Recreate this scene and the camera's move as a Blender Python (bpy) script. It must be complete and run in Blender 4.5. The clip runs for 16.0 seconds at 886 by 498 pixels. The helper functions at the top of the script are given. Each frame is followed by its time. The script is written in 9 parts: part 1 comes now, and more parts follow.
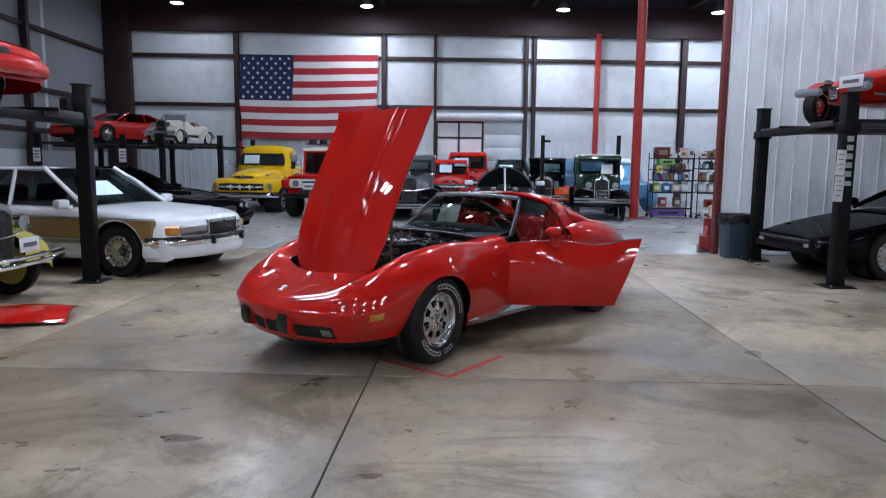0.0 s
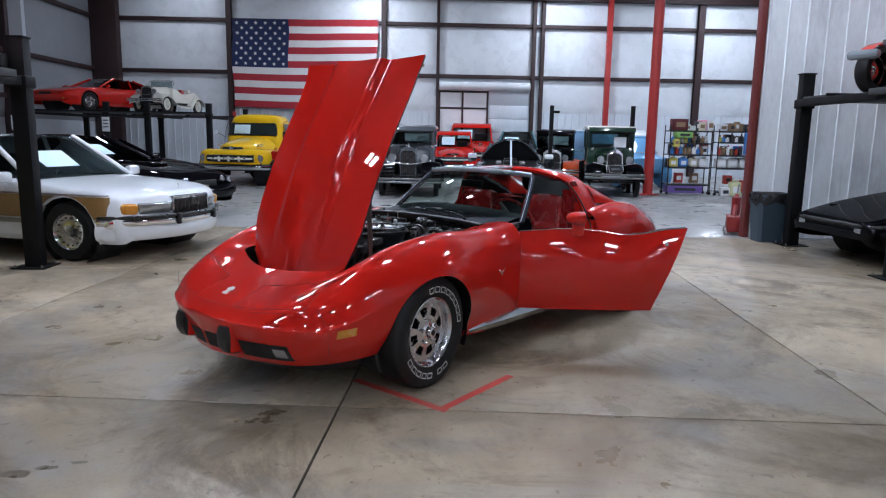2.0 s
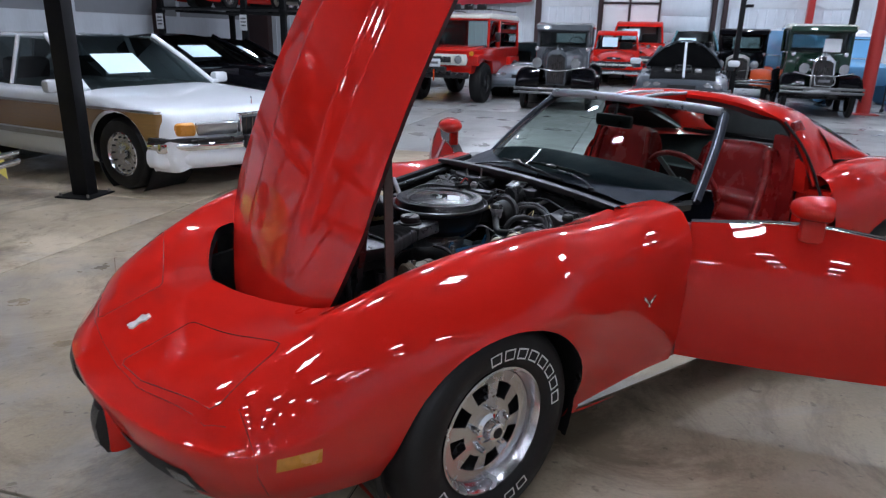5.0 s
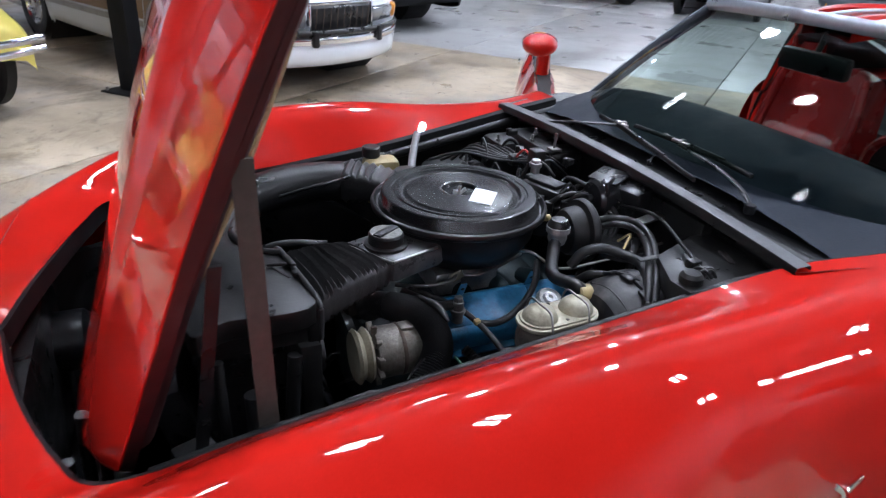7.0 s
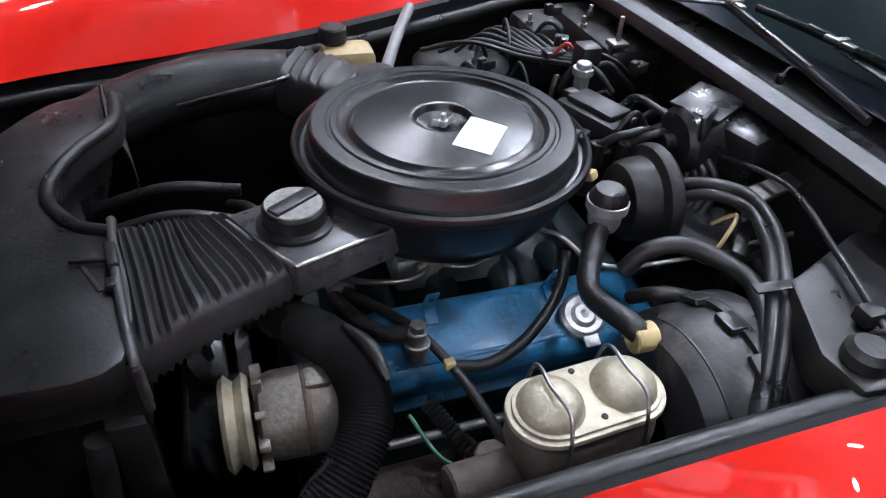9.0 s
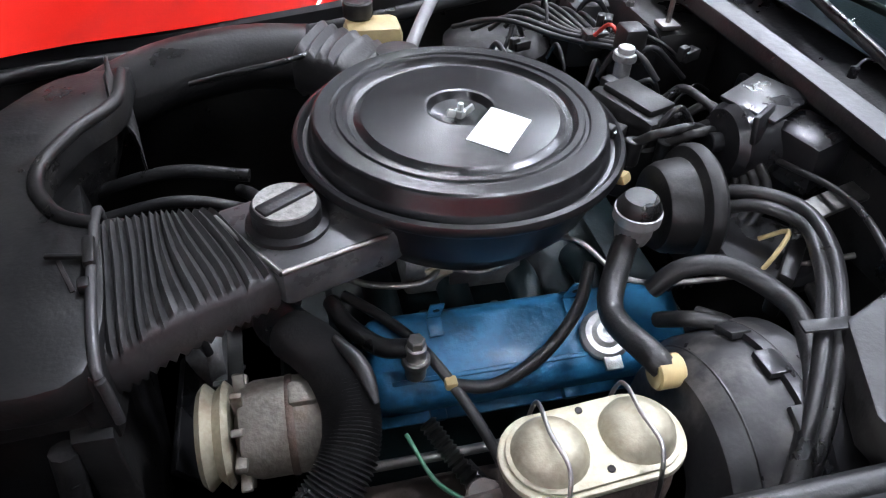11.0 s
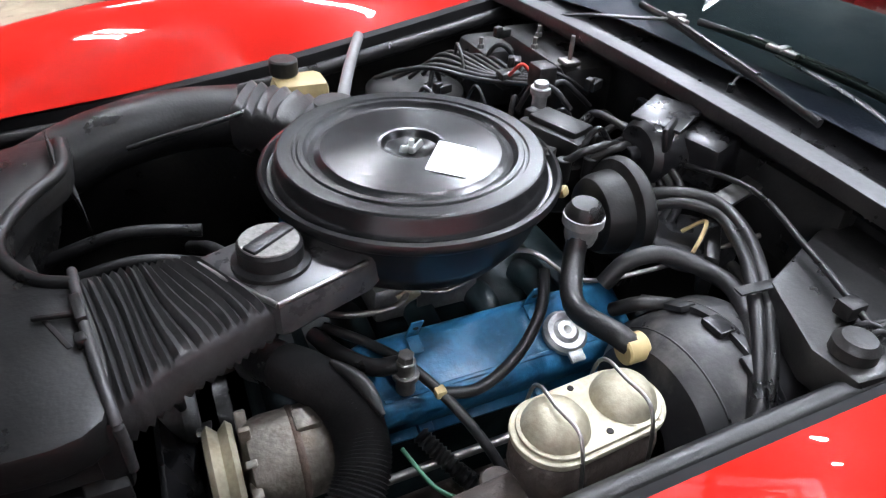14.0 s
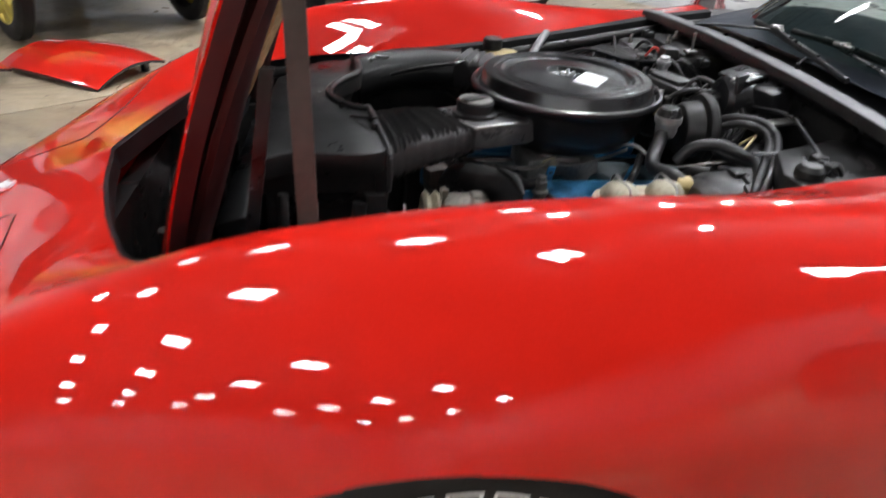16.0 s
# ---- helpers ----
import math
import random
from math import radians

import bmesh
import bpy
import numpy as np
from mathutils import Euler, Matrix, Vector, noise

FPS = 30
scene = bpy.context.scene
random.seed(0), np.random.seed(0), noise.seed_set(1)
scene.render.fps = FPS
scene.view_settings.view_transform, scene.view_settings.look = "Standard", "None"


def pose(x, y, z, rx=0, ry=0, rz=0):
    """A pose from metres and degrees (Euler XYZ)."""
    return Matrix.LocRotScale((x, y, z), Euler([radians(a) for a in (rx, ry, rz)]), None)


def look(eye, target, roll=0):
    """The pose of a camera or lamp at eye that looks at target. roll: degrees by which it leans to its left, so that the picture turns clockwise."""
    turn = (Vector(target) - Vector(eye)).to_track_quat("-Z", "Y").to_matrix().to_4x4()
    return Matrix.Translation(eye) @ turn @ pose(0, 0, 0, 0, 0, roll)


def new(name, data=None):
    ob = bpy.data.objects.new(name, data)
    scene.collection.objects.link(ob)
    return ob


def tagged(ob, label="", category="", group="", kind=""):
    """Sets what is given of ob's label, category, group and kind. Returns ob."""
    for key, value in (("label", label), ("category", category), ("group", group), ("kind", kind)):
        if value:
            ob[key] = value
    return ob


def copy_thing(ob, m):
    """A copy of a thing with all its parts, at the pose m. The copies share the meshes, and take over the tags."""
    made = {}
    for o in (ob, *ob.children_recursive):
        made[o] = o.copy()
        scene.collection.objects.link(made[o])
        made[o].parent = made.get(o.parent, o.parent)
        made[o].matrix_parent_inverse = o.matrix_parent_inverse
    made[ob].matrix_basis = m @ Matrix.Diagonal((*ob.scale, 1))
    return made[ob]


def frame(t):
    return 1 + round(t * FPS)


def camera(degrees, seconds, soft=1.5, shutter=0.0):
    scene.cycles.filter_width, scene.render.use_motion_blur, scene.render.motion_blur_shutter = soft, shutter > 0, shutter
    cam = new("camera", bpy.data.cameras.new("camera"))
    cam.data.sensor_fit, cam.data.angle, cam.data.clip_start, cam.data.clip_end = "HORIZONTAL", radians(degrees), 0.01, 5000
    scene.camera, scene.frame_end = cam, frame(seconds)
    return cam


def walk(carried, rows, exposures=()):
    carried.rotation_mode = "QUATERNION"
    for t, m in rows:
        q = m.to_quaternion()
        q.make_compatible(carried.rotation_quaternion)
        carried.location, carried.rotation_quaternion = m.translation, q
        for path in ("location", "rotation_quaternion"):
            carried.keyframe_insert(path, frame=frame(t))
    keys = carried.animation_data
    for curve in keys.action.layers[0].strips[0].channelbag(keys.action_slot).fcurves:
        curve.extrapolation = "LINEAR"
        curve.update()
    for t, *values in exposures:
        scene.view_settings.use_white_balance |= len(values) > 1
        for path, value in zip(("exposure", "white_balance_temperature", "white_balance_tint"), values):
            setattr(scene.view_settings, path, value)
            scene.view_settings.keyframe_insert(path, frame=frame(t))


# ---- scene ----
cam = camera(66.9, 16.0, soft=1.15, shutter=0.4)
PATH = [
    (0, (-0.161, -0.082, 1.521), (-0.094, 1.901, 1.272), 0.6),
    (0.5, (-0.159, 0.183, 1.511), (-0.097, 2.161, 1.222), 0.6),
    (1, (-0.128, 0.463, 1.491), (-0.086, 2.432, 1.146), 0.0),
    (1.5, (-0.086, 0.753, 1.495), (-0.073, 2.722, 1.144), 0.5),
    (2, (-0.063, 1.083, 1.489), (-0.005, 3.055, 1.161), 1.0),
    (2.5, (-0.031, 1.396, 1.485), (-0.003, 3.365, 1.132), 0.3),
    (3, (0.024, 1.749, 1.487), (-0.038, 3.708, 1.089), 0.1),
    (3.5, (0.049, 2.118, 1.474), (-0.073, 4.064, 1.031), -0.6),
    (4, (0.086, 2.467, 1.493), (-0.108, 4.401, 1.024), -0.9),
    (4.5, (0.156, 2.813, 1.518), (-0.166, 4.713, 0.981), 0.4),
    (5, (0.181, 3.147, 1.508), (-0.198, 5.014, 0.898), 1.2),
    (5.2, (0.179, 3.292, 1.514), (-0.229, 5.139, 0.866), 1.1),
    (7.3, (0.135, 4.627, 1.413), (-0.61, 6.21, 0.444), 3.6),
    (7.5, (0.126, 4.732, 1.399), (-0.654, 6.261, 0.372), 3.7),
    (8, (0.096, 4.896, 1.349), (-0.696, 6.365, 0.247), 3.6),
    (8.5, (0.028, 5.002, 1.312), (-0.716, 6.446, 0.145), 4.1),
    (8.7, (0.008, 5.038, 1.298), (-0.711, 6.465, 0.095), 4.1),
    (10.8, (-0.008, 5.18, 1.267), (-0.796, 6.473, -0.039), 3.1),
    (11, (0.001, 5.185, 1.272), (-0.811, 6.456, -0.041), 2.7),
    (11.5, (0.024, 5.203, 1.272), (-0.831, 6.45, -0.037), 2.4),
    (12, (0.044, 5.225, 1.274), (-0.839, 6.447, -0.041), 2.1),
    (12.5, (0.047, 5.244, 1.275), (-0.83, 6.478, -0.032), 2.1),
    (13, (0.006, 5.222, 1.266), (-0.765, 6.563, -0.003), 1.8),
    (13.5, (-0.032, 5.15, 1.266), (-0.689, 6.584, 0.036), 1.8),
    (14, (-0.043, 5.07, 1.278), (-0.626, 6.584, 0.11), 3.2),
    (14.5, (-0.029, 4.97, 1.314), (-0.642, 6.563, 0.272), 3.1),
    (15, (0.061, 4.846, 1.338), (-0.75, 6.423, 0.413), 2.1),
    (15.5, (0.189, 4.687, 1.322), (-0.76, 6.18, 0.388), 3.0),
    (16, (0.31, 4.52, 1.241), (-0.748, 5.891, 0.241), 4.0),
]
walk(cam, [(t, look(eye, target, roll)) for t, eye, target, roll in PATH],
     [(0, -0.1, 6150, 18), (2, 0.0, 6150, 18), (5, 0.1, 6200, 19), (7.3, 0.75, 6250, 20), (8.5, 1.0, 6350, 20), (11, 1.45, 6550, 20), (13.5, 1.55, 6600, 19), (14.9, 1.45, 6900, 17), (16, 0.80, 7100, 17)])


# ---- building helpers ----
def smoothed(me, angle=38):
    me.polygons.foreach_set("use_smooth", [True] * len(me.polygons))
    me.set_sharp_from_angle(angle=radians(angle))
    me.update()


def link(name, me, material, parent=None, label="", angle=38):
    smoothed(me, angle)
    me.materials.append(material)
    ob = new(name, me)
    if parent:
        ob.parent = parent
    if label:
        ob["label"] = label
    return ob


def part(name, bm, material, parent=None, label="", angle=38):
    """One bmesh as one mesh object under its thing."""
    bmesh.ops.recalc_face_normals(bm, faces=bm.faces)
    me = bpy.data.meshes.new(name)
    bm.to_mesh(me)
    bm.free()
    return link(name, me, material, parent, label, angle)


def raw(name, verts, faces, material, parent=None, label="", angle=38, fix=True):
    if fix:
        bm = bmesh.new()
        vs = [bm.verts.new(v) for v in verts]
        for f in faces:
            if len(set(f)) > 2:
                try:
                    bm.faces.new([vs[i] for i in f])
                except ValueError:
                    pass
        bmesh.ops.remove_doubles(bm, verts=bm.verts, dist=1e-5)
        bmesh.ops.delete(bm, geom=[v for v in bm.verts if not v.link_faces], context="VERTS")
        return part(name, bm, material, parent, label, angle)
    me = bpy.data.meshes.new(name)
    me.from_pydata(verts, [], faces)
    return link(name, me, material, parent, label, angle)


def thing(name, m=None, label="", category="", group="", kind=""):
    """An Empty at a thing's base, which holds its parts."""
    ob = new(name)
    ob.empty_display_size = 0.1
    if m is not None:
        ob.matrix_basis = m
    return tagged(ob, label, category, group, kind)


def box(cx, cy, cz, sx, sy, sz, bevel=0.0, turn=None, seg=2):
    bm = bmesh.new()
    bmesh.ops.create_cube(bm, size=1.0)
    bmesh.ops.scale(bm, vec=(sx, sy, sz), verts=bm.verts)
    if bevel:
        bmesh.ops.bevel(bm, geom=bm.edges[:], offset=min(bevel, 0.49 * min(sx, sy, sz)), segments=seg, affect="EDGES", profile=0.5)
    m = Matrix.Translation((cx, cy, cz))
    if turn:
        m = m @ pose(0, 0, 0, *turn)
    bmesh.ops.transform(bm, matrix=m, verts=bm.verts)
    return bm


def span(x0, x1, y0, y1, z0, z1, bevel=0.0):
    return box((x0 + x1) / 2, (y0 + y1) / 2, (z0 + z1) / 2, abs(x1 - x0), abs(y1 - y0), abs(z1 - z0), bevel)


def join(*bms):
    out = bms[0]
    for b in bms[1:]:
        vs = {v: out.verts.new(v.co) for v in b.verts}
        for f in b.faces:
            out.faces.new([vs[v] for v in f.verts])
        b.free()
    return out


def moved(bm, m):
    bmesh.ops.transform(bm, matrix=m, verts=bm.verts)
    return bm


def lathe(profile, seg=32, at=(0, 0, 0), axis="z", arc=1.0):
    """Revolve (radius, height) pairs round an axis."""
    bm = bmesh.new()
    rows = []
    n = seg if arc >= 1 else seg + 1
    for r, h in profile:
        if r < 1e-6:
            rows.append([bm.verts.new((0, 0, h))] * n)
        else:
            rows.append([bm.verts.new((r * math.cos(2 * math.pi * arc * i / seg), r * math.sin(2 * math.pi * arc * i / seg), h)) for i in range(n)])
    for a, b in zip(rows, rows[1:]):
        for i in range(seg):
            j = (i + 1) % n
            f = []
            for v in (a[i], a[j], b[j], b[i]):
                if v not in f:
                    f.append(v)
            if len(f) > 2:
                try:
                    bm.faces.new(f)
                except ValueError:
                    pass
    turn = {"z": Matrix.Identity(4), "y": pose(0, 0, 0, -90, 0, 0), "x": pose(0, 0, 0, 0, 90, 0)}[axis]
    bmesh.ops.transform(bm, matrix=Matrix.Translation(at) @ turn, verts=bm.verts)
    return bm


def cyl(r, h, at=(0, 0, 0), axis="z", seg=24, edge=0.0):
    """A closed cylinder from at, h long, with softened rims."""
    e = edge or min(r, abs(h)) * 0.12
    return lathe([(0, 0), (r - e, 0), (r, e), (r, h - e), (r - e, h), (0, h)], seg, at, axis)


def curve_points(pts, n):
    """Catmull-Rom through pts, resampled to n points."""
    p = [Vector(q) for q in pts]
    if len(p) == 2:
        return [p[0].lerp(p[1], i / (n - 1)) for i in range(n)]
    p = [2 * p[0] - p[1]] + p + [2 * p[-1] - p[-2]]
    out = []
    m = len(p) - 3
    for i in range(n):
        s = min(i / (n - 1) * m, m - 1e-9)
        k = int(s)
        t = s - k
        a, b, c, d = p[k:k + 4]
        out.append(0.5 * (2 * b + (c - a) * t + (2 * a - 5 * b + 4 * c - d) * t * t + (3 * b - a - 3 * c + d) * t ** 3))
    return out


def tube(pts, r, n=0, seg=8, ribs=0.0, flat=1.0, caps=True):
    """A round hose or bar along a smooth curve. ribs: depth of its corrugations."""
    seg = max(seg, 10)
    n = n or max(2, (len(pts) - 1) * 6 + 1)
    c = curve_points(pts, n)
    bm = bmesh.new()
    rings = []
    up = Vector((0, 0, 1))
    for i, p in enumerate(c):
        d = (c[min(i + 1, n - 1)] - c[max(i - 1, 0)]).normalized()
        if abs(d.z) > 0.95:
            side = d.cross(Vector((1, 0, 0))).normalized()
        else:
            side = d.cross(up).normalized()
        nor = side.cross(d)
        rr = (r[min(i, len(r) - 1)] if isinstance(r, (list, tuple)) else r) + (ribs if i % 2 else 0)
        rings.append([bm.verts.new(p + rr * (math.cos(2 * math.pi * k / seg) * side + flat * math.sin(2 * math.pi * k / seg) * nor)) for k in range(seg)])
    for a, b in zip(rings, rings[1:]):
        for k in range(seg):
            bm.faces.new((a[k], a[(k + 1) % seg], b[(k + 1) % seg], b[k]))
    if caps:
        bm.faces.new(rings[0])
        bm.faces.new(rings[-1])
    return bm


def prism(poly, h0, h1, bevel=0.0, plane="xy"):
    """Extrude a 2D outline between two heights along the third axis."""
    bm = bmesh.new()
    put = {"xy": lambda a, b, h: (a, b, h), "xz": lambda a, b, h: (a, h, b), "yz": lambda a, b, h: (h, a, b)}[plane]
    lo = [bm.verts.new(put(a, b, h0)) for a, b in poly]
    hi = [bm.verts.new(put(a, b, h1)) for a, b in poly]
    n = len(poly)
    bm.faces.new(lo)
    bm.faces.new(hi)
    for i in range(n):
        bm.faces.new((lo[i], lo[(i + 1) % n], hi[(i + 1) % n], hi[i]))
    if bevel:
        bmesh.ops.recalc_face_normals(bm, faces=bm.faces)
        bmesh.ops.bevel(bm, geom=[e for e in bm.edges if e.calc_face_angle(0) > 0.6], offset=bevel, segments=2, affect="EDGES", profile=0.5)
    return bm


def grid_mesh(rows, close=False):
    """Vertices and faces of a net of point rows."""
    n = len(rows[0])
    verts = [tuple(p) for r in rows for p in r]
    faces = []
    for i in range(len(rows) - 1):
        for j in range(n if close else n - 1):
            k = (j + 1) % n
            faces.append((i * n + j, i * n + k, (i + 1) * n + k, (i + 1) * n + j))
    return verts, faces


def cut_arches(verts, faces, arches, vmin=0.3):
    """Open round wheel arches in body sides: arches of (x, z, radius)."""
    verts = [list(v) for v in verts]
    for ux, uz, r in arches:
        inside = [abs(v[1]) > vmin and math.hypot(v[0] - ux, v[2] - uz) < r for v in verts]
        faces = [f for f in faces if not all(inside[i] for i in f)]
        for f in faces:
            for i in f:
                v = verts[i]
                if inside[i]:
                    d = math.hypot(v[0] - ux, v[2] - uz) or 1e-6
                    v[0], v[2] = ux + (v[0] - ux) * r / d, uz + (v[2] - uz) * r / d
                    inside[i] = False
    return verts, faces


def mirrored(verts, faces):
    n = len(verts)
    return list(verts) + [(v[0], -v[1], v[2]) for v in verts], list(faces) + [tuple(i + n for i in reversed(f)) for f in faces]


# ---- world and lamps ----
world = bpy.data.worlds.new("world")
scene.world = world
world.use_nodes = True
world.node_tree.nodes["Background"].inputs["Color"].default_value = (0.75, 0.85, 1.0, 1)
world.node_tree.nodes["Background"].inputs["Strength"].default_value = 0.05
LAMP_POWER = 48.5

# ---- materials ----
def material(name, color, rough=0.5, metal=0.0, vary=0.12, scale=6.0, grain=60.0, bump=0.05, coat=0.0, stain=None, stain_amount=0.0, stain_scale=1.5,
             rough_vary=0.1, spec=0.5, object_random=0.0, emission=None, strength=0.0, stretch=(1, 1, 1), coat_rough=0.03):
    """A surface with cloudy and grainy variation, stains and fine relief."""
    m = bpy.data.materials.new(name)
    m.use_nodes = True
    nt = m.node_tree
    N, L = nt.nodes, nt.links
    b = N["Principled BSDF"]
    tc = N.new("ShaderNodeTexCoord")
    mp = N.new("ShaderNodeMapping")
    mp.inputs["Scale"].default_value = stretch
    L.new(tc.outputs["Object"], mp.inputs["Vector"])
    big = N.new("ShaderNodeTexNoise")
    big.inputs["Scale"].default_value, big.inputs["Detail"].default_value, big.inputs["Roughness"].default_value = scale, 6, 0.6
    fine = N.new("ShaderNodeTexNoise")
    fine.inputs["Scale"].default_value, fine.inputs["Detail"].default_value = grain, 4
    for n in (big, fine):
        L.new(mp.outputs["Vector"], n.inputs["Vector"])
    mix = N.new("ShaderNodeMath")
    mix.operation = "ADD"
    L.new(big.outputs["Fac"], mix.inputs[0])
    L.new(fine.outputs["Fac"], mix.inputs[1])
    ramp = N.new("ShaderNodeMapRange")
    ramp.inputs["From Min"].default_value, ramp.inputs["From Max"].default_value = 0.6, 1.4
    ramp.inputs["To Min"].default_value, ramp.inputs["To Max"].default_value = 1 - vary, 1 + vary
    L.new(mix.outputs[0], ramp.inputs["Value"])
    value = ramp.outputs[0]
    if object_random:
        info = N.new("ShaderNodeObjectInfo")
        r2 = N.new("ShaderNodeMapRange")
        r2.inputs["To Min"].default_value, r2.inputs["To Max"].default_value = 1 - object_random, 1 + object_random
        L.new(info.outputs["Random"], r2.inputs["Value"])
        mul = N.new("ShaderNodeMath")
        mul.operation = "MULTIPLY"
        L.new(value, mul.inputs[0])
        L.new(r2.outputs[0], mul.inputs[1])
        value = mul.outputs[0]
    tint = N.new("ShaderNodeVectorMath")
    tint.operation = "SCALE"
    tint.inputs[0].default_value = color
    L.new(value, tint.inputs["Scale"])
    out = tint.outputs[0]
    if stain:
        sn = N.new("ShaderNodeTexNoise")
        sn.inputs["Scale"].default_value, sn.inputs["Detail"].default_value, sn.inputs["Roughness"].default_value = stain_scale, 9, 0.68
        L.new(mp.outputs["Vector"], sn.inputs["Vector"])
        sr = N.new("ShaderNodeMapRange")
        sr.inputs["From Min"].default_value, sr.inputs["From Max"].default_value = 0.5, 0.72
        sr.inputs["To Max"].default_value = stain_amount
        L.new(sn.outputs["Fac"], sr.inputs["Value"])
        sm = N.new("ShaderNodeMix")
        sm.data_type = "RGBA"
        sm.inputs[7].default_value = (*stain, 1)
        L.new(sr.outputs[0], sm.inputs[0])
        L.new(out, sm.inputs[6])
        out = sm.outputs[2]
    L.new(out, b.inputs["Base Color"])
    rr = N.new("ShaderNodeMapRange")
    rr.inputs["From Min"].default_value, rr.inputs["From Max"].default_value = 0.3, 0.7
    rr.inputs["To Min"].default_value, rr.inputs["To Max"].default_value = max(0.01, rough - rough_vary), min(1, rough + rough_vary)
    L.new(big.outputs["Fac"], rr.inputs["Value"])
    L.new(rr.outputs[0], b.inputs["Roughness"])
    b.inputs["Metallic"].default_value = metal
    b.inputs["Specular IOR Level"].default_value = spec
    b.inputs["Coat Weight"].default_value = coat
    b.inputs["Coat Roughness"].default_value = coat_rough
    if bump:
        bp = N.new("ShaderNodeBump")
        bp.inputs["Strength"].default_value = bump
        bp.inputs["Distance"].default_value = 0.01
        L.new(mix.outputs[0], bp.inputs["Height"])
        L.new(bp.outputs[0], b.inputs["Normal"])
    if emission:
        b.inputs["Emission Color"].default_value = (*emission, 1)
        b.inputs["Emission Strength"].default_value = strength
    return m


def clear_glass(name, tint=(0.85, 0.93, 0.9), dark=0.0, rough=0.0, ior=1.42):
    """Thin pane: mostly clear, with mirror gloss by angle."""
    m = bpy.data.materials.new(name)
    m.use_nodes = True
    nt = m.node_tree
    N, L = nt.nodes, nt.links
    for n in list(N):
        if n.type == "BSDF_PRINCIPLED":
            N.remove(n)
    tr = N.new("ShaderNodeBsdfTransparent")
    tr.inputs["Color"].default_value = (*[c * (1 - dark) for c in tint], 1)
    gl = N.new("ShaderNodeBsdfGlossy")
    gl.inputs["Roughness"].default_value = rough
    fr = N.new("ShaderNodeFresnel")
    fr.inputs["IOR"].default_value = ior
    mx = N.new("ShaderNodeMixShader")
    L.new(fr.outputs[0], mx.inputs[0])
    L.new(tr.outputs[0], mx.inputs[1])
    L.new(gl.outputs[0], mx.inputs[2])
    L.new(mx.outputs[0], N["Material Output"].inputs["Surface"])
    return m


def paint(name, color, rough=0.32, vary=0.06):
    m = material(name, color, rough, 0.0, vary, 3.0, 300.0, 0.0, coat=1.0, rough_vary=0.05, coat_rough=0.006, spec=0.04)
    m.node_tree.nodes["Principled BSDF"].inputs["Coat IOR"].default_value = 1.53
    return m


RED = paint("red_paint", (0.53, 0.0125, 0.0065))
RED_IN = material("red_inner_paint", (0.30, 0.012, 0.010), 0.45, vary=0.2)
BLACK_PLASTIC = material("black_plastic", (0.0095, 0.0093, 0.0094), 0.38, spec=0.34, vary=0.5, scale=11, grain=190, bump=0.06, stain=(0.042, 0.039, 0.035), stain_amount=0.5, stain_scale=7, rough_vary=0.16)
BLACK_SATIN = material("black_satin", (0.008, 0.008, 0.009), 0.33, vary=0.4, scale=12, grain=150, bump=0.05, stain=(0.05, 0.047, 0.044), stain_amount=0.35, stain_scale=10, rough_vary=0.15)
BLACK_GLOSS = material("black_enamel", (0.009, 0.009, 0.010), 0.31, vary=0.25, scale=30, grain=200, bump=0.004, coat=0.08, stain=(0.04, 0.038, 0.036), stain_amount=0.3, stain_scale=45, rough_vary=0.03, coat_rough=0.12, spec=0.55)
RUBBER = material("black_rubber", (0.0105, 0.0105, 0.011), 0.38, spec=0.42, vary=0.45, scale=14, grain=220, bump=0.08, stain=(0.048, 0.044, 0.040), stain_amount=0.5, stain_scale=9, rough_vary=0.15)
TYRE = material("tyre_rubber", (0.0065, 0.0065, 0.007), 0.55, vary=0.25, scale=8, grain=160, bump=0.10, spec=0.35)
WHITE_LETTER = material("raised_white_print", (0.75, 0.75, 0.73), 0.6, vary=0.1)
ALLOY = material("cast_alloy", (0.62, 0.62, 0.64), 0.22, 1.0, 0.1, 8, 120, 0.03)
CHROME = material("chrome", (0.82, 0.83, 0.85), 0.07, 1.0, 0.05, 5, 90, 0.01, rough_vary=0.03)
STEEL = material("dull_steel", (0.36, 0.35, 0.335), 0.4, 1.0, 0.25, 9, 120, 0.06, stain=(0.14, 0.09, 0.055), stain_amount=0.5, stain_scale=9)
ALUMINIUM = material("cast_aluminium", (0.40, 0.40, 0.395), 0.5, 0.8, 0.25, 12, 150, 0.15, stain=(0.16, 0.13, 0.09), stain_amount=0.6, stain_scale=12)
CADMIUM = material("gold_cadmium_plating", (0.36, 0.33, 0.245), 0.48, 0.45, 0.25, 14, 150, 0.08, stain=(0.17, 0.11, 0.06), stain_amount=0.8, stain_scale=14)
IRON = material("rusty_cast_iron", (0.06, 0.045, 0.038), 0.7, 0.1, 0.4, 14, 90, 0.25, stain=(0.12, 0.06, 0.03), stain_amount=0.6, stain_scale=12)
ENGINE_BLUE = material("blue_engine_enamel", (0.016, 0.135, 0.27), 0.38, 0.0, 0.3, 12, 110, 0.10, coat=0.05, spec=0.4, stain=(0.012, 0.02, 0.03), stain_amount=0.85, stain_scale=13)
# Enamel and stain near black: shade of the gap below the air cleaner.
TEAL = material("shaded_greenish_enamel", (0.008, 0.022, 0.026), 0.6, 0.0, 0.3, 12, 110, 0.1, stain=(0.008, 0.008, 0.008), stain_amount=0.9, stain_scale=12)
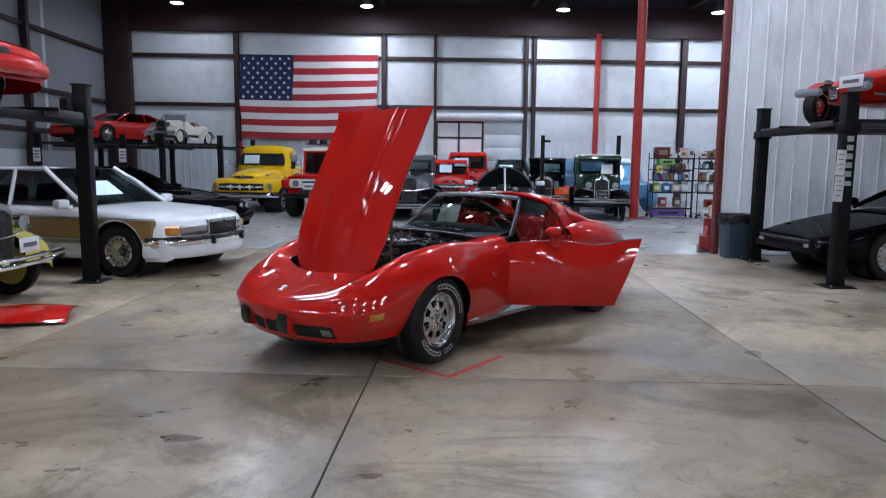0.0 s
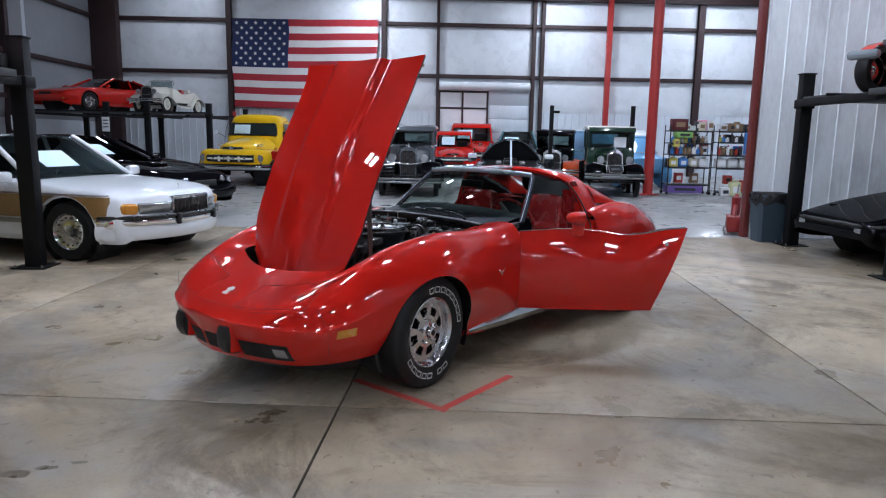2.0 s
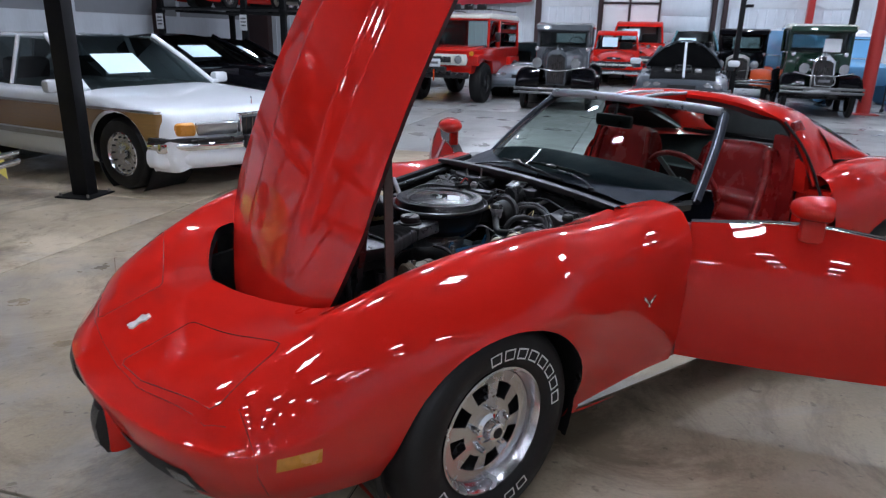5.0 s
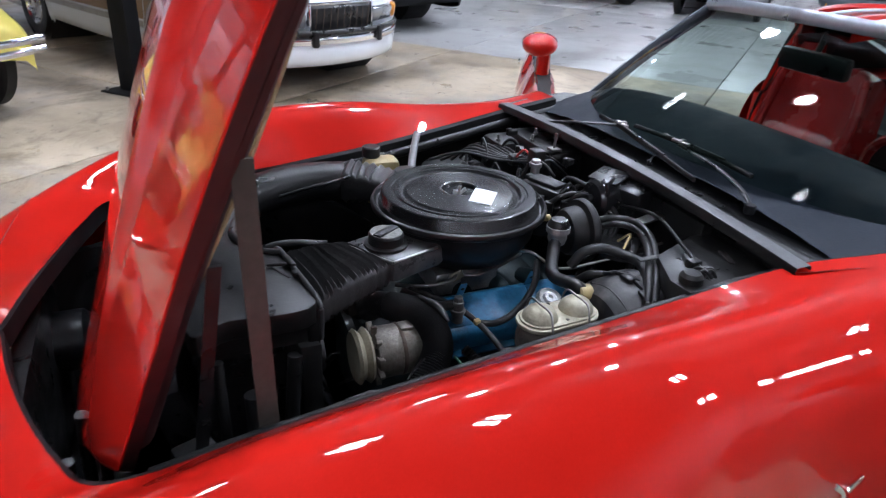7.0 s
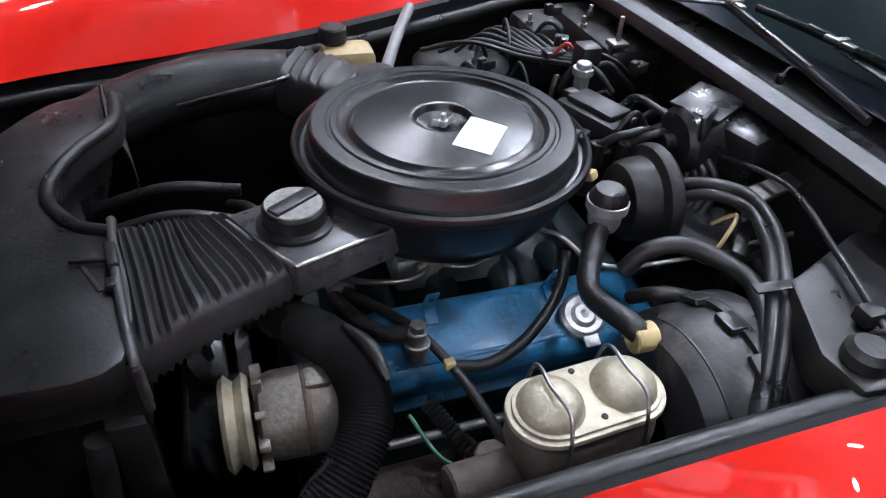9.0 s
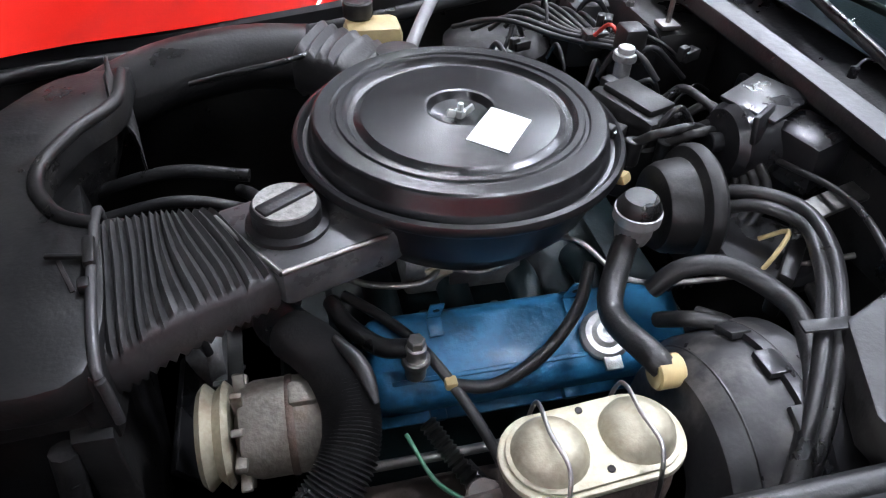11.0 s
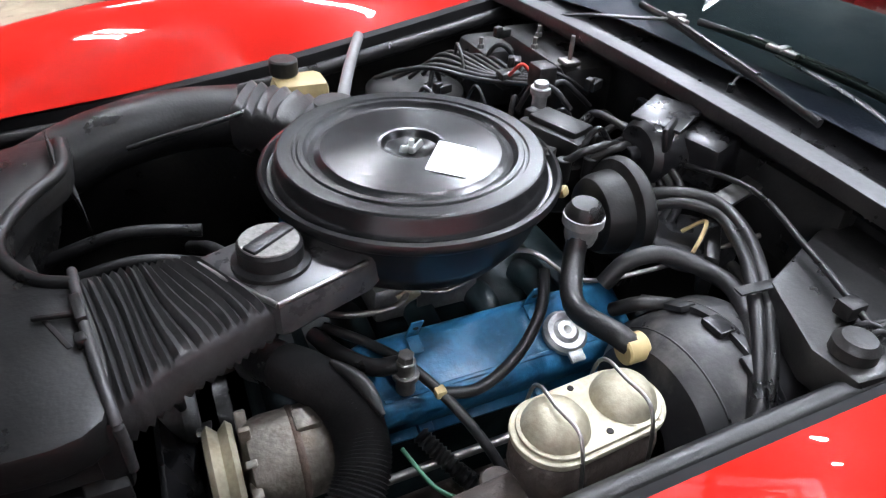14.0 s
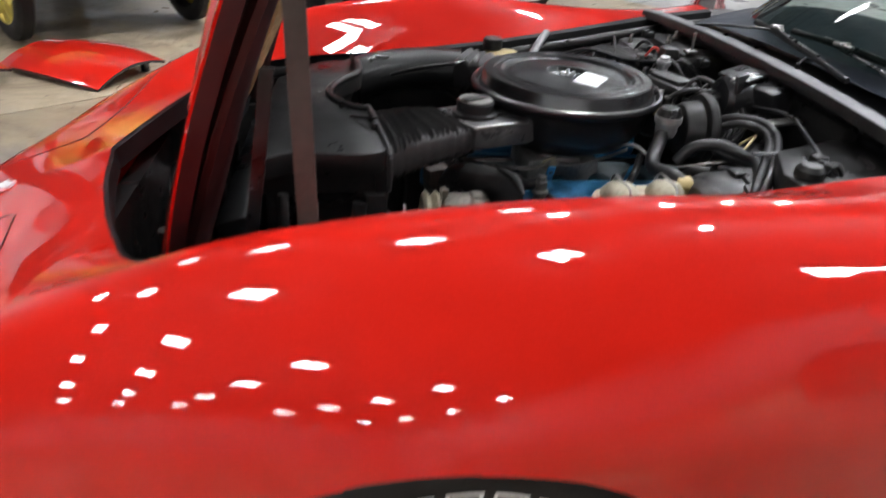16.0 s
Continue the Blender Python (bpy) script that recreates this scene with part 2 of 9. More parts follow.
YELLOW_PLASTIC = material("aged_plastic", (0.44, 0.34, 0.16), 0.5, vary=0.2, stain=(0.2, 0.13, 0.06), stain_amount=0.5, stain_scale=12)
ORANGE_LENS = material("amber_lens", (0.55, 0.22, 0.02), 0.25, vary=0.15, coat=0.6)
CLEAR_LENS = material("clear_lens", (0.34, 0.35, 0.36), 0.14, 0.6, 0.1, coat=0.8)
SILVER = material("silver_enamel", (0.7, 0.7, 0.7), 0.3, 0.3, vary=0.05)
RED_LEATHER = material("red_leather", (0.24, 0.012, 0.011), 0.27, vary=0.2, scale=7, grain=180, bump=0.12)
DARK_BLUE_TRIM = material("dark_blue_trim", (0.012, 0.017, 0.027), 0.5, vary=0.2, spec=0.3)
SATIN_TRIM = material("satin_bright_trim", (0.50, 0.54, 0.60), 0.34, 0.8, vary=0.12, scale=8)
BLACK_CARPET = material("dark_carpet", (0.02, 0.015, 0.015), 0.9, vary=0.3, grain=400, bump=0.3)
PAPER = material("white_paper", (0.78, 0.79, 0.8), 0.7, vary=0.04)
PRINT = material("grey_print", (0.12, 0.12, 0.13), 0.7)
RED_TAPE = material("red_floor_tape", (0.55, 0.05, 0.035), 0.5, vary=0.2, scale=20, stain=(0.3, 0.1, 0.08), stain_amount=0.5, stain_scale=10)
GLASS = clear_glass("window_glass", (0.77, 0.92, 0.86), 0.30, ior=1.22)
DARK_GLASS = clear_glass("tinted_glass", (0.62, 0.78, 0.77), 0.16, ior=1.14)


def concrete(name, light, mid, dark, speck=0.6, rough=0.40):
    """Worn slab: wide patches, mottled stains, small spots and pitting."""
    m = material(name, mid, rough, vary=0.16, scale=1.6, grain=70, bump=0.07, object_random=0.07, rough_vary=0.16)
    nt = m.node_tree
    N, L = nt.nodes, nt.links
    b = N["Principled BSDF"]
    base = b.inputs["Base Color"].links[0].from_socket
    geo = N.new("ShaderNodeNewGeometry")
    out = base
    for scale, detail, rgh, lo, hi, amount, colour, warp in ((0.38, 6, .65, .47, .60, .85, light, .6), (0.75, 11, .75, .49, .61, .78, dark, 1.5), (2.6, 13, .80, .51, .68, speck, dark, .8), (0.62, 7, .7, .50, .64, .55, tuple(sum(mid) / 3.0 * k for k in (1.02, 1.0, 1.0)), 1.0), (13.0, 5, .6, .635, .68, .55, tuple(c * .55 for c in dark), .5), (34.0, 3, .6, .66, .72, .4, tuple(c * .6 for c in dark), .0)):
        n = N.new("ShaderNodeTexNoise")
        n.inputs["Scale"].default_value, n.inputs["Detail"].default_value, n.inputs["Roughness"].default_value, n.inputs["Distortion"].default_value = scale, detail, rgh, warp
        L.new(geo.outputs["Position"], n.inputs["Vector"])
        r = N.new("ShaderNodeMapRange")
        r.inputs["From Min"].default_value, r.inputs["From Max"].default_value, r.inputs["To Max"].default_value = lo, hi, amount
        L.new(n.outputs["Fac"], r.inputs["Value"])
        x = N.new("ShaderNodeMix")
        x.data_type = "RGBA"
        x.inputs[7].default_value = (*colour, 1)
        L.new(r.outputs[0], x.inputs[0])
        L.new(out, x.inputs[6])
        out = x.outputs[2]
    L.new(out, b.inputs["Base Color"])
    return m


CONCRETE = concrete("worn_concrete", (0.47, 0.39, 0.285), (0.27, 0.216, 0.15), (0.115, 0.084, 0.052))
CONCRETE_BED = material("joint_filler", (0.05, 0.045, 0.04), 0.8, vary=0.3)
WHITE_METAL = material("white_metal_siding", (0.66, 0.70, 0.745), 0.38, vary=0.06, scale=1.2, grain=20, bump=0.03, stain=(0.42, 0.44, 0.46), stain_amount=0.4, stain_scale=0.9, stretch=(1, 1, 0.25))
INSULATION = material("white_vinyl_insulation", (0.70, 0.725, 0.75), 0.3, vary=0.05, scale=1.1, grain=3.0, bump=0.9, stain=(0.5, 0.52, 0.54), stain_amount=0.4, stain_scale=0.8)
# The white vinyl again, darkened by the shade on the left wall.
SHADED_INSULATION = material("shaded_vinyl_insulation", (0.26, 0.272, 0.29), 0.4, vary=0.06, scale=1.1, grain=3.0, bump=0.9, stain=(0.28, 0.29, 0.3), stain_amount=0.4, stain_scale=0.8)
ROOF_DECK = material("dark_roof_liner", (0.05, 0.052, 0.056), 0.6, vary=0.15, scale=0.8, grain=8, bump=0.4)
BEAM = material("dark_red_primer_steel", (0.032, 0.013, 0.013), 0.6, vary=0.3, scale=3, grain=40, bump=0.05)
COLUMN_RED = material("red_column_paint", (0.42, 0.03, 0.025), 0.4, vary=0.12, scale=4, stain=(0.2, 0.03, 0.02), stain_amount=0.4, stain_scale=4)
LIFT_BLACK = material("black_powder_coat", (0.006, 0.006, 0.007), 0.6, vary=0.25, scale=5, grain=120, bump=0.03, spec=0.2)
ROUND_GLOW = material("round_lamp_lens", (0.9, 0.9, 0.9), 0.4, emission=(0.80, 0.91, 1.0), strength=LAMP_POWER * 8.8)
DIM_GLOW = material("dim_round_lens", (0.9, 0.9, 0.9), 0.4, emission=(0.80, 0.91, 1.0), strength=LAMP_POWER * 3.2)
LAMP_GLOW = material("lamp_lens", (0.9, 0.9, 0.9), 0.4, emission=(0.84, 0.93, 1.0), strength=LAMP_POWER * 1.3)

# ---- the building ----
EAVE, BACK, LEFT, RIGHT, REAR = 8.27, 30.0, -13.65, 16.0, -21.0
PART_X, PART_Y = 5.0, 11.55     # free corner of the metal-clad partition


def ribbed(x0, x1, z0, z1, y, pitch=0.30, depth=0.02, rib=0.05):
    """Metal siding along x that faces -y: flat pans with raised ribs."""
    verts, faces, xs = [], [], []
    x = x0
    while x < x1:
        xs += [(x, 0), (min(x + 0.01, x1), depth), (min(x + rib, x1), depth), (min(x + rib + 0.01, x1), 0)]
        x += pitch
    xs.append((x1, 0))
    for px, d in xs:
        verts += [(px, y - d, z0), (px, y - d, z1)]
    for i in range(len(xs) - 1):
        faces.append((2 * i, 2 * i + 2, 2 * i + 3, 2 * i + 1))
    return verts, faces


def bulged(x0, x1, z0, z1, y, deep=0.05, n=14):
    """Insulation blanket pillowed between two girts."""
    rows = []
    for i in range(n + 1):
        a = i / n
        row = []
        for j in range(9):
            b = j / 8
            w = (math.sin(math.pi * a) ** 0.5) * (math.sin(math.pi * b) ** 0.5)
            nz = noise.noise((x0 * 3 + a * (x1 - x0) * 1.6, b * 1.5 + z0, y)) * 0.05 + noise.noise((x0 + a * (x1 - x0) * 6, b * 2 + z0, 3.1)) * 0.012
            row.append((x0 + a * (x1 - x0), y - deep * w - nz * w, z0 + b * (z1 - z0)))
        rows.append(row)
    return grid_mesh(rows)


def wall(name, bm, mat):
    return tagged(part(name, bm, mat), kind="structure", category="wall")


back = wall("wall_back", span(LEFT - 0.2, RIGHT + 0.2, BACK, BACK + 0.2, 0, EAVE), WHITE_METAL)
back["label"] = "white metal wall with insulation blankets between dark girts"
left = wall("wall_left", span(LEFT - 0.2, LEFT, REAR, BACK, 0, EAVE), WHITE_METAL)
left["label"] = "white metal side wall with dark red framing"
right = wall("wall_right", span(RIGHT, RIGHT + 0.2, REAR, BACK, 0, EAVE), WHITE_METAL)
right["label"] = "plain white metal side wall"
front = wall("wall_front", span(LEFT - 0.2, RIGHT + 0.2, REAR - 0.2, REAR, 0, EAVE), WHITE_METAL)
front["label"] = "plain white metal wall closing the hall"
partition = wall("wall_partition", span(PART_X + 0.1, RIGHT, PART_Y + 0.02, PART_Y + 0.18, 0, EAVE + 0.1), WHITE_METAL)
partition["label"] = "grey-white ribbed metal partition with dark smudges"
v, f = ribbed(PART_X + 0.12, RIGHT, 0.0, EAVE, PART_Y, 0.305, 0.016, 0.03)
SMUDGED = material("smudged_siding", (0.80, 0.85, 0.89), 0.4, vary=0.08, scale=1.0, grain=14, bump=0.03, stain=(0.25, 0.27, 0.28), stain_amount=0.55, stain_scale=0.7, stretch=(1.6, 1, 0.5))
raw("siding", v, f, SMUDGED, partition, angle=20)
v, f = ribbed(LEFT, RIGHT, 0.0, 2.57, BACK - 0.03, 0.305, 0.02, 0.04)
raw("siding", v, f, WHITE_METAL, back, angle=20)
# the partition's corner post and its base
tagged(part("trim_corner_post", span(PART_X + 0.01, PART_X + 0.1, PART_Y - 0.02, PART_Y + 0.12, 0, EAVE + 0.1, 0.008), material("dark_red_trim", (0.17, 0.03, 0.028), 0.5, vary=0.25, scale=3)),
       "dark red steel trim on the partition's corner", "trim", kind="structure")
# insulation blankets between girts
GIRTS = (4.02, 6.08)
COLS = (LEFT, -8.13, -1.80, 0.44, 4.61, 7.50, 11.38, RIGHT)
for z0, z1 in ((2.59, GIRTS[0] - 0.07), (GIRTS[0] + 0.06, GIRTS[1] - 0.05), (GIRTS[1] + 0.06, 7.05)):
    for x0, x1 in zip(COLS, COLS[1:]):
        if z0 < 3.5 and x0 in (0.44,):
            continue
        v, f = bulged(x0 + 0.07, x1 - 0.07, z0, z1, BACK - 0.01)
        raw("insulation", v, f, INSULATION, back, angle=60)
# Left wall blankets carry that wall's shade in their colour.
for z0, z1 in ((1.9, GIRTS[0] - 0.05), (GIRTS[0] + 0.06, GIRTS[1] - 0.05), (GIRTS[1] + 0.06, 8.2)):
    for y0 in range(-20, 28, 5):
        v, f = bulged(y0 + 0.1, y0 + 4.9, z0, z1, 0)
        raw("insulation", [(LEFT + 0.01 - q[1], q[0], q[2]) for q in v], f, SHADED_INSULATION, left, angle=60)
# steel frame
frame_steel = thing("steel_frame", label="dark red primed steel frame of the hall", category="frame", kind="structure")
for z in GIRTS + (2.59,):
    if z > 3:
        part("girt", span(LEFT, RIGHT, BACK - 0.16, BACK - 0.02, z - 0.075, z + 0.075, 0.006), BEAM, frame_steel)
    part("girt", span(LEFT + 0.02, LEFT + 0.16, REAR, BACK, z - 0.075, z + 0.075, 0.006), BEAM, frame_steel)
part("eave_beam", span(LEFT, RIGHT, BACK - 0.35, BACK - 0.1, 7.08, EAVE + 0.05, 0.01), BEAM, frame_steel)
for x, w in ((-8.13, 0.21), (-1.80, 0.21), (0.44, 0.12), (4.42, 0.15), (4.78, 0.15), (11.38, 0.26)):
    part("wall_column", join(span(x - w / 2, x + w / 2, BACK - 0.24, BACK - 0.22, 0, 7.2), span(x - 0.012, x + 0.012, BACK - 0.22, BACK - 0.05, 0, 7.2), span(x - w / 2, x + w / 2, BACK - 0.05, BACK - 0.03, 0, 7.2)), BEAM, frame_steel)
part("wall_column", span(-8.06, -7.93, BACK - 0.3, BACK - 0.2, 0, 2.4, 0.005), COLUMN_RED, frame_steel, "red painted lower column flange")
part("wall_column", span(7.40, 7.61, BACK - 0.45, BACK - 0.25, 0, 7.2, 0.01), COLUMN_RED, frame_steel, "red painted column")
part("corner_column", span(LEFT + 0.05, LEFT + 1.1, BACK - 0.5, BACK - 0.1, 0, EAVE, 0.01), BEAM, frame_steel)
for y in (-15.6, -7.8, 0.0, 7.8, 15.6, 23.6):
    part("wall_column", span(LEFT + 0.02, LEFT + 0.28, y - 0.1, y + 0.1, 0, EAVE, 0.01), BEAM, frame_steel)
for x in (-8.13, -1.8, 4.6, 11.38):
    w = 0.22
    part("rafter", join(span(x - w / 2, x + w / 2, REAR, BACK - 0.2, EAVE + 0.0, EAVE + 0.02), span(x - 0.015, x + 0.015, REAR, BACK - 0.2, EAVE + 0.02, EAVE + 0.5), span(x - w / 2, x + w / 2, REAR, BACK - 0.2, EAVE + 0.5, EAVE + 0.52)), BEAM, frame_steel)
for y in np.arange(REAR + 1.0, BACK - 0.5, 1.5):
    part("purlin", join(span(LEFT, RIGHT, y, y + 0.018, EAVE + 0.53, EAVE + 0.75), span(LEFT, RIGHT, y, y + 0.08, EAVE + 0.53, EAVE + 0.545)), BEAM, frame_steel)
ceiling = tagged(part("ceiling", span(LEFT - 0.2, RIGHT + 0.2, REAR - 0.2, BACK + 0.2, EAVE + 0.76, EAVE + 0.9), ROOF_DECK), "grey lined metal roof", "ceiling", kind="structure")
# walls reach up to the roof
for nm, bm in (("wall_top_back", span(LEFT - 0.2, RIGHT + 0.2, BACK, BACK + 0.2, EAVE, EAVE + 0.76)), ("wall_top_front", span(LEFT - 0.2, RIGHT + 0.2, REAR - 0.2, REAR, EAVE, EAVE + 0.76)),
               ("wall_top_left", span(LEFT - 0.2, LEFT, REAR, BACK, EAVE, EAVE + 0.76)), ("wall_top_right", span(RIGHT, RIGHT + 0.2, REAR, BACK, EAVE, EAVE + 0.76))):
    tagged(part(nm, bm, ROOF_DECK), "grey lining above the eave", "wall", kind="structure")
# free-standing red column
red_col = tagged(part("red_column", join(cyl(0.135, EAVE + 0.5, (6.22, 19.82, 0), seg=28), box(6.22, 19.82, 0.012, 0.5, 0.5, 0.024, 0.005)), COLUMN_RED), "tall round red painted steel column", "column", kind="structure")

# overhead door with a glazed bay beside it, in the back wall
def garage_door():
    d = thing("door_1", label="white sectional overhead door with framed lights", category="door", kind="structure")
    y = BACK - 0.08
    for i in range(6):
        part("panel", span(2.62, 4.28, y - 0.03, y, 0.02 + i * 0.57, 0.58 + i * 0.57, 0.012), WHITE_METAL, d)
    part("backing", span(0.52, 4.32, y, y + 0.03, 0.0, 3.44), WHITE_METAL, d)
    for x in (0.52, 1.5, 2.55):
        part("mullion", span(x - 0.04, x + 0.04, y - 0.05, y - 0.001, 0.0, 3.44, 0.004), BEAM, d)
    for z in (0.05, 1.4, 2.72, 3.40):
        part("rail", span(0.56, 2.51, y - 0.045, y - 0.002, z - 0.035, z + 0.035, 0.004), BEAM, d)
    for x0, x1 in ((0.57, 1.45), (1.55, 2.50)):
        for z0, z1 in ((1.45, 2.67), (2.77, 3.35)):
            part("pane", span(x0, x1, y - 0.02, y - 0.012, z0, z1), PAPER, d, "frosted white pane")
    part("curtain_roll", cyl(0.17, 3.8, (0.50, y - 0.2, 3.62), "x", 24), INSULATION, d, "white sheeting rolled above the door")


garage_door()

# ---- the floor: slabs with sawn joints ----
ground = tagged(part("floor", span(LEFT - 0.2, RIGHT + 0.2, REAR - 0.2, BACK + 0.2, -0.3, -0.02), CONCRETE_BED), "worn concrete floor with dark sawn joints", "floor", kind="structure")
JOINT = math.atan2(-0.072, 1.0)     # the joints lie a little askew to the walls
ORIGIN = Vector((-0.545, 4.60))
ex, ey = Vector((math.cos(JOINT), math.sin(JOINT))), Vector((-math.sin(JOINT), math.cos(JOINT)))
XJ = [-18.5, -15.4, -12.3, -9.2, -6.1, -2.96, 0.02, 3.08, 6.1, 9.2, 12.3, 15.4, 19.0]
YJ = [-26.0, -20.7, -15.5, -9.0, -2.4, 0.045, 7.2, 12.6, 18.6, 27.5]
FAR_CONCRETE = concrete("grey_far_concrete", (0.30, 0.30, 0.295), (0.245, 0.245, 0.24), (0.15, 0.145, 0.135), 0.4, 0.36)


def clip_poly(poly, inside, cross):
    out = []
    for a, b in zip(poly, poly[1:] + poly[:1]):
        if inside(a):
            out.append(a)
        if inside(a) != inside(b):
            out.append(cross(a, b))
    return out


def slab(x0, x1, y0, y1, mat):
    g = 0.006
    poly = [tuple(ORIGIN + ex * a + ey * b) for a, b in ((x0 + g, y0 + g), (x1 - g, y0 + g), (x1 - g, y1 - g), (x0 + g, y1 - g))]
    for axis, lim, sign in ((0, LEFT, 1), (0, RIGHT, -1), (1, REAR, 1), (1, BACK, -1)):
        if not poly:
            return
        def inside(p):
            return sign * (p[axis] - lim) >= 0
        def cross(a, b):
            t = (lim - a[axis]) / (b[axis] - a[axis])
            return (a[0] + t * (b[0] - a[0]), a[1] + t * (b[1] - a[1]))
        poly = clip_poly(poly, inside, cross)
    if len(poly) > 2:
        part("slab", prism(poly, -0.02, 0.0, 0.003), mat, ground)


for x0, x1 in zip(XJ, XJ[1:]):
    rows = sorted(YJ + [3.68]) if x1 < -2 else YJ     # one more cross joint in the left bays
    for y0, y1 in zip(rows, rows[1:]):
        slab(x0, x1, y0, y1, FAR_CONCRETE if y0 > 7 else CONCRETE)

# old spills on the concrete
STAIN = material("dried_spill", (0.10, 0.078, 0.055), 0.30, vary=0.4, scale=14, grain=90, bump=0.03, stain=(0.17, 0.14, 0.10), stain_amount=0.7, stain_scale=9)
random.seed(5)
for x, y, rx, ry in ((-1.84, 3.87, .06, .035), (-1.74, 3.93, .05, .022), (-1.62, 3.98, .04, .015), (-1.49, 3.53, .11, .05), (-1.98, 3.13, .035, .012), (-1.88, 3.15, .045, .02), (-.40, 3.06, .07, .03), (-2.04, 4.99, .05, .018), (2.84, 6.87, .05, .03), (.9, 2.6, .05, .02), (-.9, 2.2, .06, .025)):
    k = [random.uniform(.72, 1.2) for _ in range(9)]
    rim = [tuple(p)[:2] for p in curve_points([(x + rx * q * math.cos(2 * math.pi * i / 9), y + ry * q * math.sin(2 * math.pi * i / 9), 0) for i, q in enumerate(k + k[:1])], 37)][:-1]
    part("stain", prism(rim, 0.0, 0.0006), STAIN, ground)

# red tape corner on the floor
def tape_strip(a, b, w, parent):
    a, b = Vector(a), Vector(b)
    d = (b - a).normalized()
    n = Vector((-d.y, d.x)) * w / 2
    part("strip", prism([tuple(a - n), tuple(b - n), tuple(b + n), tuple(a + n)], 0.0, 0.0015), RED_TAPE, parent)


tape = thing("floor_tape", label="worn red tape corner mark stuck to the concrete", category="tape")
tape_strip((0.075, 4.585), (-0.48, 5.06), 0.05, tape)
tape_strip((0.058, 4.62), (0.50, 5.15), 0.05, tape)

# ---- ceiling lamps ----
LAMP_BODY = material("lamp_housing", (0.25, 0.25, 0.26), 0.5, 0.3)


def strip_lamp(m):
    t = thing("ceiling_lamp", m, "twin-panel white lamp hung from the roof steel", "lamp", "lamps under the roof")
    part("housing", box(0, 0, 0.05, 0.9, 0.6, 0.08, 0.015), LAMP_BODY, t)
    for y in (-0.17, 0.17):
        part("diffuser", box(0, y, 0.0, 0.84, 0.20, 0.02, 0.008), LAMP_GLOW, t, "glowing white diffuser")
    for x in (-0.4, 0.4):
        part("hanger", cyl(0.006, 0.75, (x, 0, 0.08), seg=6), STEEL, t)
    return t


def round_lamp(m):
    t = thing("high_bay_lamp", m, "round white high bay lamp below the roof", "lamp", "lamps under the roof")
    part("reflector", lathe([(0.06, 0.30), (0.10, 0.29), (0.16, 0.18), (0.25, 0.02), (0.262, 0.0), (0.25, 0.015), (0.15, 0.17), (0.06, 0.27)], 32), LAMP_BODY, t)
    part("lens", lathe([(0, -0.02), (0.15, -0.012), (0.235, 0.02), (0.235, 0.03), (0, 0.03)], 32), ROUND_GLOW, t, "glowing white lens")
    part("hanger", cyl(0.012, 0.4, (0, 0, 0.29), seg=8), STEEL, t)
    return t


first = strip_lamp(pose(-5.2, 5.3, 7.2))
# The leftmost lamps are unseen, added to brighten the left floor.
for x in (-9.1, -5.2, -1.3, 2.6, 7.8, 12.6):
    for y in (1.0, 5.3, 9.2, 12.6):
        if (x, y) != (-5.2, 5.3) and not (y > 8 and -2 < x < 3) and not (y < 6 and x > 2 and (x, y) != (2.6, 5.3)) and not (y > 6 and x < -6):
            copy_thing(first, pose(x, y, 7.2))
# Unseen rows behind the camera, added at assumed places.
for x in (-5.2, -1.3, 2.6, 7.8, 12.6):
    for y in (-2.9, -6.8, -11.0, -15.5):
        copy_thing(first, pose(x, y, 7.2))
# Set weaker than the other round lamps, so the left wall stays darker.
dim_lamp = round_lamp(pose(-9.8, 27.6, 7.72))
dim_lamp["label"] = "round high bay lamp with a dimmer lens"
for ob in dim_lamp.children:
    if ob.name.startswith("lens"):
        ob.data.materials.clear()
        ob.data.materials.append(DIM_GLOW)
first = round_lamp(pose(-2.35, 27.6, 7.72))
# Round lamps nearer than y 27.6 are unseen, added to light the hall.
for x, y in ((5.5, 27.6), (-2.35, 21.5), (5.5, 21.5), (11.8, 27.6), (11.8, 21.5), (-2.35, 15.5), (4.0, 15.0), (-1.6, 9.6), (3.0, 9.4)):
    copy_thing(first, pose(x, y, 7.72))

# ---- the red sports car: x ahead, y to its left, from the front axle's middle on the floor ----
from mathutils.bvhtree import BVHTree

CAR = pose(-0.605, 5.557, 0, 0, 0, math.degrees(math.atan2(-0.728, -0.685)))
car = thing("sports_car", CAR, "glossy red two-seat coupe with its hood raised and both doors open", "car")

# control curves of the front clip, from the nose's middle round to the door's hinge post
F_BOTTOM = [(0.985, 0, 0.26), (0.96, 0.2, 0.26), (0.90, 0.41, 0.262), (0.82, 0.59, 0.265), (0.68, 0.71, 0.27), (0.47, 0.76, 0.27), (0.25, 0.775, 0.28), (0, 0.775, 0.26), (-0.25, 0.765, 0.23), (-0.5, 0.75, 0.2), (-0.75, 0.742, 0.2), (-0.94, 0.74, 0.2)]
F_LOW = [(1.01, 0, 0.325), (0.985, 0.22, 0.325), (0.935, 0.44, 0.33), (0.85, 0.63, 0.345), (0.72, 0.765, 0.365), (0.47, 0.838, 0.4), (0.25, 0.862, 0.42), (0, 0.876, 0.42), (-0.25, 0.860, 0.42), (-0.5, 0.81, 0.4), (-0.75, 0.79, 0.4), (-0.94, 0.785, 0.4)]
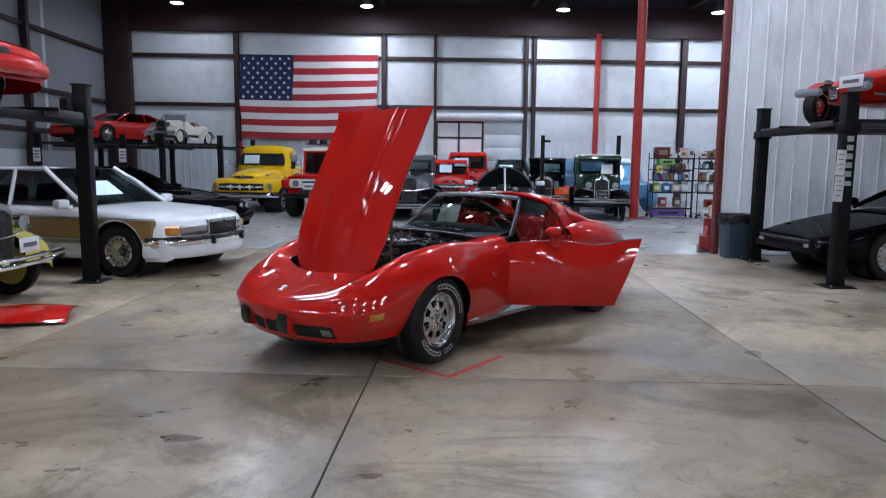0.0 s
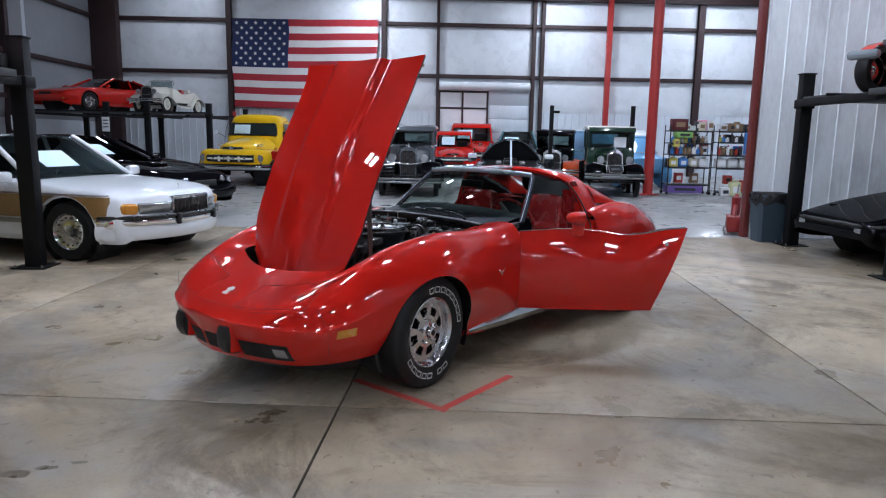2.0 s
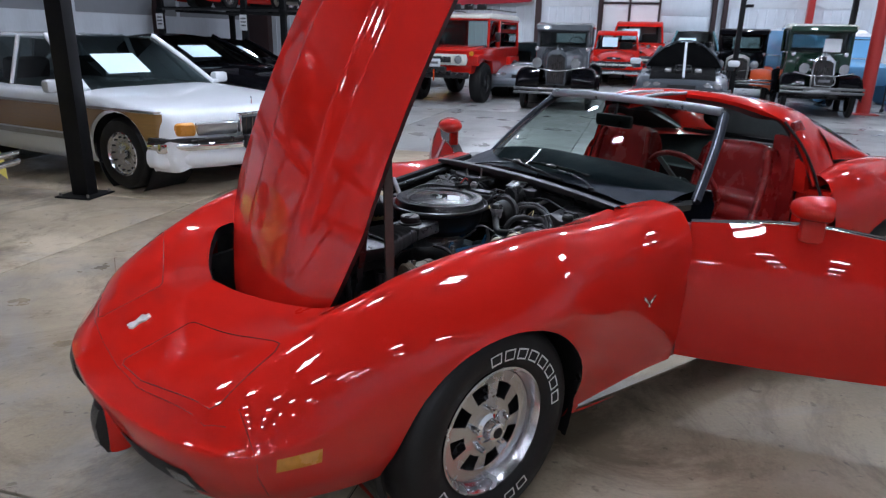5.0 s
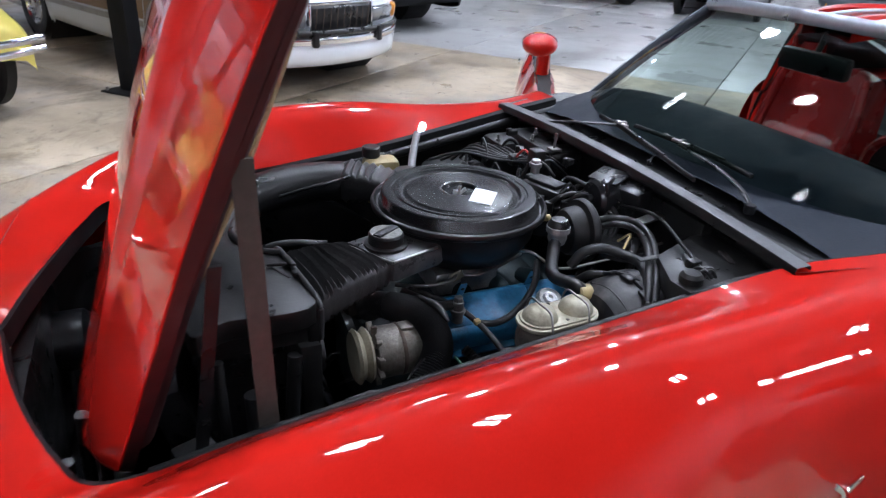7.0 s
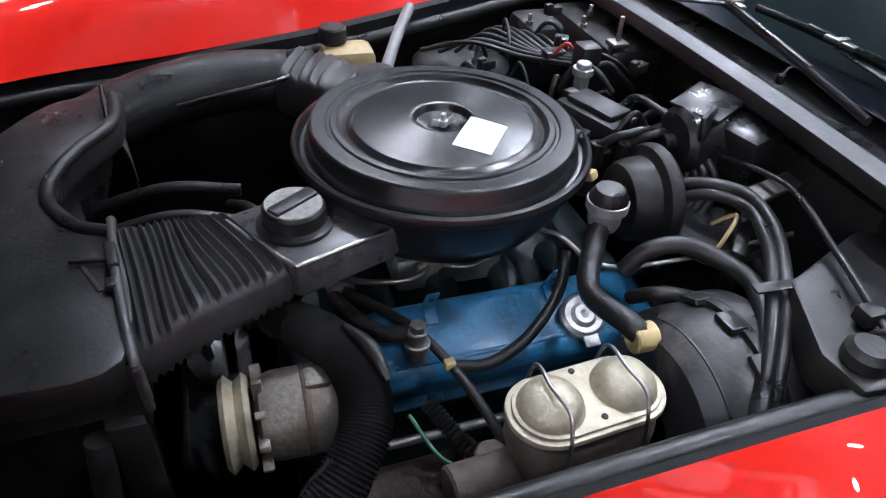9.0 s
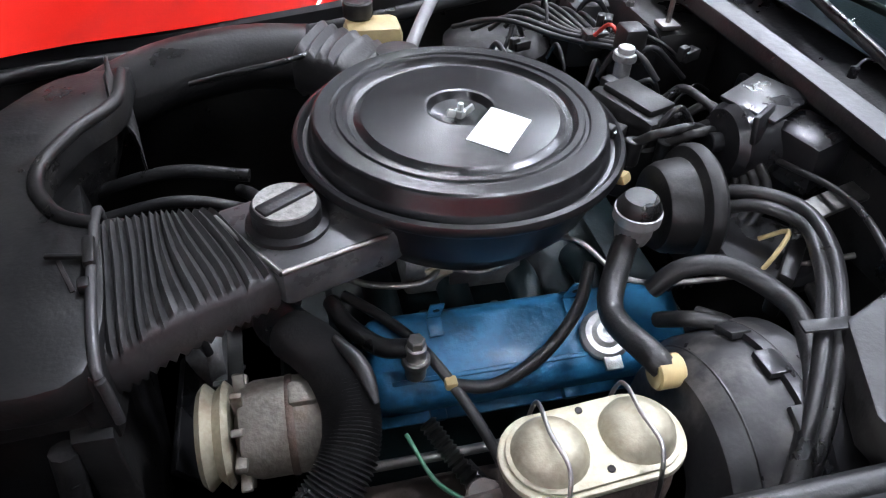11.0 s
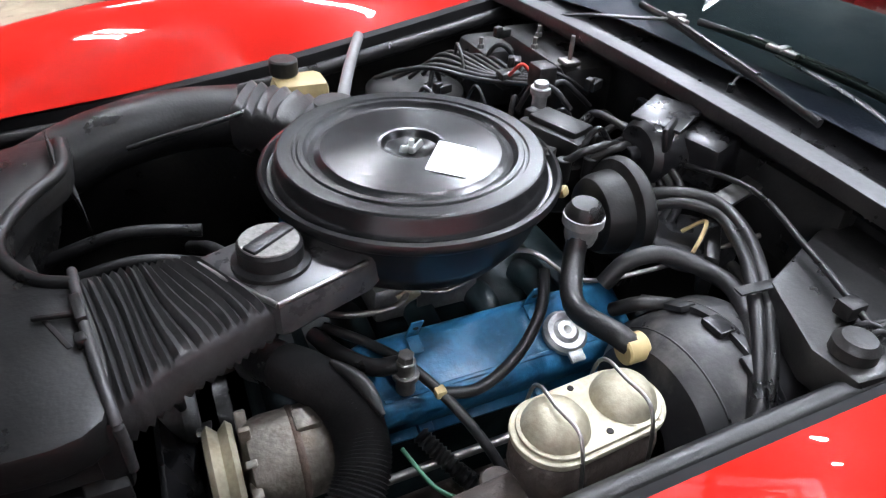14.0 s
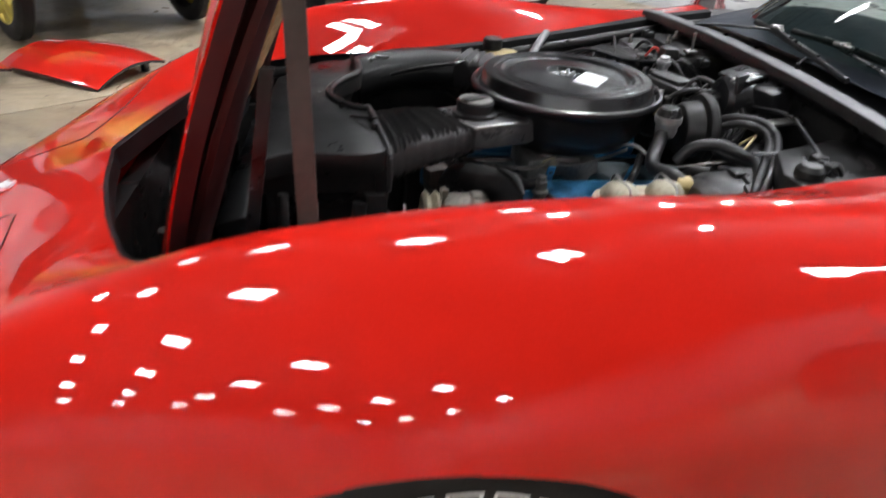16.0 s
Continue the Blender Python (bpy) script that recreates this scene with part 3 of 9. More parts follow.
F_BEAK = [(1.062, 0, 0.5), (1.047, 0.20, 0.487), (0.983, 0.43, 0.48), (0.88, 0.665, 0.48), (0.74, 0.80, 0.485), (0.47, 0.853, 0.54), (0.25, 0.880, 0.58), (0, 0.898, 0.62), (-0.25, 0.880, 0.62), (-0.5, 0.835, 0.61), (-0.75, 0.81, 0.6), (-0.94, 0.805, 0.6)]
F_EDGE = [(1.050, 0, 0.513), (1.035, 0.197, 0.502), (0.970, 0.425, 0.496), (0.867, 0.657, 0.5), (0.73, 0.792, 0.512), (0.465, 0.846, 0.585), (0.25, 0.874, 0.655), (0, 0.895, 0.695), (-0.25, 0.874, 0.70), (-0.5, 0.83, 0.67), (-0.75, 0.806, 0.66), (-0.94, 0.8, 0.66)]
F_UPPER = [(0.97, 0, 0.547), (0.955, 0.21, 0.55), (0.90, 0.42, 0.565), (0.83, 0.625, 0.582), (0.69, 0.745, 0.625), (0.45, 0.80, 0.705), (0.25, 0.812, 0.770), (0, 0.822, 0.808), (-0.25, 0.812, 0.815), (-0.5, 0.787, 0.808), (-0.75, 0.785, 0.795), (-0.94, 0.79, 0.80)]
F_CREST = [(0.83, 0, 0.598), (0.81, 0.21, 0.605), (0.755, 0.39, 0.628), (0.69, 0.55, 0.672), (0.58, 0.65, 0.728), (0.42, 0.69, 0.8), (0.25, 0.69, 0.852), (0, 0.695, 0.892), (-0.25, 0.69, 0.902), (-0.5, 0.675, 0.886), (-0.75, 0.69, 0.88), (-0.94, 0.725, 0.893)]
F_LIP = [(.615, 0, .688), (.58, .17, .692), (.53, .33, .703), (.485, .44, .715), (.44, .52, .727), (.36, .54, .738), (.22, .535, .757), (0, .525, .777), (-.25, .527, .808), (-.5, .54, .848), (-.75, .56, .89), (-.94, .60, .907)]
R_BOTTOM = [(-2.02, .745, .20), (-2.25, .75, .22), (-2.5, .765, .26), (-2.8, .75, .27), (-3.1, .69, .29), (-3.4, .60, .31), (-3.6, .46, .32), (-3.66, .22, .32), (-3.67, 0, .32)]
R_LOW = [(-2.02, .79, .40), (-2.25, .835, .41), (-2.5, .855, .42), (-2.8, .835, .42), (-3.1, .775, .43), (-3.4, .69, .43), (-3.6, .55, .43), (-3.70, .25, .43), (-3.71, 0, .43)]
R_SHOULDER = [(-2.02, .815, .60), (-2.25, .86, .61), (-2.5, .876, .62), (-2.8, .855, .62), (-3.1, .79, .60), (-3.4, .70, .58), (-3.58, .56, .56), (-3.69, .25, .55), (-3.70, 0, .55)]
R_UPPER = [(-2.02, .79, .79), (-2.25, .835, .81), (-2.5, .85, .83), (-2.8, .82, .81), (-3.1, .75, .76), (-3.38, .66, .70), (-3.56, .54, .66), (-3.66, .25, .65), (-3.67, 0, .65)]
R_CREST = [(-2.02, .72, .90), (-2.25, .735, .945), (-2.5, .73, .955), (-2.8, .70, .925), (-3.1, .63, .86), (-3.36, .56, .79), (-3.52, .48, .75), (-3.62, .25, .735), (-3.63, 0, .735)]
R_DECK = [(-2.02, .60, .915), (-2.25, .57, .925), (-2.5, .54, .92), (-2.8, .49, .90), (-3.05, .42, .87), (-3.15, .38, .85), (-3.2, .3, .845), (-3.22, .15, .845), (-3.22, 0, .845)]


def tight_points(pts, m):
    """Catmull-Rom by centripetal knots, which keeps close-set points crisp."""
    p = [Vector(q) for q in pts]
    p = [2 * p[0] - p[1]] + p + [2 * p[-1] - p[-2]]
    knots = [0.0]
    for a, b in zip(p, p[1:]):
        knots.append(knots[-1] + max((b - a).length, 1e-6) ** 0.5)
    out, segs = [], len(p) - 3
    for i in range(m):
        u = min(i / (m - 1) * segs, segs - 1e-9)
        k = int(u)
        t0, t1, t2, t3 = knots[k:k + 4]
        t = t1 + (u - k) * (t2 - t1)
        q0, q1, q2, q3 = p[k:k + 4]
        a1 = q0.lerp(q1, (t - t0) / (t1 - t0))
        a2 = q1.lerp(q2, (t - t1) / (t2 - t1))
        a3 = q2.lerp(q3, (t - t2) / (t3 - t2))
        b1 = a1.lerp(a2, (t - t0) / (t2 - t0))
        b2 = a2.lerp(a3, (t - t1) / (t3 - t1))
        out.append(b1.lerp(b2, (t - t1) / (t2 - t1)))
    return out


def skin(curves, n, m):
    """A net of smooth stations across a set of control curves."""
    along = [curve_points(c, n) for c in curves]
    return [tight_points([c[i] for c in along], m) for i in range(n)]


def body_panel(name, curves, n, m, arches, material_, parent, label="", tuck=0.0):
    v, f = grid_mesh(skin(curves, n, m))
    v, f = cut_arches(v, f, arches, 0.5)
    v, f = mirrored(v, f)
    v = [(x, y * (1 - tuck * min(1, max(0, (x + .1) / .6))) if y < 0 else y, z) for x, y, z in v]
    return raw(name, v, f, material_, parent, label, angle=50)


FRONT_ARCH, REAR_ARCH = (0.018, .305, .380), (-2.489, .32, .385)
front_clip = body_panel("front_body", [F_BOTTOM, F_LOW, F_BEAK, F_EDGE, F_UPPER, F_CREST, F_LIP], 120, 37, [FRONT_ARCH], RED, car, tuck=0.075)
rear_clip = body_panel("rear_body", [R_BOTTOM, R_LOW, R_SHOULDER, R_UPPER, R_CREST, R_DECK], 80, 31, [REAR_ARCH], RED, car)


def surface_of(ob):
    me = ob.data
    return BVHTree.FromPolygons([v.co[:] for v in me.vertices], [p.vertices[:] for p in me.polygons])


FRONT_SURFACE = surface_of(front_clip)


def on_top(x, y, lift=0.0, surface=None):
    hit = (surface or FRONT_SURFACE).ray_cast(Vector((x, y, 2.0)), Vector((0, 0, -1)))[0]
    return (x, y, (hit.z if hit else 0.6) + lift)


def on_side(x, z, side=1, lift=0.0, surface=None):
    hit = (surface or FRONT_SURFACE).ray_cast(Vector((x, side * 1.5, z)), Vector((0, -side, 0)))[0]
    return (x, (hit.y if hit else side * 0.8) + side * lift, z)


def on_front(y, z, lift=0.0):
    hit = FRONT_SURFACE.ray_cast(Vector((2.0, y, z)), Vector((-1, 0, 0)))[0]
    return ((hit.x if hit else 0.95) + lift, y, z)


def dense(pts, k=10):
    out = []
    for a, b in zip(pts, pts[1:]):
        out += [tuple(Vector(a).lerp(Vector(b), i / k)) for i in range(k)]
    return out + [pts[-1]]


SEAM = material("panel_gap", (0.006, 0.003, 0.003), 0.8)
RED_SEAM = material("dark_red_gap", (0.07, 0.003, 0.003), 0.6)
# black air dam set back under the nose
dam = [[(q.x - .10, q.y * .90, q.z + .02), (q.x - .12, q.y * .88, q.z - .03), (q.x - .14, q.y * .86, .185)] for q in curve_points(F_BOTTOM[:6], 40)]
v, f = grid_mesh(dam)
v, f = mirrored(v, f)
raw("air_dam", v, f, BLACK_PLASTIC, car, "black air dam under the nose")
# inner flange down from the hood opening, and the arch lips
flange = []
for q in curve_points(F_LIP, 80):
    flange.append([(q.x, q.y, q.z), (q.x - 0.004, q.y - 0.012 if q.y > .02 else q.y, q.z - 0.006), (q.x - 0.006, max(q.y - 0.016, 0), q.z - 0.05)])
v, f = grid_mesh(flange)
v, f = mirrored(v, f)
raw("opening_flange", v, f, material("gutter_rubber", (0.010, 0.010, 0.011), 0.6, vary=0.2, scale=8, bump=0.02, spec=0.2), car, "black painted gutter round the engine opening")
for ux, uz, r, wy in ((*FRONT_ARCH, .86), (*REAR_ARCH, .865)):
    for s in (1, -1):
        ring, n = [], 40
        for i in range(n + 1):
            a = math.pi * (-0.12 + 1.24 * i / n)
            c, d = math.cos(a), math.sin(a)
            x, z = ux + r * c, uz + r * d
            y = abs(on_side(x * 1.0 + 0.008 * c, z + 0.008 * d, 1, 0.0, None if ux > -1 else surface_of(rear_clip))[1]) if i % 4 == 0 else None
            ring.append([x, y, z])
        ks = [i for i, p in enumerate(ring) if p[1] is not None]
        for i, p in enumerate(ring):
            if p[1] is None:
                a0 = max(k for k in ks if k < i)
                b0 = min([k for k in ks if k > i] or [a0])
                t = (i - a0) / max(1, b0 - a0)
                p[1] = ring[a0][1] * (1 - t) + ring[b0][1] * t
        rows = [[(x, s * y, z), (x, s * (y - 0.02), z - 0.0), (ux + (x - ux) * 1.04, s * (y - 0.03), uz + (z - uz) * 1.04), (ux + (x - ux) * 1.03, s * 0.45, uz + (z - uz) * 1.03)] for x, y, z in ring]
        v, f = grid_mesh(rows)
        raw("wheel_well", v, f, BLACK_PLASTIC, car, "black inner wheel arch")
        part("well_wall", prism([(ux + 0.41 * math.cos(k * math.pi / 8), uz + 0.41 * math.sin(k * math.pi / 8)) for k in range(-1, 10)], s * 0.44, s * 0.455, plane="xz"), BLACK_PLASTIC, car)

# pop-up lamp covers: sunk seams in the nose
for s in (1, -1):
    cover = [(.735, .205), (.63, .60), (.625, .635), (.645, .652), (.80, .66), (.825, .645), (.932, .345), (.955, .21), (.945, .19), (.75, .19), (.735, .205)]
    pts = [on_top(x, s * y, 0.0002) for x, y, _ in dense([(x, y, 0) for x, y in cover], 5)]
    part("lamp_cover_seam", tube(pts, 0.0016, len(pts), 5, caps=False), RED_SEAM, car)
    pts = [on_side(x, z, s, 0.0) for x, _, z in dense([(.77, 0, .59), (.765, 0, .53), (.755, 0, .42), (.72, 0, .33)], 5)]
    part("nose_seam", tube(pts, 0.0011, len(pts), 5, caps=False), RED_SEAM, car)
    pts = [on_top(x, s * y, 0.0) for x, y, _ in dense([(.975, .0, 0), (.968, .2, 0), (.945, .36, 0), (.845, .655, 0), (.805, .705, 0)], 6)]
    part("bumper_seam", tube(pts, 0.0010, len(pts), 5, caps=False), RED_SEAM, car)
    # side marker, a thin lens that follows the bumper's flank
    rows = [[on_side(.600 + .115 * i / 8, .436 + .046 * k / 3 - .004 * i / 8, s, 0.005 if 0 < i < 8 and 0 < k < 3 else 0.0005) for k in range(4)] for i in range(9)]
    v, f = grid_mesh(rows)
    raw("side_marker", v, f, ORANGE_LENS, car, "amber side marker lens")
    # fender crossed-flag badge as a plain shape
    bx, by, bz = on_side(-.70, .60, s, 0.003)
    part("fender_badge", join(box(bx + .014, by, bz + .006, 0.05, 0.006, 0.012, 0.002, (0, -38, 0)), box(bx - .014, by, bz + .006, 0.05, 0.006, 0.012, 0.002, (0, 38, 0)), box(bx, by, bz - .012, 0.016, 0.006, 0.014, 0.002)), CHROME, car, "small chrome badge")
    # rubber bumper pad on its red mount under the beak, and the parking lamp beside it
    px = on_front(s * .235, .42, 0)[0]
    rows = []
    for dx, z, w in ((-.03, .300, .034), (.012, .312, .040), (.030, .35, .044), (.034, .41, .044), (.020, .455, .040), (-.03, .468, .034)):
        rows.append([(px + dx - .035, s * (.235 - w - .006), z), (px + dx, s * (.235 - w), z), (px + dx + .006, s * .235, z), (px + dx, s * (.235 + w), z), (px + dx - .035, s * (.235 + w + .006), z)])
    v, f = grid_mesh(rows)
    raw("bumper_pad", v, f, RUBBER, car, "black rubber bumper pad")
    part("pad_mount", box(px - .025, s * .235, .39, .07, .11, .17, .02), RED, car)
    rows = [[on_front(s * (.305 + .05 * k), z, 0.003) for z in (.295, .325, .355, .39)] for k in range(7)]
    v, f = grid_mesh(rows)
    slot = raw("grille_slot", v, f, SEAM, car, "dark grille slot beside the pad")
    rows = [[on_front(s * (.52 + .022 * k), z, 0.006) for z in (.315, .34, .365)] for k in range(4)]
    v, f = grid_mesh(rows)
    raw("parking_lamp", v, f, CLEAR_LENS, slot, "clear parking lamp lens")
    rows = [[on_front(s * (.015 + .029 * k), z, 0.003) for z in (.295, .325, .355, .39)] for k in range(6)]
    v, f = grid_mesh(rows)
    raw("grille_recess", v, f, SEAM, car, "black grille opening")
# nose badge and hinge crease
nx = on_top(.865, 0, 0.004)
part("nose_badge", join(box(*nx, 0.07, 0.022, 0.008, 0.003, (0, 18, 35)), box(*nx, 0.07, 0.022, 0.008, 0.003, (0, 18, -35)), box(nx[0] - .026, 0, nx[2] + 0.010, 0.03, 0.028, 0.008, 0.003, (0, 18, 0))), SILVER, car, "small silver nose badge")
# sills between the doors
for s in (1, -1):
    part("sill", prism([(s * y, z) for y, z in ((.56, .19), (.735, .19), (.765, .24), (.75, .30), (.70, .37), (.56, .37))], -2.06, -.93, 0.006, "yz"), RED, car)
    part("sill_trim", prism([(s * y, z) for y, z in ((.742, .195), (.772, .24), (.758, .292), (.752, .292), (.764, .24), (.737, .197))], -2.04, -.42, 0, "yz"), CHROME, car, "bright sill trim strip")
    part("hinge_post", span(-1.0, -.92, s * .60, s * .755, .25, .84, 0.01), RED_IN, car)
    part("latch_post", prism([(-2.00, .25), (-2.10, .25), (-2.12, .84), (-2.02, .84)], s * .60, s * .765, 0.008, "xz"), RED, car)
    part("quarter_trim", prism([(-2.00, .40), (-2.16, .40), (-2.10, 1.06), (-1.99, 1.16), (-1.93, 1.15), (-1.97, .98), (-1.98, .78)], s * .56, s * .585, 0.01, "xz"), RED_LEATHER, car, "red padded quarter trim beside the seat")
    part("bulkhead_side", prism([(-1.985, .30), (-2.01, .30), (-2.005, 1.08), (-1.975, 1.08)], s * .47, s * .60, 0.008, "xz"), RED_LEATHER, car, "red padded panel behind the seat")
    part("jamb_panel", prism([(-1.985, .82), (-2.16, .82), (-2.18, .98), (-1.975, .98)], s * .585, s * .655, 0.012, "xz"), RED, car)
    part("jamb_seal", tube([(-2.0, s * .745, .36), (-2.02, s * .75, .7), (-2.0, s * .70, .88), (-1.965, s * .63, 1.03), (-1.915, s * .545, 1.15)], 0.0065, 20), RUBBER, car)
part("underbody", span(-3.4, .45, -.60, .60, .20, .23), BLACK_PLASTIC, car)
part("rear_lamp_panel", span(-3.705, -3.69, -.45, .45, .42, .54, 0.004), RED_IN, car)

# ---- hood, raised on its front hinges ----
HOOD_LEN, HOOD_TILT = 1.43, radians(65.5)
HINGE = Vector((.41, .025, .665))
HD, HN = Vector((-math.cos(HOOD_TILT), 0, math.sin(HOOD_TILT))), Vector((math.sin(HOOD_TILT), 0, math.cos(HOOD_TILT)))


def hood_point(a, b, low=0.0):
    """a: 0 at the hinge end to 1 at the cowl end; b: -1 to 1 across."""
    half = 0.415 + 0.118 * min(1, a / 0.2) ** 0.6 + 0.020 * max(0, a - 0.2) + 0.022 * (max(0, a - 0.86) / 0.14) ** 2
    x = a * HOOD_LEN - 0.17 * (1 - abs(b) ** 1.8) * (1 - a) ** 3
    z = 0.03 * (1 - b * b) + 0.055 * math.sin(math.pi * a ** 0.85)
    rise = min(1, max(0, (a - 0.10) / 0.35))
    edge = min(1, max(0, (0.47 - abs(b)) / 0.09))
    z += 0.033 * rise * edge * edge * (3 - 2 * edge)
    tail = max(0, a - 0.80) / 0.2
    z += 0.035 * tail ** 2 * abs(b) ** 2.5
    x -= 0.035 * tail * (1 - abs(b)) * 0.6
    return HINGE + HD * x + HN * (z - low) + Vector((0, b * half, 0))


NA, NB = 44, 49
outer = [[hood_point(i / NA, -1 + 2 * j / (NB - 1)) for j in range(NB)] for i in range(NA + 1)]
inner = [[hood_point(i / NA, (-1 + 2 * j / (NB - 1)) * 0.965, 0.024 + 0.004 * abs(-1 + 2 * j / (NB - 1)) ** 6) for j in range(NB)] for i in range(NA + 1)]
v, f = grid_mesh(outer)
hood = raw("hood", v, f, RED, car, "raised red hood with a long centre bulge", angle=60)
# Near-black red with darker patches, for the flange and the stiffeners.
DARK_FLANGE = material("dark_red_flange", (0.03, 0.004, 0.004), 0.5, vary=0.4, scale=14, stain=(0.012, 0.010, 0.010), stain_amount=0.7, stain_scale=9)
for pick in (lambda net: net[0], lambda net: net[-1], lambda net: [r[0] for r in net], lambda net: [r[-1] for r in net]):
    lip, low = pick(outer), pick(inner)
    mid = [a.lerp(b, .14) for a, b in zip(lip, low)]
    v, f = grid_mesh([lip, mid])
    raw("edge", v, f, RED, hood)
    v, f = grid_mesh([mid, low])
    raw("flange", v, f, DARK_FLANGE, hood, "near-black red on the turned-in flange")
v, f = grid_mesh(inner)
raw("inner_panel", v, f, BLACK_SATIN, hood, "black underside of the hood", angle=60)
for b in (-0.8, 0.8):
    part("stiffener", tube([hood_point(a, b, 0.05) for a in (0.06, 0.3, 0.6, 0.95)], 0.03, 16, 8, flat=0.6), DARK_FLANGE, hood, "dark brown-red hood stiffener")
part("foam_strip", tube([hood_point(a, 0.74, 0.062 + 0.008 * math.sin(20 * a)) for a in (0.24, 0.34, 0.45, 0.56, 0.7, 0.85, 0.95)], 0.030, 40, 8, flat=0.7), material("perished_foam", (0.33, 0.24, 0.12), 0.9, vary=0.4, scale=20, grain=120, bump=0.5), hood, "perished yellow-brown foam strip")
part("seal", tube([hood_point(0.97, b, 0.04) for b in (-0.95, -0.5, 0, 0.5, 0.95)], 0.011, 20), YELLOW_PLASTIC, hood, "perished foam seal")
# stay that holds the hood up
def strap(a, b, w, d):
    a, b = Vector(a), Vector(b)
    n = (b - a).normalized()
    rows = []
    for p in (a, b):
        rows.append([p + Vector((x, y, 0)) for x, y in ((-w, -d), (w, -d), (w, d), (-w, d))])
    vv, ff = grid_mesh(rows, True)
    ff += [(0, 1, 2, 3), (4, 5, 6, 7)]
    return vv, ff


v, f = strap((.187, .48, .62), (.197, .48, 1.15), 0.015, 0.004)
raw("hood_stay", v, f, material("dark_brown_steel", (0.055, 0.046, 0.038), 0.6, 0.0, vary=0.35, scale=18), car, "dark brown-grey hood stay bar")
v, f = strap((.31, .43, .52), (.24, .43, .98), 0.010, 0.004)
raw("hood_stay", v, f, BLACK_SATIN, car, "black hood stay link")

# ---- windscreen, its frame, the roof hoop and rear glass ----
WS_BASE = [(-1.13, .645, .895), (-1.03, .52, .915), (-.93, .32, .925), (-.885, .12, .93), (-.88, 0, .93)]
WS_TOP = [(-1.455, .505, 1.195), (-1.425, .40, 1.205), (-1.385, .24, 1.213), (-1.37, .1, 1.216), (-1.365, 0, 1.217)]


def both(half):
    return [(x, y, z) for x, y, z in half] + [(x, -y, z) for x, y, z in reversed(half[:-1])]


base, top = curve_points(both(WS_BASE), 41), curve_points(both(WS_TOP), 41)
rows = [[b.lerp(t, k / 8) + Vector((0.018, 0, 0.012)) * math.sin(math.pi * k / 8) for k in range(9)] for b, t in zip(base, top)]
v, f = grid_mesh(rows)
screen = raw("windscreen", v, f, GLASS, car, "curved laminated windscreen", angle=60)
for s in (1, -1):
    p = [Vector((x, s * y, z)) for x, y, z in ((-1.135, .655, .885), (-1.25, .615, 1.0), (-1.36, .57, 1.105), (-1.462, .518, 1.20))]
    part("windscreen_pillar", tube(p, 0.021, 16, 10), DARK_BLUE_TRIM, car, "dark painted windscreen pillar")
    part("pillar_trim", tube([q + Vector((0.019, s * 0.006, 0.006)) for q in p], 0.0035, 16, 8), SATIN_TRIM, car, "bright pillar trim")
part("windscreen_header", tube(both([(-1.467, .515, 1.203), (-1.44, .40, 1.213), (-1.40, .24, 1.222), (-1.38, .1, 1.226), (-1.375, 0, 1.227)]), 0.024, 40, 10, flat=0.55), DARK_BLUE_TRIM, car, "dark windscreen header")
part("header_trim", tube(both([(-1.445, .515, 1.213), (-1.42, .40, 1.222), (-1.38, .24, 1.231), (-1.36, .1, 1.235), (-1.355, 0, 1.236)]), 0.013, 40, 8, flat=1.5), SATIN_TRIM, car, "satin steel header trim")
# centre roof bar
rows = [[(x, y, z - 0.28 * y * y * 8) for y in (-.075, -.05, 0, .05, .075)] for x, z in ((-1.37, 1.232), (-1.55, 1.250), (-1.78, 1.255), (-1.85, 1.25))]
rows2 = [[(x, y, z - 0.03) for x, y, z in r] for r in rows]
v, f = grid_mesh([r + list(reversed(q)) for r, q in zip(rows, rows2)], True)
raw("roof_bar", v, f, RED, car)
for s in (1, -1):
    part("roof_bar_trim", tube([(-1.38, s * .072, 1.228), (-1.55, s * .072, 1.246), (-1.80, s * .072, 1.248)], 0.008, 12, 8), SATIN_TRIM, car, "satin steel roof rail trim")
part("roof_bar_lining", span(-1.80, -1.40, -.06, .06, 1.198, 1.208, .003), BLACK_CARPET, car, "dark lining under the roof bar")
# hoop behind the seats
def hoop_ring(dx, inset):
    pts = [(-2.005 + dx, .70 - inset * .3, .86), (-1.985 + dx, .64 - inset, 1.02), (-1.945 + dx, .56 - inset, 1.14), (-1.89 + dx, .47 - inset * .8, 1.205 - inset), (-1.845 + dx, .30, 1.242 - inset), (-1.82 + dx, .12, 1.255 - inset), (-1.815 + dx, 0, 1.257 - inset)]
    return curve_points(both(pts), 45)


rings = [hoop_ring(0.02, 0.030), hoop_ring(0.025, 0.012), hoop_ring(0.0, 0.0), hoop_ring(-.09, 0.0), hoop_ring(-.20, 0.006), hoop_ring(-.225, 0.02), hoop_ring(-.21, 0.05)]
v, f = grid_mesh(rings)
raw("roof_hoop", v, f, RED, car, "red roof hoop behind the open roof panels", angle=60)
v, f = grid_mesh([hoop_ring(0.019, 0.028), hoop_ring(0.015, 0.052), hoop_ring(-.05, 0.058), hoop_ring(-.14, 0.058), hoop_ring(-.205, 0.054)])
raw("hoop_lining", v, f, material("dark_red_lining", (0.035, 0.006, 0.006), 0.8, vary=0.2), car, "dark red lining inside the roof hoop", angle=60)
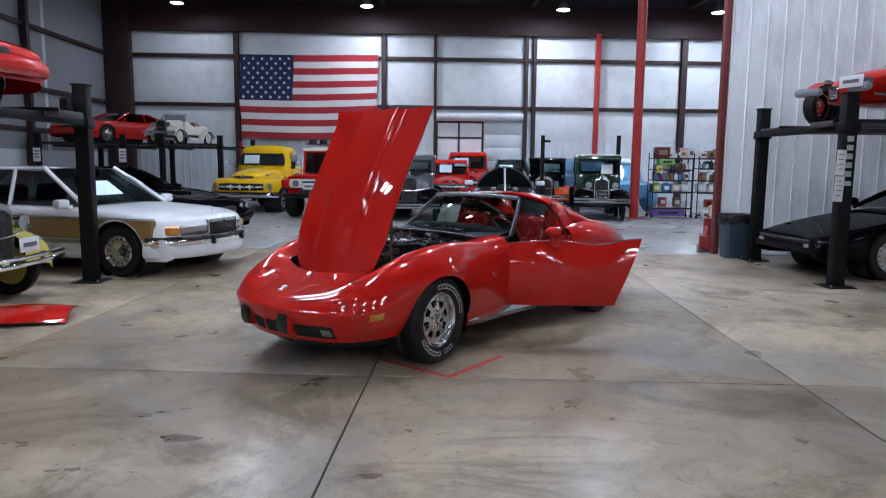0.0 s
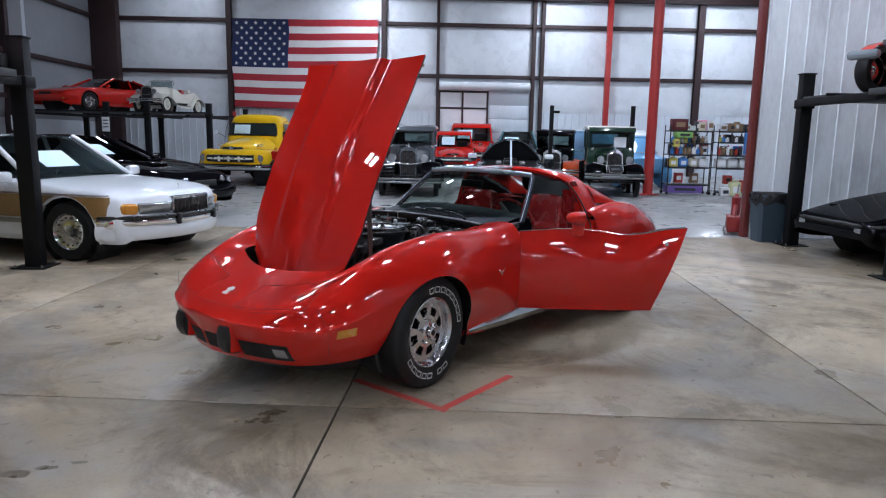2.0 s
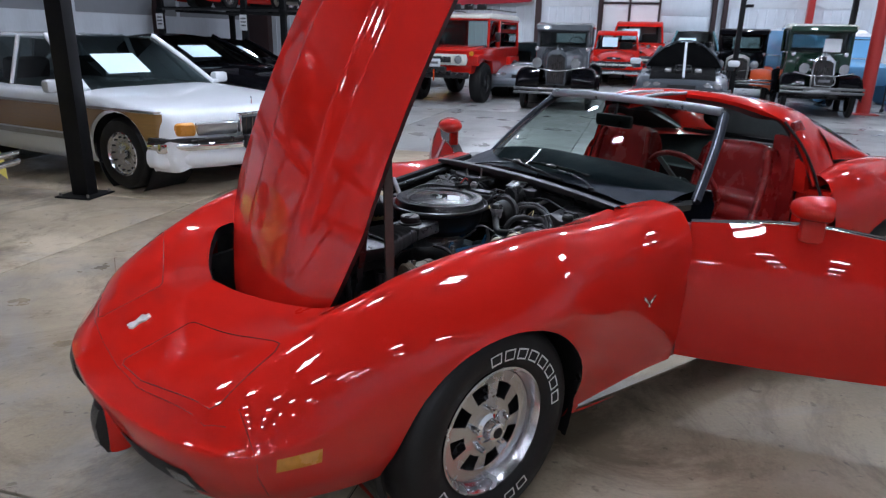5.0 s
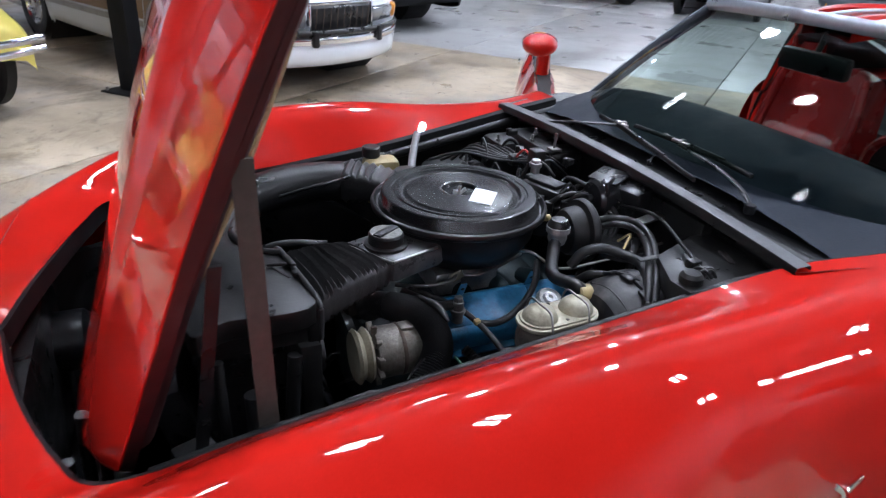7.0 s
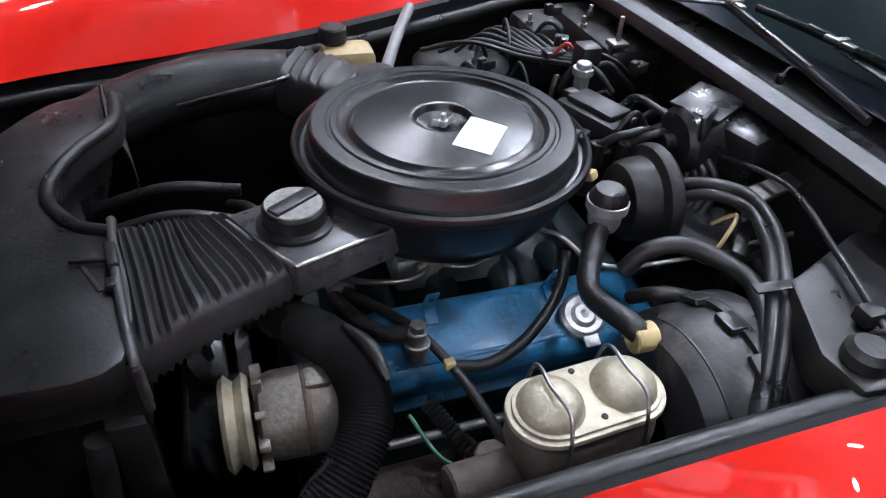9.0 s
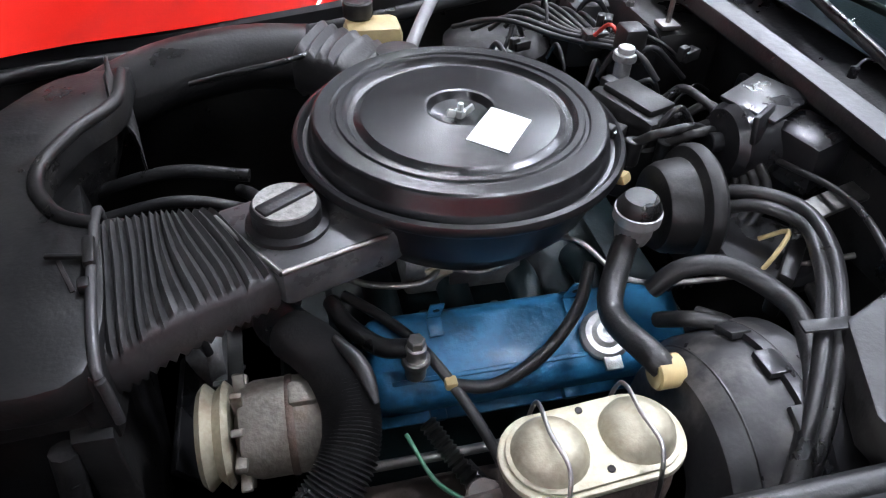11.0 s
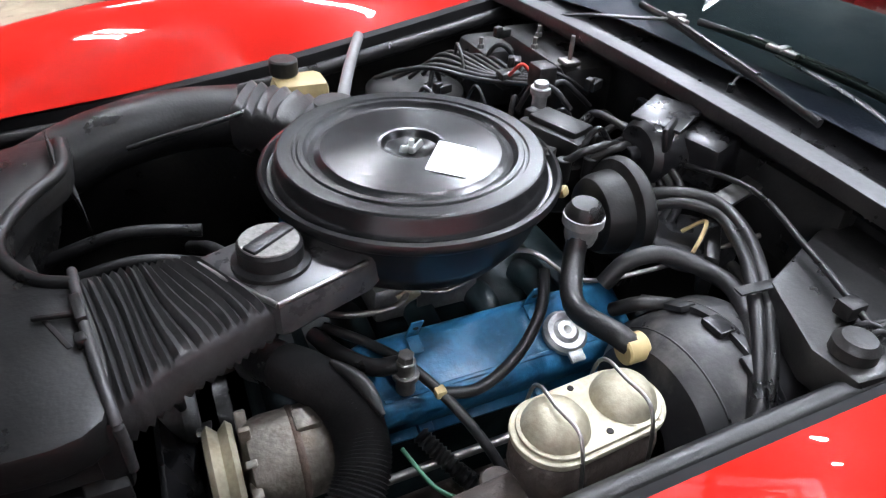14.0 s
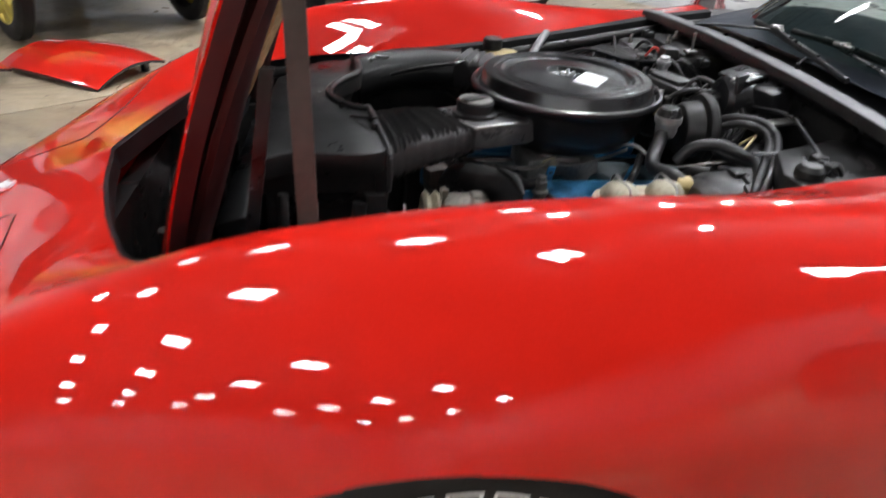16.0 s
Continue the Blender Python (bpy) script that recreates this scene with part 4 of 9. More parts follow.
# sails that fall to the rear fenders, and the wrap-round rear glass
for s in (1, -1):
    rows = []
    for k in range(9):
        t = k / 8
        a = Vector((-1.98 - .15 - .02, .553, 1.135)).lerp(Vector((-2.72, .60, .935)), t)
        b = Vector((-2.20, .66, .965)).lerp(Vector((-2.50, .66, .945)), t)
        rows.append([(p.x, s * p.y, p.z) for p in curve_points([a, a.lerp(b, .5) + Vector((0, .018, .01)), b], 6)])
    v, f = grid_mesh(rows)
    raw("sail_panel", v, f, RED, car, angle=60)
    v, f = grid_mesh([[(x, y - s * .022, z - .006) for x, y, z in r] for r in rows])
    raw("sail_lining", v, f, BLACK_CARPET, car, "dark lining inside the sail panel", angle=60)
glass_top = curve_points(both([(-2.14, .553, 1.13), (-2.06, .47, 1.20), (-2.0, .28, 1.238), (-1.985, 0, 1.25)]), 31)
glass_low = curve_points(both([(-2.74, .585, .93), (-2.90, .50, .905), (-3.08, .32, .88), (-3.14, 0, .872)]), 31)
rows = [[a.lerp(b, k / 8) + Vector((0, 0, .018)) * math.sin(math.pi * k / 8) for k in range(9)] for a, b in zip(glass_top, glass_low)]
v, f = grid_mesh(rows)
raw("rear_glass", v, f, DARK_GLASS, car, "tinted wrap-round rear window", angle=60)
part("rear_glass_seal", tube([tuple(p) for p in glass_low], 0.012, 40), RUBBER, car)
# deck under the rear glass and behind it
rows = [[(x, y * w, z + rise * abs(y) ** 6) for y in np.linspace(-1, 1, 17)] for x, w, z, rise in ((-2.02, .64, .72, .25), (-2.2, .63, .70, .25), (-2.4, .62, .68, .26), (-2.72, .575, .70, .22), (-2.88, .50, .76, .14), (-3.03, .40, .85, .03), (-3.2, .38, .85, 0), (-3.24, .3, .845, 0))]
v, f = grid_mesh(rows)
raw("rear_shelf", v, f, BLACK_CARPET, car, "dark carpeted rear shelf")

# ---- doors: built along their hinge line, then swung out ----
def door(side, angle, name_label, mirror_at):
    hx, hy = -.935, .785
    turn = Matrix.Translation((hx, side * hy, 0)) @ pose(0, 0, 0, 0, 0, -side * angle)
    TOPZ = curve_points([(0, 0, .846), (.1, 0, .858), (.22, 0, .872), (.35, 0, .874), (.6, 0, .862), (.82, 0, .845), (.95, 0, .858), (1.06, 0, .89), (1.14, 0, .905)], 31)
    rows, rows_in = [], []
    for i in range(31):
        t = i / 30
        zt = TOPZ[i].z
        ro, ri = [], []
        for k in range(13):
            q = k / 12
            z = .295 + 0.025 * t + (zt - .295 - .025 * t) * q
            reach = (0.925 + 0.215 * q ** 1.1) * t
            bow = curve_points([(0, -.045, 0), (0, .0, .33), (0, .02, .55), (0, 0, .8), (0, -.06, 1)], 13)[k].y
            bow += 0.02 * math.sin(math.pi * t) + (0.02 * t)
            ro.append(turn @ Vector((-reach, side * bow, z)))
            ri.append(turn @ Vector((-reach * 0.995, side * min(bow - .035, -0.15 if q < .72 else -.12 if q < .9 else -.10), z)))
        rows.append(ro)
        rows_in.append(ri)
    v, f = grid_mesh(rows)
    d = raw("door", v, f, RED, car, name_label, angle=50)
    v, f = grid_mesh(rows_in)
    raw("inner_trim", v, f, RED_LEATHER, d, "red vinyl inner door trim")
    edge = [[a, b] for a, b in zip(rows[-1], rows_in[-1])]
    v, f = grid_mesh(edge)
    raw("rear_edge", v, f, RED, d)
    v, f = grid_mesh([[a[0], b[0]] for a, b in zip(rows, rows_in)])
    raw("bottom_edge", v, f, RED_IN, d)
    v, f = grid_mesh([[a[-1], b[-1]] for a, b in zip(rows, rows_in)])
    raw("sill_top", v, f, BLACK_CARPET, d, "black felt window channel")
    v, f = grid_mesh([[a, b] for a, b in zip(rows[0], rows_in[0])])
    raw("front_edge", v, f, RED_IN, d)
    part("belt_trim", tube([r[-1] + Vector((0, 0, .004)) for r in rows[5:27]], 0.004, 26, 6), CHROME, d, "bright belt trim")
    # outside mirror on its stalk
    c = turn @ Vector((-mirror_at[0], side * mirror_at[1], mirror_at[2]))
    m = Matrix.Translation(c) @ pose(0, 0, 0, 0, 0, -side * angle)
    shell = lathe([(0.0, .075), (.03, .068), (.052, .045), (.062, .01), (.066, -.05), (.06, -.062), (0.0, -.055)], 20, axis="x")
    bmesh.ops.scale(shell, vec=(.95, 1.12, 0.68), verts=shell.verts)
    mir = part("mirror", moved(shell, m), RED, d, "red bullet-shaped door mirror")
    part("mirror_foot", join(moved(box(-.015, -side * .02, -.07, .085, .055, .12, .024), m)), RED, mir)
    part("mirror_glass", moved(lathe([(0, -.002), (.042, -.002), (.044, 0), (.042, .002), (0, .002)], 20, (-.057, 0, 0), "x"), m), material("mirror_glass", (0.30, 0.31, 0.32), 0.04, 1.0, vary=0.03), mir)
    lk = turn @ Vector((-.99, side * .032, .80))
    part("door_lock", moved(lathe([(0, .006), (.012, .005), (.015, 0), (0, -.002)], 16, axis="y"), Matrix.Translation(lk) @ pose(0, 0, 0, 0, 0, -side * angle) @ pose(0, 0, 0, 0 if side > 0 else 180, 0, 0)), CHROME, d, "chrome door lock")
    part("pull_handle", moved(box(-.55, -side * .085, .62, .30, .04, .05, .015), turn), RED_LEATHER, d)
    return d


door(1, 54.5, "red driver's door standing open", (.38, .045, .962))
door(-1, 60.0, "red passenger door standing open", (.36, -.045, .985))

# ---- cabin ----
def seat(y0):
    """Bucket seat with a pleated back, set beside the tunnel."""
    k_w = .90
    cushion = [[(x, y0 + w * k_w * b, z - 0.03 * abs(b) ** 3 + .02 * (abs(b) > .7)) for b in np.linspace(-1, 1, 13)] for x, z, w in ((-1.28, .36, .20), (-1.30, .45, .225), (-1.42, .47, .235), (-1.6, .45, .235), (-1.78, .43, .225), (-1.80, .34, .22))]
    v, f = grid_mesh(cushion)
    st = raw("seat", v, f, RED_LEATHER, car, "red leather bucket seat", angle=60)
    back_rows = []
    prof = [(-1.76, .42, .215), (-1.74, .50, .22), (-1.79, .62, .225), (-1.845, .76, .225), (-1.885, .90, .222), (-1.905, .99, .205), (-1.93, 1.025, .185), (-1.97, 1.02, .18), (-1.99, .92, .20), (-1.96, .6, .21), (-1.90, .42, .21)]
    for x, z, w in curve_points(prof, 150):
        pleat = 0.022 * abs(math.sin((z - .45) * math.pi / .07)) ** .6 if .45 < z < .80 and x > -1.88 else 0
        back_rows.append([(x + (0.03 * abs(b) ** 4 if x > -1.95 else 0) + (pleat if abs(b) < .72 else 0.012), y0 + w * k_w * b, z - .02 * b ** 4) for b in np.linspace(-1, 1, 17)])
    v, f = grid_mesh(back_rows)
    raw("backrest", v, f, RED_LEATHER, st, angle=60)
    for s in (-1, 1):
        v, f = grid_mesh([[(r[0 if s < 0 else -1][0], r[0 if s < 0 else -1][1], r[0 if s < 0 else -1][2]) for r in back_rows[:75]], [(r[0 if s < 0 else -1][0], r[0 if s < 0 else -1][1] + s * .004, r[0 if s < 0 else -1][2]) for r in list(reversed(back_rows))[:75]]])
        raw("bolster", v, f, RED_LEATHER, st)
        part("piping", tube([(p[0] + .004, p[1], p[2]) for p in [r[1 if s < 0 else -2] for r in back_rows[12:88:4]]], 0.016, 40), RED_LEATHER, st)
    for k in range(3):
        x = -1.42 - k * .1
        part("cushion_roll", tube([(x, y0 - .15, .478 - k * .008), (x, y0, .474 - k * .008), (x, y0 + .15, .478 - k * .008)], 0.028, 12, 8, flat=0.5), RED_LEATHER, st)


seat(.352)
seat(-.352)
part("cabin_floor", span(-2.02, -1.0, -.66, .66, .20, .24), BLACK_CARPET, car)
part("cabin_bulkhead", prism([(-2.02, .24), (-2.10, .24), (-2.10, .82), (-2.04, .82)], -.62, .62, 0, "xz"), BLACK_CARPET, car)
part("centre_tunnel", prism([(-.95, .24), (-2.0, .24), (-2.0, .52), (-1.4, .52), (-1.2, .66), (-.98, .72)], -.11, .11, 0.02, "xz"), RED_LEATHER, car, "red centre console")
rows = [[(x, y, z - 0.04 * (abs(y) / .6) ** 3) for y in np.linspace(-.62, .62, 15)] for x, z in ((-.88, .905), (-.95, .925), (-1.08, .955), (-1.20, .965), (-1.29, .945), (-1.325, .88), (-1.30, .78), (-1.16, .62), (-1.0, .45))]
v, f = grid_mesh(rows)
raw("dashboard", v, f, material("dark_dash", (0.007, 0.012, 0.021), 0.6, vary=0.2, grain=250, bump=0.1, spec=0.2), car, "dark dashboard under the windscreen", angle=60)
wheel_m = Matrix.Translation((-1.43, .37, .86)) @ pose(0, 0, 0, 0, -62, 0)
rr = [[Vector(((.185 + .013 * math.cos(t)) * math.cos(a), (.185 + .013 * math.cos(t)) * math.sin(a), .013 * math.sin(t))) for t in np.linspace(0, 2 * math.pi, 9)[:-1]] for a in np.linspace(0, 2 * math.pi, 41)]
v, f = grid_mesh(rr, True)
steer = raw("steering_wheel", [tuple(wheel_m @ p) for p in map(Vector, v)], f, RED_LEATHER, car, "red leather-rimmed steering wheel")
for a in (90, 210, 330):
    part("spoke", moved(box(.095, 0, 0, .18, .03, .006, .002), wheel_m @ pose(0, 0, 0, 0, 0, a)), ALUMINIUM, steer)
part("hub_pad", moved(cyl(.045, .03, (0, 0, -.01)), wheel_m), BLACK_PLASTIC, steer)
part("steering_column", tube([(-1.43, .37, .86), (-1.25, .37, .79)], .03, 3, 12), BLACK_PLASTIC, car)
part("rear_view_mirror", join(box(-1.36, .0, 1.125, .03, .22, .06, .012), tube([(-1.36, 0, 1.14), (-1.38, 0, 1.21)], .008, 3)), BLACK_PLASTIC, car)

# ---- wheels ----
def wheel(x, y, side, turn=0.0, detail=True):
    tyre = lathe([(.205, -.085), (.225, -.105), (.27, -.117), (.312, -.114), (.334, -.099), (.342, -.08), (.345, -.04), (.345, .04), (.342, .08), (.334, .099), (.312, .114), (.27, .117), (.225, .105), (.205, .085)], 64, axis="y")
    m = Matrix.Translation((x, y, .342)) @ pose(0, 0, 0, 0, 0, turn)
    ty = part("wheel", moved(tyre, m), TYRE, car, "black tyre with outlined white sidewall print")
    out = side
    rim = lathe([(.208, -.08 * out), (.19, -.07 * out), (.185, 0), (.188, .05 * out), (.193, .085 * out), (.205, .102 * out), (.212, .100 * out), (.208, .09 * out)], 56, axis="y")
    part("rim", moved(rim, m), ALLOY, ty, "polished alloy rim")
    # slotted face: eight spokes between rectangular windows
    n = 8
    bm = bmesh.new()
    for k in range(n):
        a0, a1 = 2 * math.pi * k / n, 2 * math.pi * (k + 1) / n
        w = 0.42
        def P(r, a, h):
            return (r * math.cos(a), h * out, r * math.sin(a))
        # hub ring, spoke, outer ring
        for r0, r1, h0, h1, lo, hi in ((.05, .098, .072, .066, a0, a1), (.098, .150, .066, .060, a0, a0 + (a1 - a0) * w), (.150, .188, .060, .062, a0, a1)):
            steps = 6
            for q in range(steps):
                b0, b1 = lo + (hi - lo) * q / steps, lo + (hi - lo) * (q + 1) / steps
                bm.faces.new([bm.verts.new(P(*p)) for p in ((r0, b0, h0), (r0, b1, h0), (r1, b1, h1), (r1, b0, h1))])
        lo, hi = a0 + (a1 - a0) * w, a1
        for q in range(6):
            b0, b1 = lo + (hi - lo) * q / 6, lo + (hi - lo) * (q + 1) / 6
            for r0, h in ((.098, .066), (.150, .060)):
                bm.faces.new([bm.verts.new(P(*p)) for p in ((r0, b0, h), (r0, b1, h), (r0, b1, h - .035), (r0, b0, h - .035))])
        for b in (lo, hi):
            bm.faces.new([bm.verts.new(P(*p)) for p in ((.098, b, .066), (.150, b, .060), (.150, b, .025), (.098, b, .031))])
    bmesh.ops.remove_doubles(bm, verts=bm.verts, dist=1e-5)
    part("wheel_face", moved(bm, m), ALLOY, ty, "alloy wheel face with eight slots", angle=30)
    part("wheel_back", moved(lathe([(0, 0), (.188, 0), (.188, -.004), (0, -.004)], 32, axis="y"), m), SEAM, ty)
    hub = lathe([(0, .112), (.022, .112), (.030, .108), (.033, .10), (.036, .08), (.05, .072)] if out > 0 else [(0, -.112), (.022, -.112), (.030, -.108), (.033, -.10), (.036, -.08), (.05, -.072)], 24, axis="y")
    part("centre_cap", moved(hub, m), CHROME, ty, "chrome centre cap")
    part("cap_badge", moved(lathe([(0, .114 * out), (.018, .114 * out), (.019, .111 * out)], 20, axis="y"), m), SEAM, ty)
    for k in range(5):
        a = 2 * math.pi * k / 5 + .3
        part("wheel_nut", moved(lathe([(0, .10 * out), (.006, .099 * out), (.010, .092 * out), (.011, .066 * out)], 10, axis="y"), m @ Matrix.Translation((.068 * math.cos(a), 0, .068 * math.sin(a)))), CHROME, ty)
    if not detail:
        return
    # sidewall print as plain outlined blocks
    def block(mid, wide, r0, r1):
        bm = bmesh.new()
        th = 0.0052 / .27
        for (a0, a1, q0, q1) in ((mid - wide, mid + wide, r0, r0 + .0052), (mid - wide, mid + wide, r1 - .0052, r1), (mid - wide, mid - wide + th, r0, r1), (mid + wide - th, mid + wide, r0, r1)):
            vs = []
            for k in range(4):
                a = a0 + (a1 - a0) * k / 3
                vs.append([bm.verts.new((q * math.cos(a), (.1185 + .0 * q) * out - (0.0035 * out if q > .285 else 0), q * math.sin(a))) for q in (q0, q1)])
            for p, q in zip(vs, vs[1:]):
                bm.faces.new((p[0], q[0], q[1], p[1]))
        return bm
    for k in range(8):
        part("sidewall_print", moved(block(radians(84 + 12.6 * k), radians(4.9), .243, .279), m), WHITE_LETTER, ty)
    for k, a in enumerate((330, 317, 304, 291, 278, 256, 243)):
        part("sidewall_print", moved(block(radians(a), radians(5.0), .243, .277), m), WHITE_LETTER, ty)


wheel(0.045, .752, 1, 6.0)
wheel(-0.01, -.735, -1, 6.0, False)
wheel(-2.489, .745, 1, 0, False)
wheel(-2.489, -.745, -1, 0, False)

# ---- engine bay ----
# inner panels: fender walls under the gutter, firewall, radiator support and floor
for s in (1, -1):
    rows = []
    for q in curve_points(F_LIP[4:], 30):
        y = s * (q.y - .01)
        rows.append([(q.x, y, q.z - .03), (q.x, y + s * .015, q.z - .10), (q.x, s * (q.y - .03), q.z - .30), (q.x, s * (q.y - .07), .22)])
    v, f = grid_mesh(rows)
    raw("inner_fender", v, f, BLACK_PLASTIC, car, "black inner fender panel")
    # rolled support rail below the gutter
    part("gutter_rail", tube([(q.x, s * (q.y - .03), q.z - .035) for q in curve_points(F_LIP[5:], 24)], 0.014, 24, 8), RUBBER, car)
part("bay_floor", span(-.90, .60, -.52, .52, .20, .23), BLACK_PLASTIC, car)
part("firewall", prism([(-.86, .22), (-.83, .22), (-.80, .70), (-.79, .87), (-.82, .875), (-.86, .87)], -.60, .60, 0.004, "xz"), BLACK_PLASTIC, car, "black firewall")
part("nose_tub", span(.58, .62, -.42, .42, .22, .60), BLACK_PLASTIC, car)
for s in (1, -1):
    part("nose_side", prism([(.62, s * .42), (.36, s * .53), (.35, s * .51), (.60, s * .40)], .22, .62), BLACK_PLASTIC, car)
# cowl: sealing ledge, wiper trough
rows = []
for y in np.linspace(-.585, .585, 25):
    z = .922 - .022 * (abs(y) / .585) ** 2.2
    x = -.733
    rows.append([(x + .004, y, z - .022), (x + .004, y, z - .005), (x + .002, y, z - .001), (x, y, z), (x - .030, y, z + .001), (x - .033, y, z - .003), (x - .036, y, z - .05), (x - .105, y, z - .055), (x - .18, y * 1.02, z - .035)])
v, f = grid_mesh([r[:3] for r in rows])
raw("cowl_face", v, f, BLACK_PLASTIC, car, "black front face of the cowl")
# Top of the same ledge, with the light it catches in a paler grey.
v, f = grid_mesh([r[2:6] for r in rows])
cowl = raw("cowl_ledge", v, f, material("lit_ledge_black", (0.075, 0.078, 0.082), 0.5, vary=0.2, scale=10, grain=120, bump=0.05), car, "scuffed cowl ledge, its black top painted paler as lit")
v, f = grid_mesh([r[5:] for r in rows])
raw("wiper_trough", v, f, BLACK_SATIN, car, "black wiper trough")
for s in (1, -1):
    rows = [[(-.74, s * .555, .875), (-.74, s * .59, .893)], [(-.85, s * .575, .885), (-.85, s * .62, .90)], [(-.96, s * .60, .89), (-.95, s * .675, .893)], [(-1.13, s * .64, .89), (-1.05, s * .70, .893)]]
    v, f = grid_mesh(rows)
    raw("cowl_corner", v, f, BLACK_SATIN, car)
part("cowl_panel", prism([(-.80, .84), (-1.16, .84), (-1.16, .87), (-.80, .87)], -.62, .62, 0, "xz"), BLACK_GLOSS, car, "black cowl panel under the wipers")
# wipers
def wiper(arm, blade, clip):
    w = part("wiper", join(tube(arm, 0.0055, 26, 8, flat=.55), cyl(.012, .02, (arm[0][0], arm[0][1], arm[0][2] - .014))), BLACK_SATIN, car, "black wiper arm")
    part("wiper_blade", tube(blade, 0.0048, 26, 8, flat=1.3), RUBBER, w, "black rubber wiper blade")
    part("blade_carrier", tube([(x, y, z + .007) for x, y, z in blade[1:-1]], 0.0042, 16, 6, flat=.6), BLACK_SATIN, w)
    c = clip
    d = Vector(blade[-1]) - Vector(blade[0])
    a = math.degrees(math.atan2(d.y, d.x))
    part("wiper_clip", join(box(c[0], c[1], c[2] + .008, .055, .012, .008, .002, (0, 0, a)), box(c[0], c[1], c[2] + .012, .012, .026, .006, .002, (0, 0, a))), STEEL, w, "dull bright wiper clip")


wiper([(-.742, -.335, .908), (-.775, -.262, .928), (-.835, -.20, .936), (-.898, -.158, .940)], [(-.890, -.262, .938), (-.878, -.16, .938), (-.858, -.04, .934), (-.838, .08, .930), (-.815, .215, .924)], (-.880, -.150, .938))
wiper([(-.838, .362, .915), (-.868, .30, .930), (-.895, .19, .940), (-.914, .04, .944)], [(-.905, -.125, .946), (-.915, -.02, .948), (-.925, .08, .946), (-.930, .18, .944), (-.930, .268, .940)], (-.915, .045, .944))
part("washer_nozzle", join(cyl(.006, .014, (-.815, .06, .905), seg=10), tube([(-.815, .06, .917), (-.83, .055, .925), (-.85, .052, .92)], .0022, 8, 6)), BLACK_SATIN, car, "small black washer nozzle")

# air cleaner
LID_BLACK = material("brushed_black_enamel", (0.010, 0.010, 0.011), 0.255, vary=0.15, scale=40, grain=260, bump=0.0, stain=(0.03, 0.029, 0.028), stain_amount=0.12, stain_scale=70, rough_vary=0.006, spec=0.65)
WORN_BLACK = material("worn_grey_black_enamel", (0.045, 0.045, 0.047), 0.34, vary=0.35, scale=22, grain=200, bump=0.02, stain=(0.15, 0.145, 0.138), stain_amount=0.6, stain_scale=16, rough_vary=0.12, spec=0.6)
air = part("air_cleaner", lathe([(.06, .725), (.125, .727), (.150, .738), (.176, .775), (.186, .822), (.192, .827), (.199, .827), (.2035, .831), (.205, .837), (.2025, .843), (.1975, .845), (.194, .841), (.192, .835), (.180, .835)], 72, (-.335, -.005, 0)), BLACK_GLOSS, car, "round black steel air cleaner housing")
part("lid", lathe([(.188, .834), (.186, .838), (.180, .8615), (.1785, .865), (.1755, .867), (.172, .867), (.158, .8665), (.156, .8640), (.152, .8640), (.150, .8665), (.143, .8665), (.141, .863), (.137, .859), (.130, .858), (.124, .861), (.121, .8635), (.045, .870), (.041, .869), (.036, .860), (.022, .854), (.0, .854)], 80, (-.335, -.005, 0)), LID_BLACK, air, "scuffed black lid with ring grooves", angle=16)
nut = part("wing_nut", join(cyl(.004, .022, (-.335, -.005, .852), seg=8), cyl(.007, .009, (-.335, -.005, .856), seg=8), box(-.347, -.008, .863, .014, .004, .010, .002, (0, 25, 20)), box(-.323, -.002, .863, .014, .004, .010, .002, (0, -25, 20))), material("zinc_plate", (0.55, 0.57, 0.55), 0.5, 0.4, vary=0.25, scale=30), air, "pale zinc-plated wing nut")
rows = []
for i in range(6):
    row = []
    for k in range(6):
        a, b = -.039 + .078 * i / 5, -.026 + .052 * k / 5
        x, y = -.368 + a * .602 - b * .799, .052 + a * .799 + b * .602
        row.append((x, y, .8712 - .0855 * max(0, math.hypot(x + .335, y + .005) - .045)))
    rows.append(row)
v, f = grid_mesh(rows)
raw("note_paper", v, f, PAPER, air, "small square of white paper")
part("air_duct_neck", prism([(-.20, .015), (-.14, .035), (-.036, .076), (-.108, .194), (-.225, .150), (-.26, .12)], .762, .812, 0.010), WORN_BLACK, air, "worn black pressed-steel snorkel box")
cap = part("vacuum_cap", lathe([(.045, .81), (.045, .817), (.037, .820), (.037, .837), (.034, .841), (0, .841)], 32, (-.118, .113, 0)), RUBBER, air, "round dusty black vacuum motor cap", angle=25)
part("cap_rib", box(-.118, .113, .8435, .064, .020, .006, .003, (0, 0, 35)), RUBBER, cap)
part("cap_dust", lathe([(0, .8424), (.033, .8424), (.0345, .840)], 28, (-.118, .113, 0)), material("grey_dusty_cap", (0.22, 0.212, 0.20), 0.7, vary=0.35, scale=30, grain=120, bump=0.2), cap)
for a, b in (((-.040, .085), (-.108, .188)), ((-.108, .188), (-.22, .148))):
    part("snorkel_seam", tube([(a[0], a[1], .808), (b[0], b[1], .808)], .0035, 4), STEEL, air, "worn bright snorkel edge")
# far snorkel with its bellows
part("far_duct_neck", prism([(-.42, -.13), (-.27, -.15), (-.25, -.30), (-.37, -.31)], .735, .795, 0.014), BLACK_GLOSS, air)
part("far_vacuum_cap", lathe([(.036, .79), (.038, .805), (.033, .808), (.033, .83), (0, .832)], 28, (-.30, -.255, 0)), RUBBER, air)


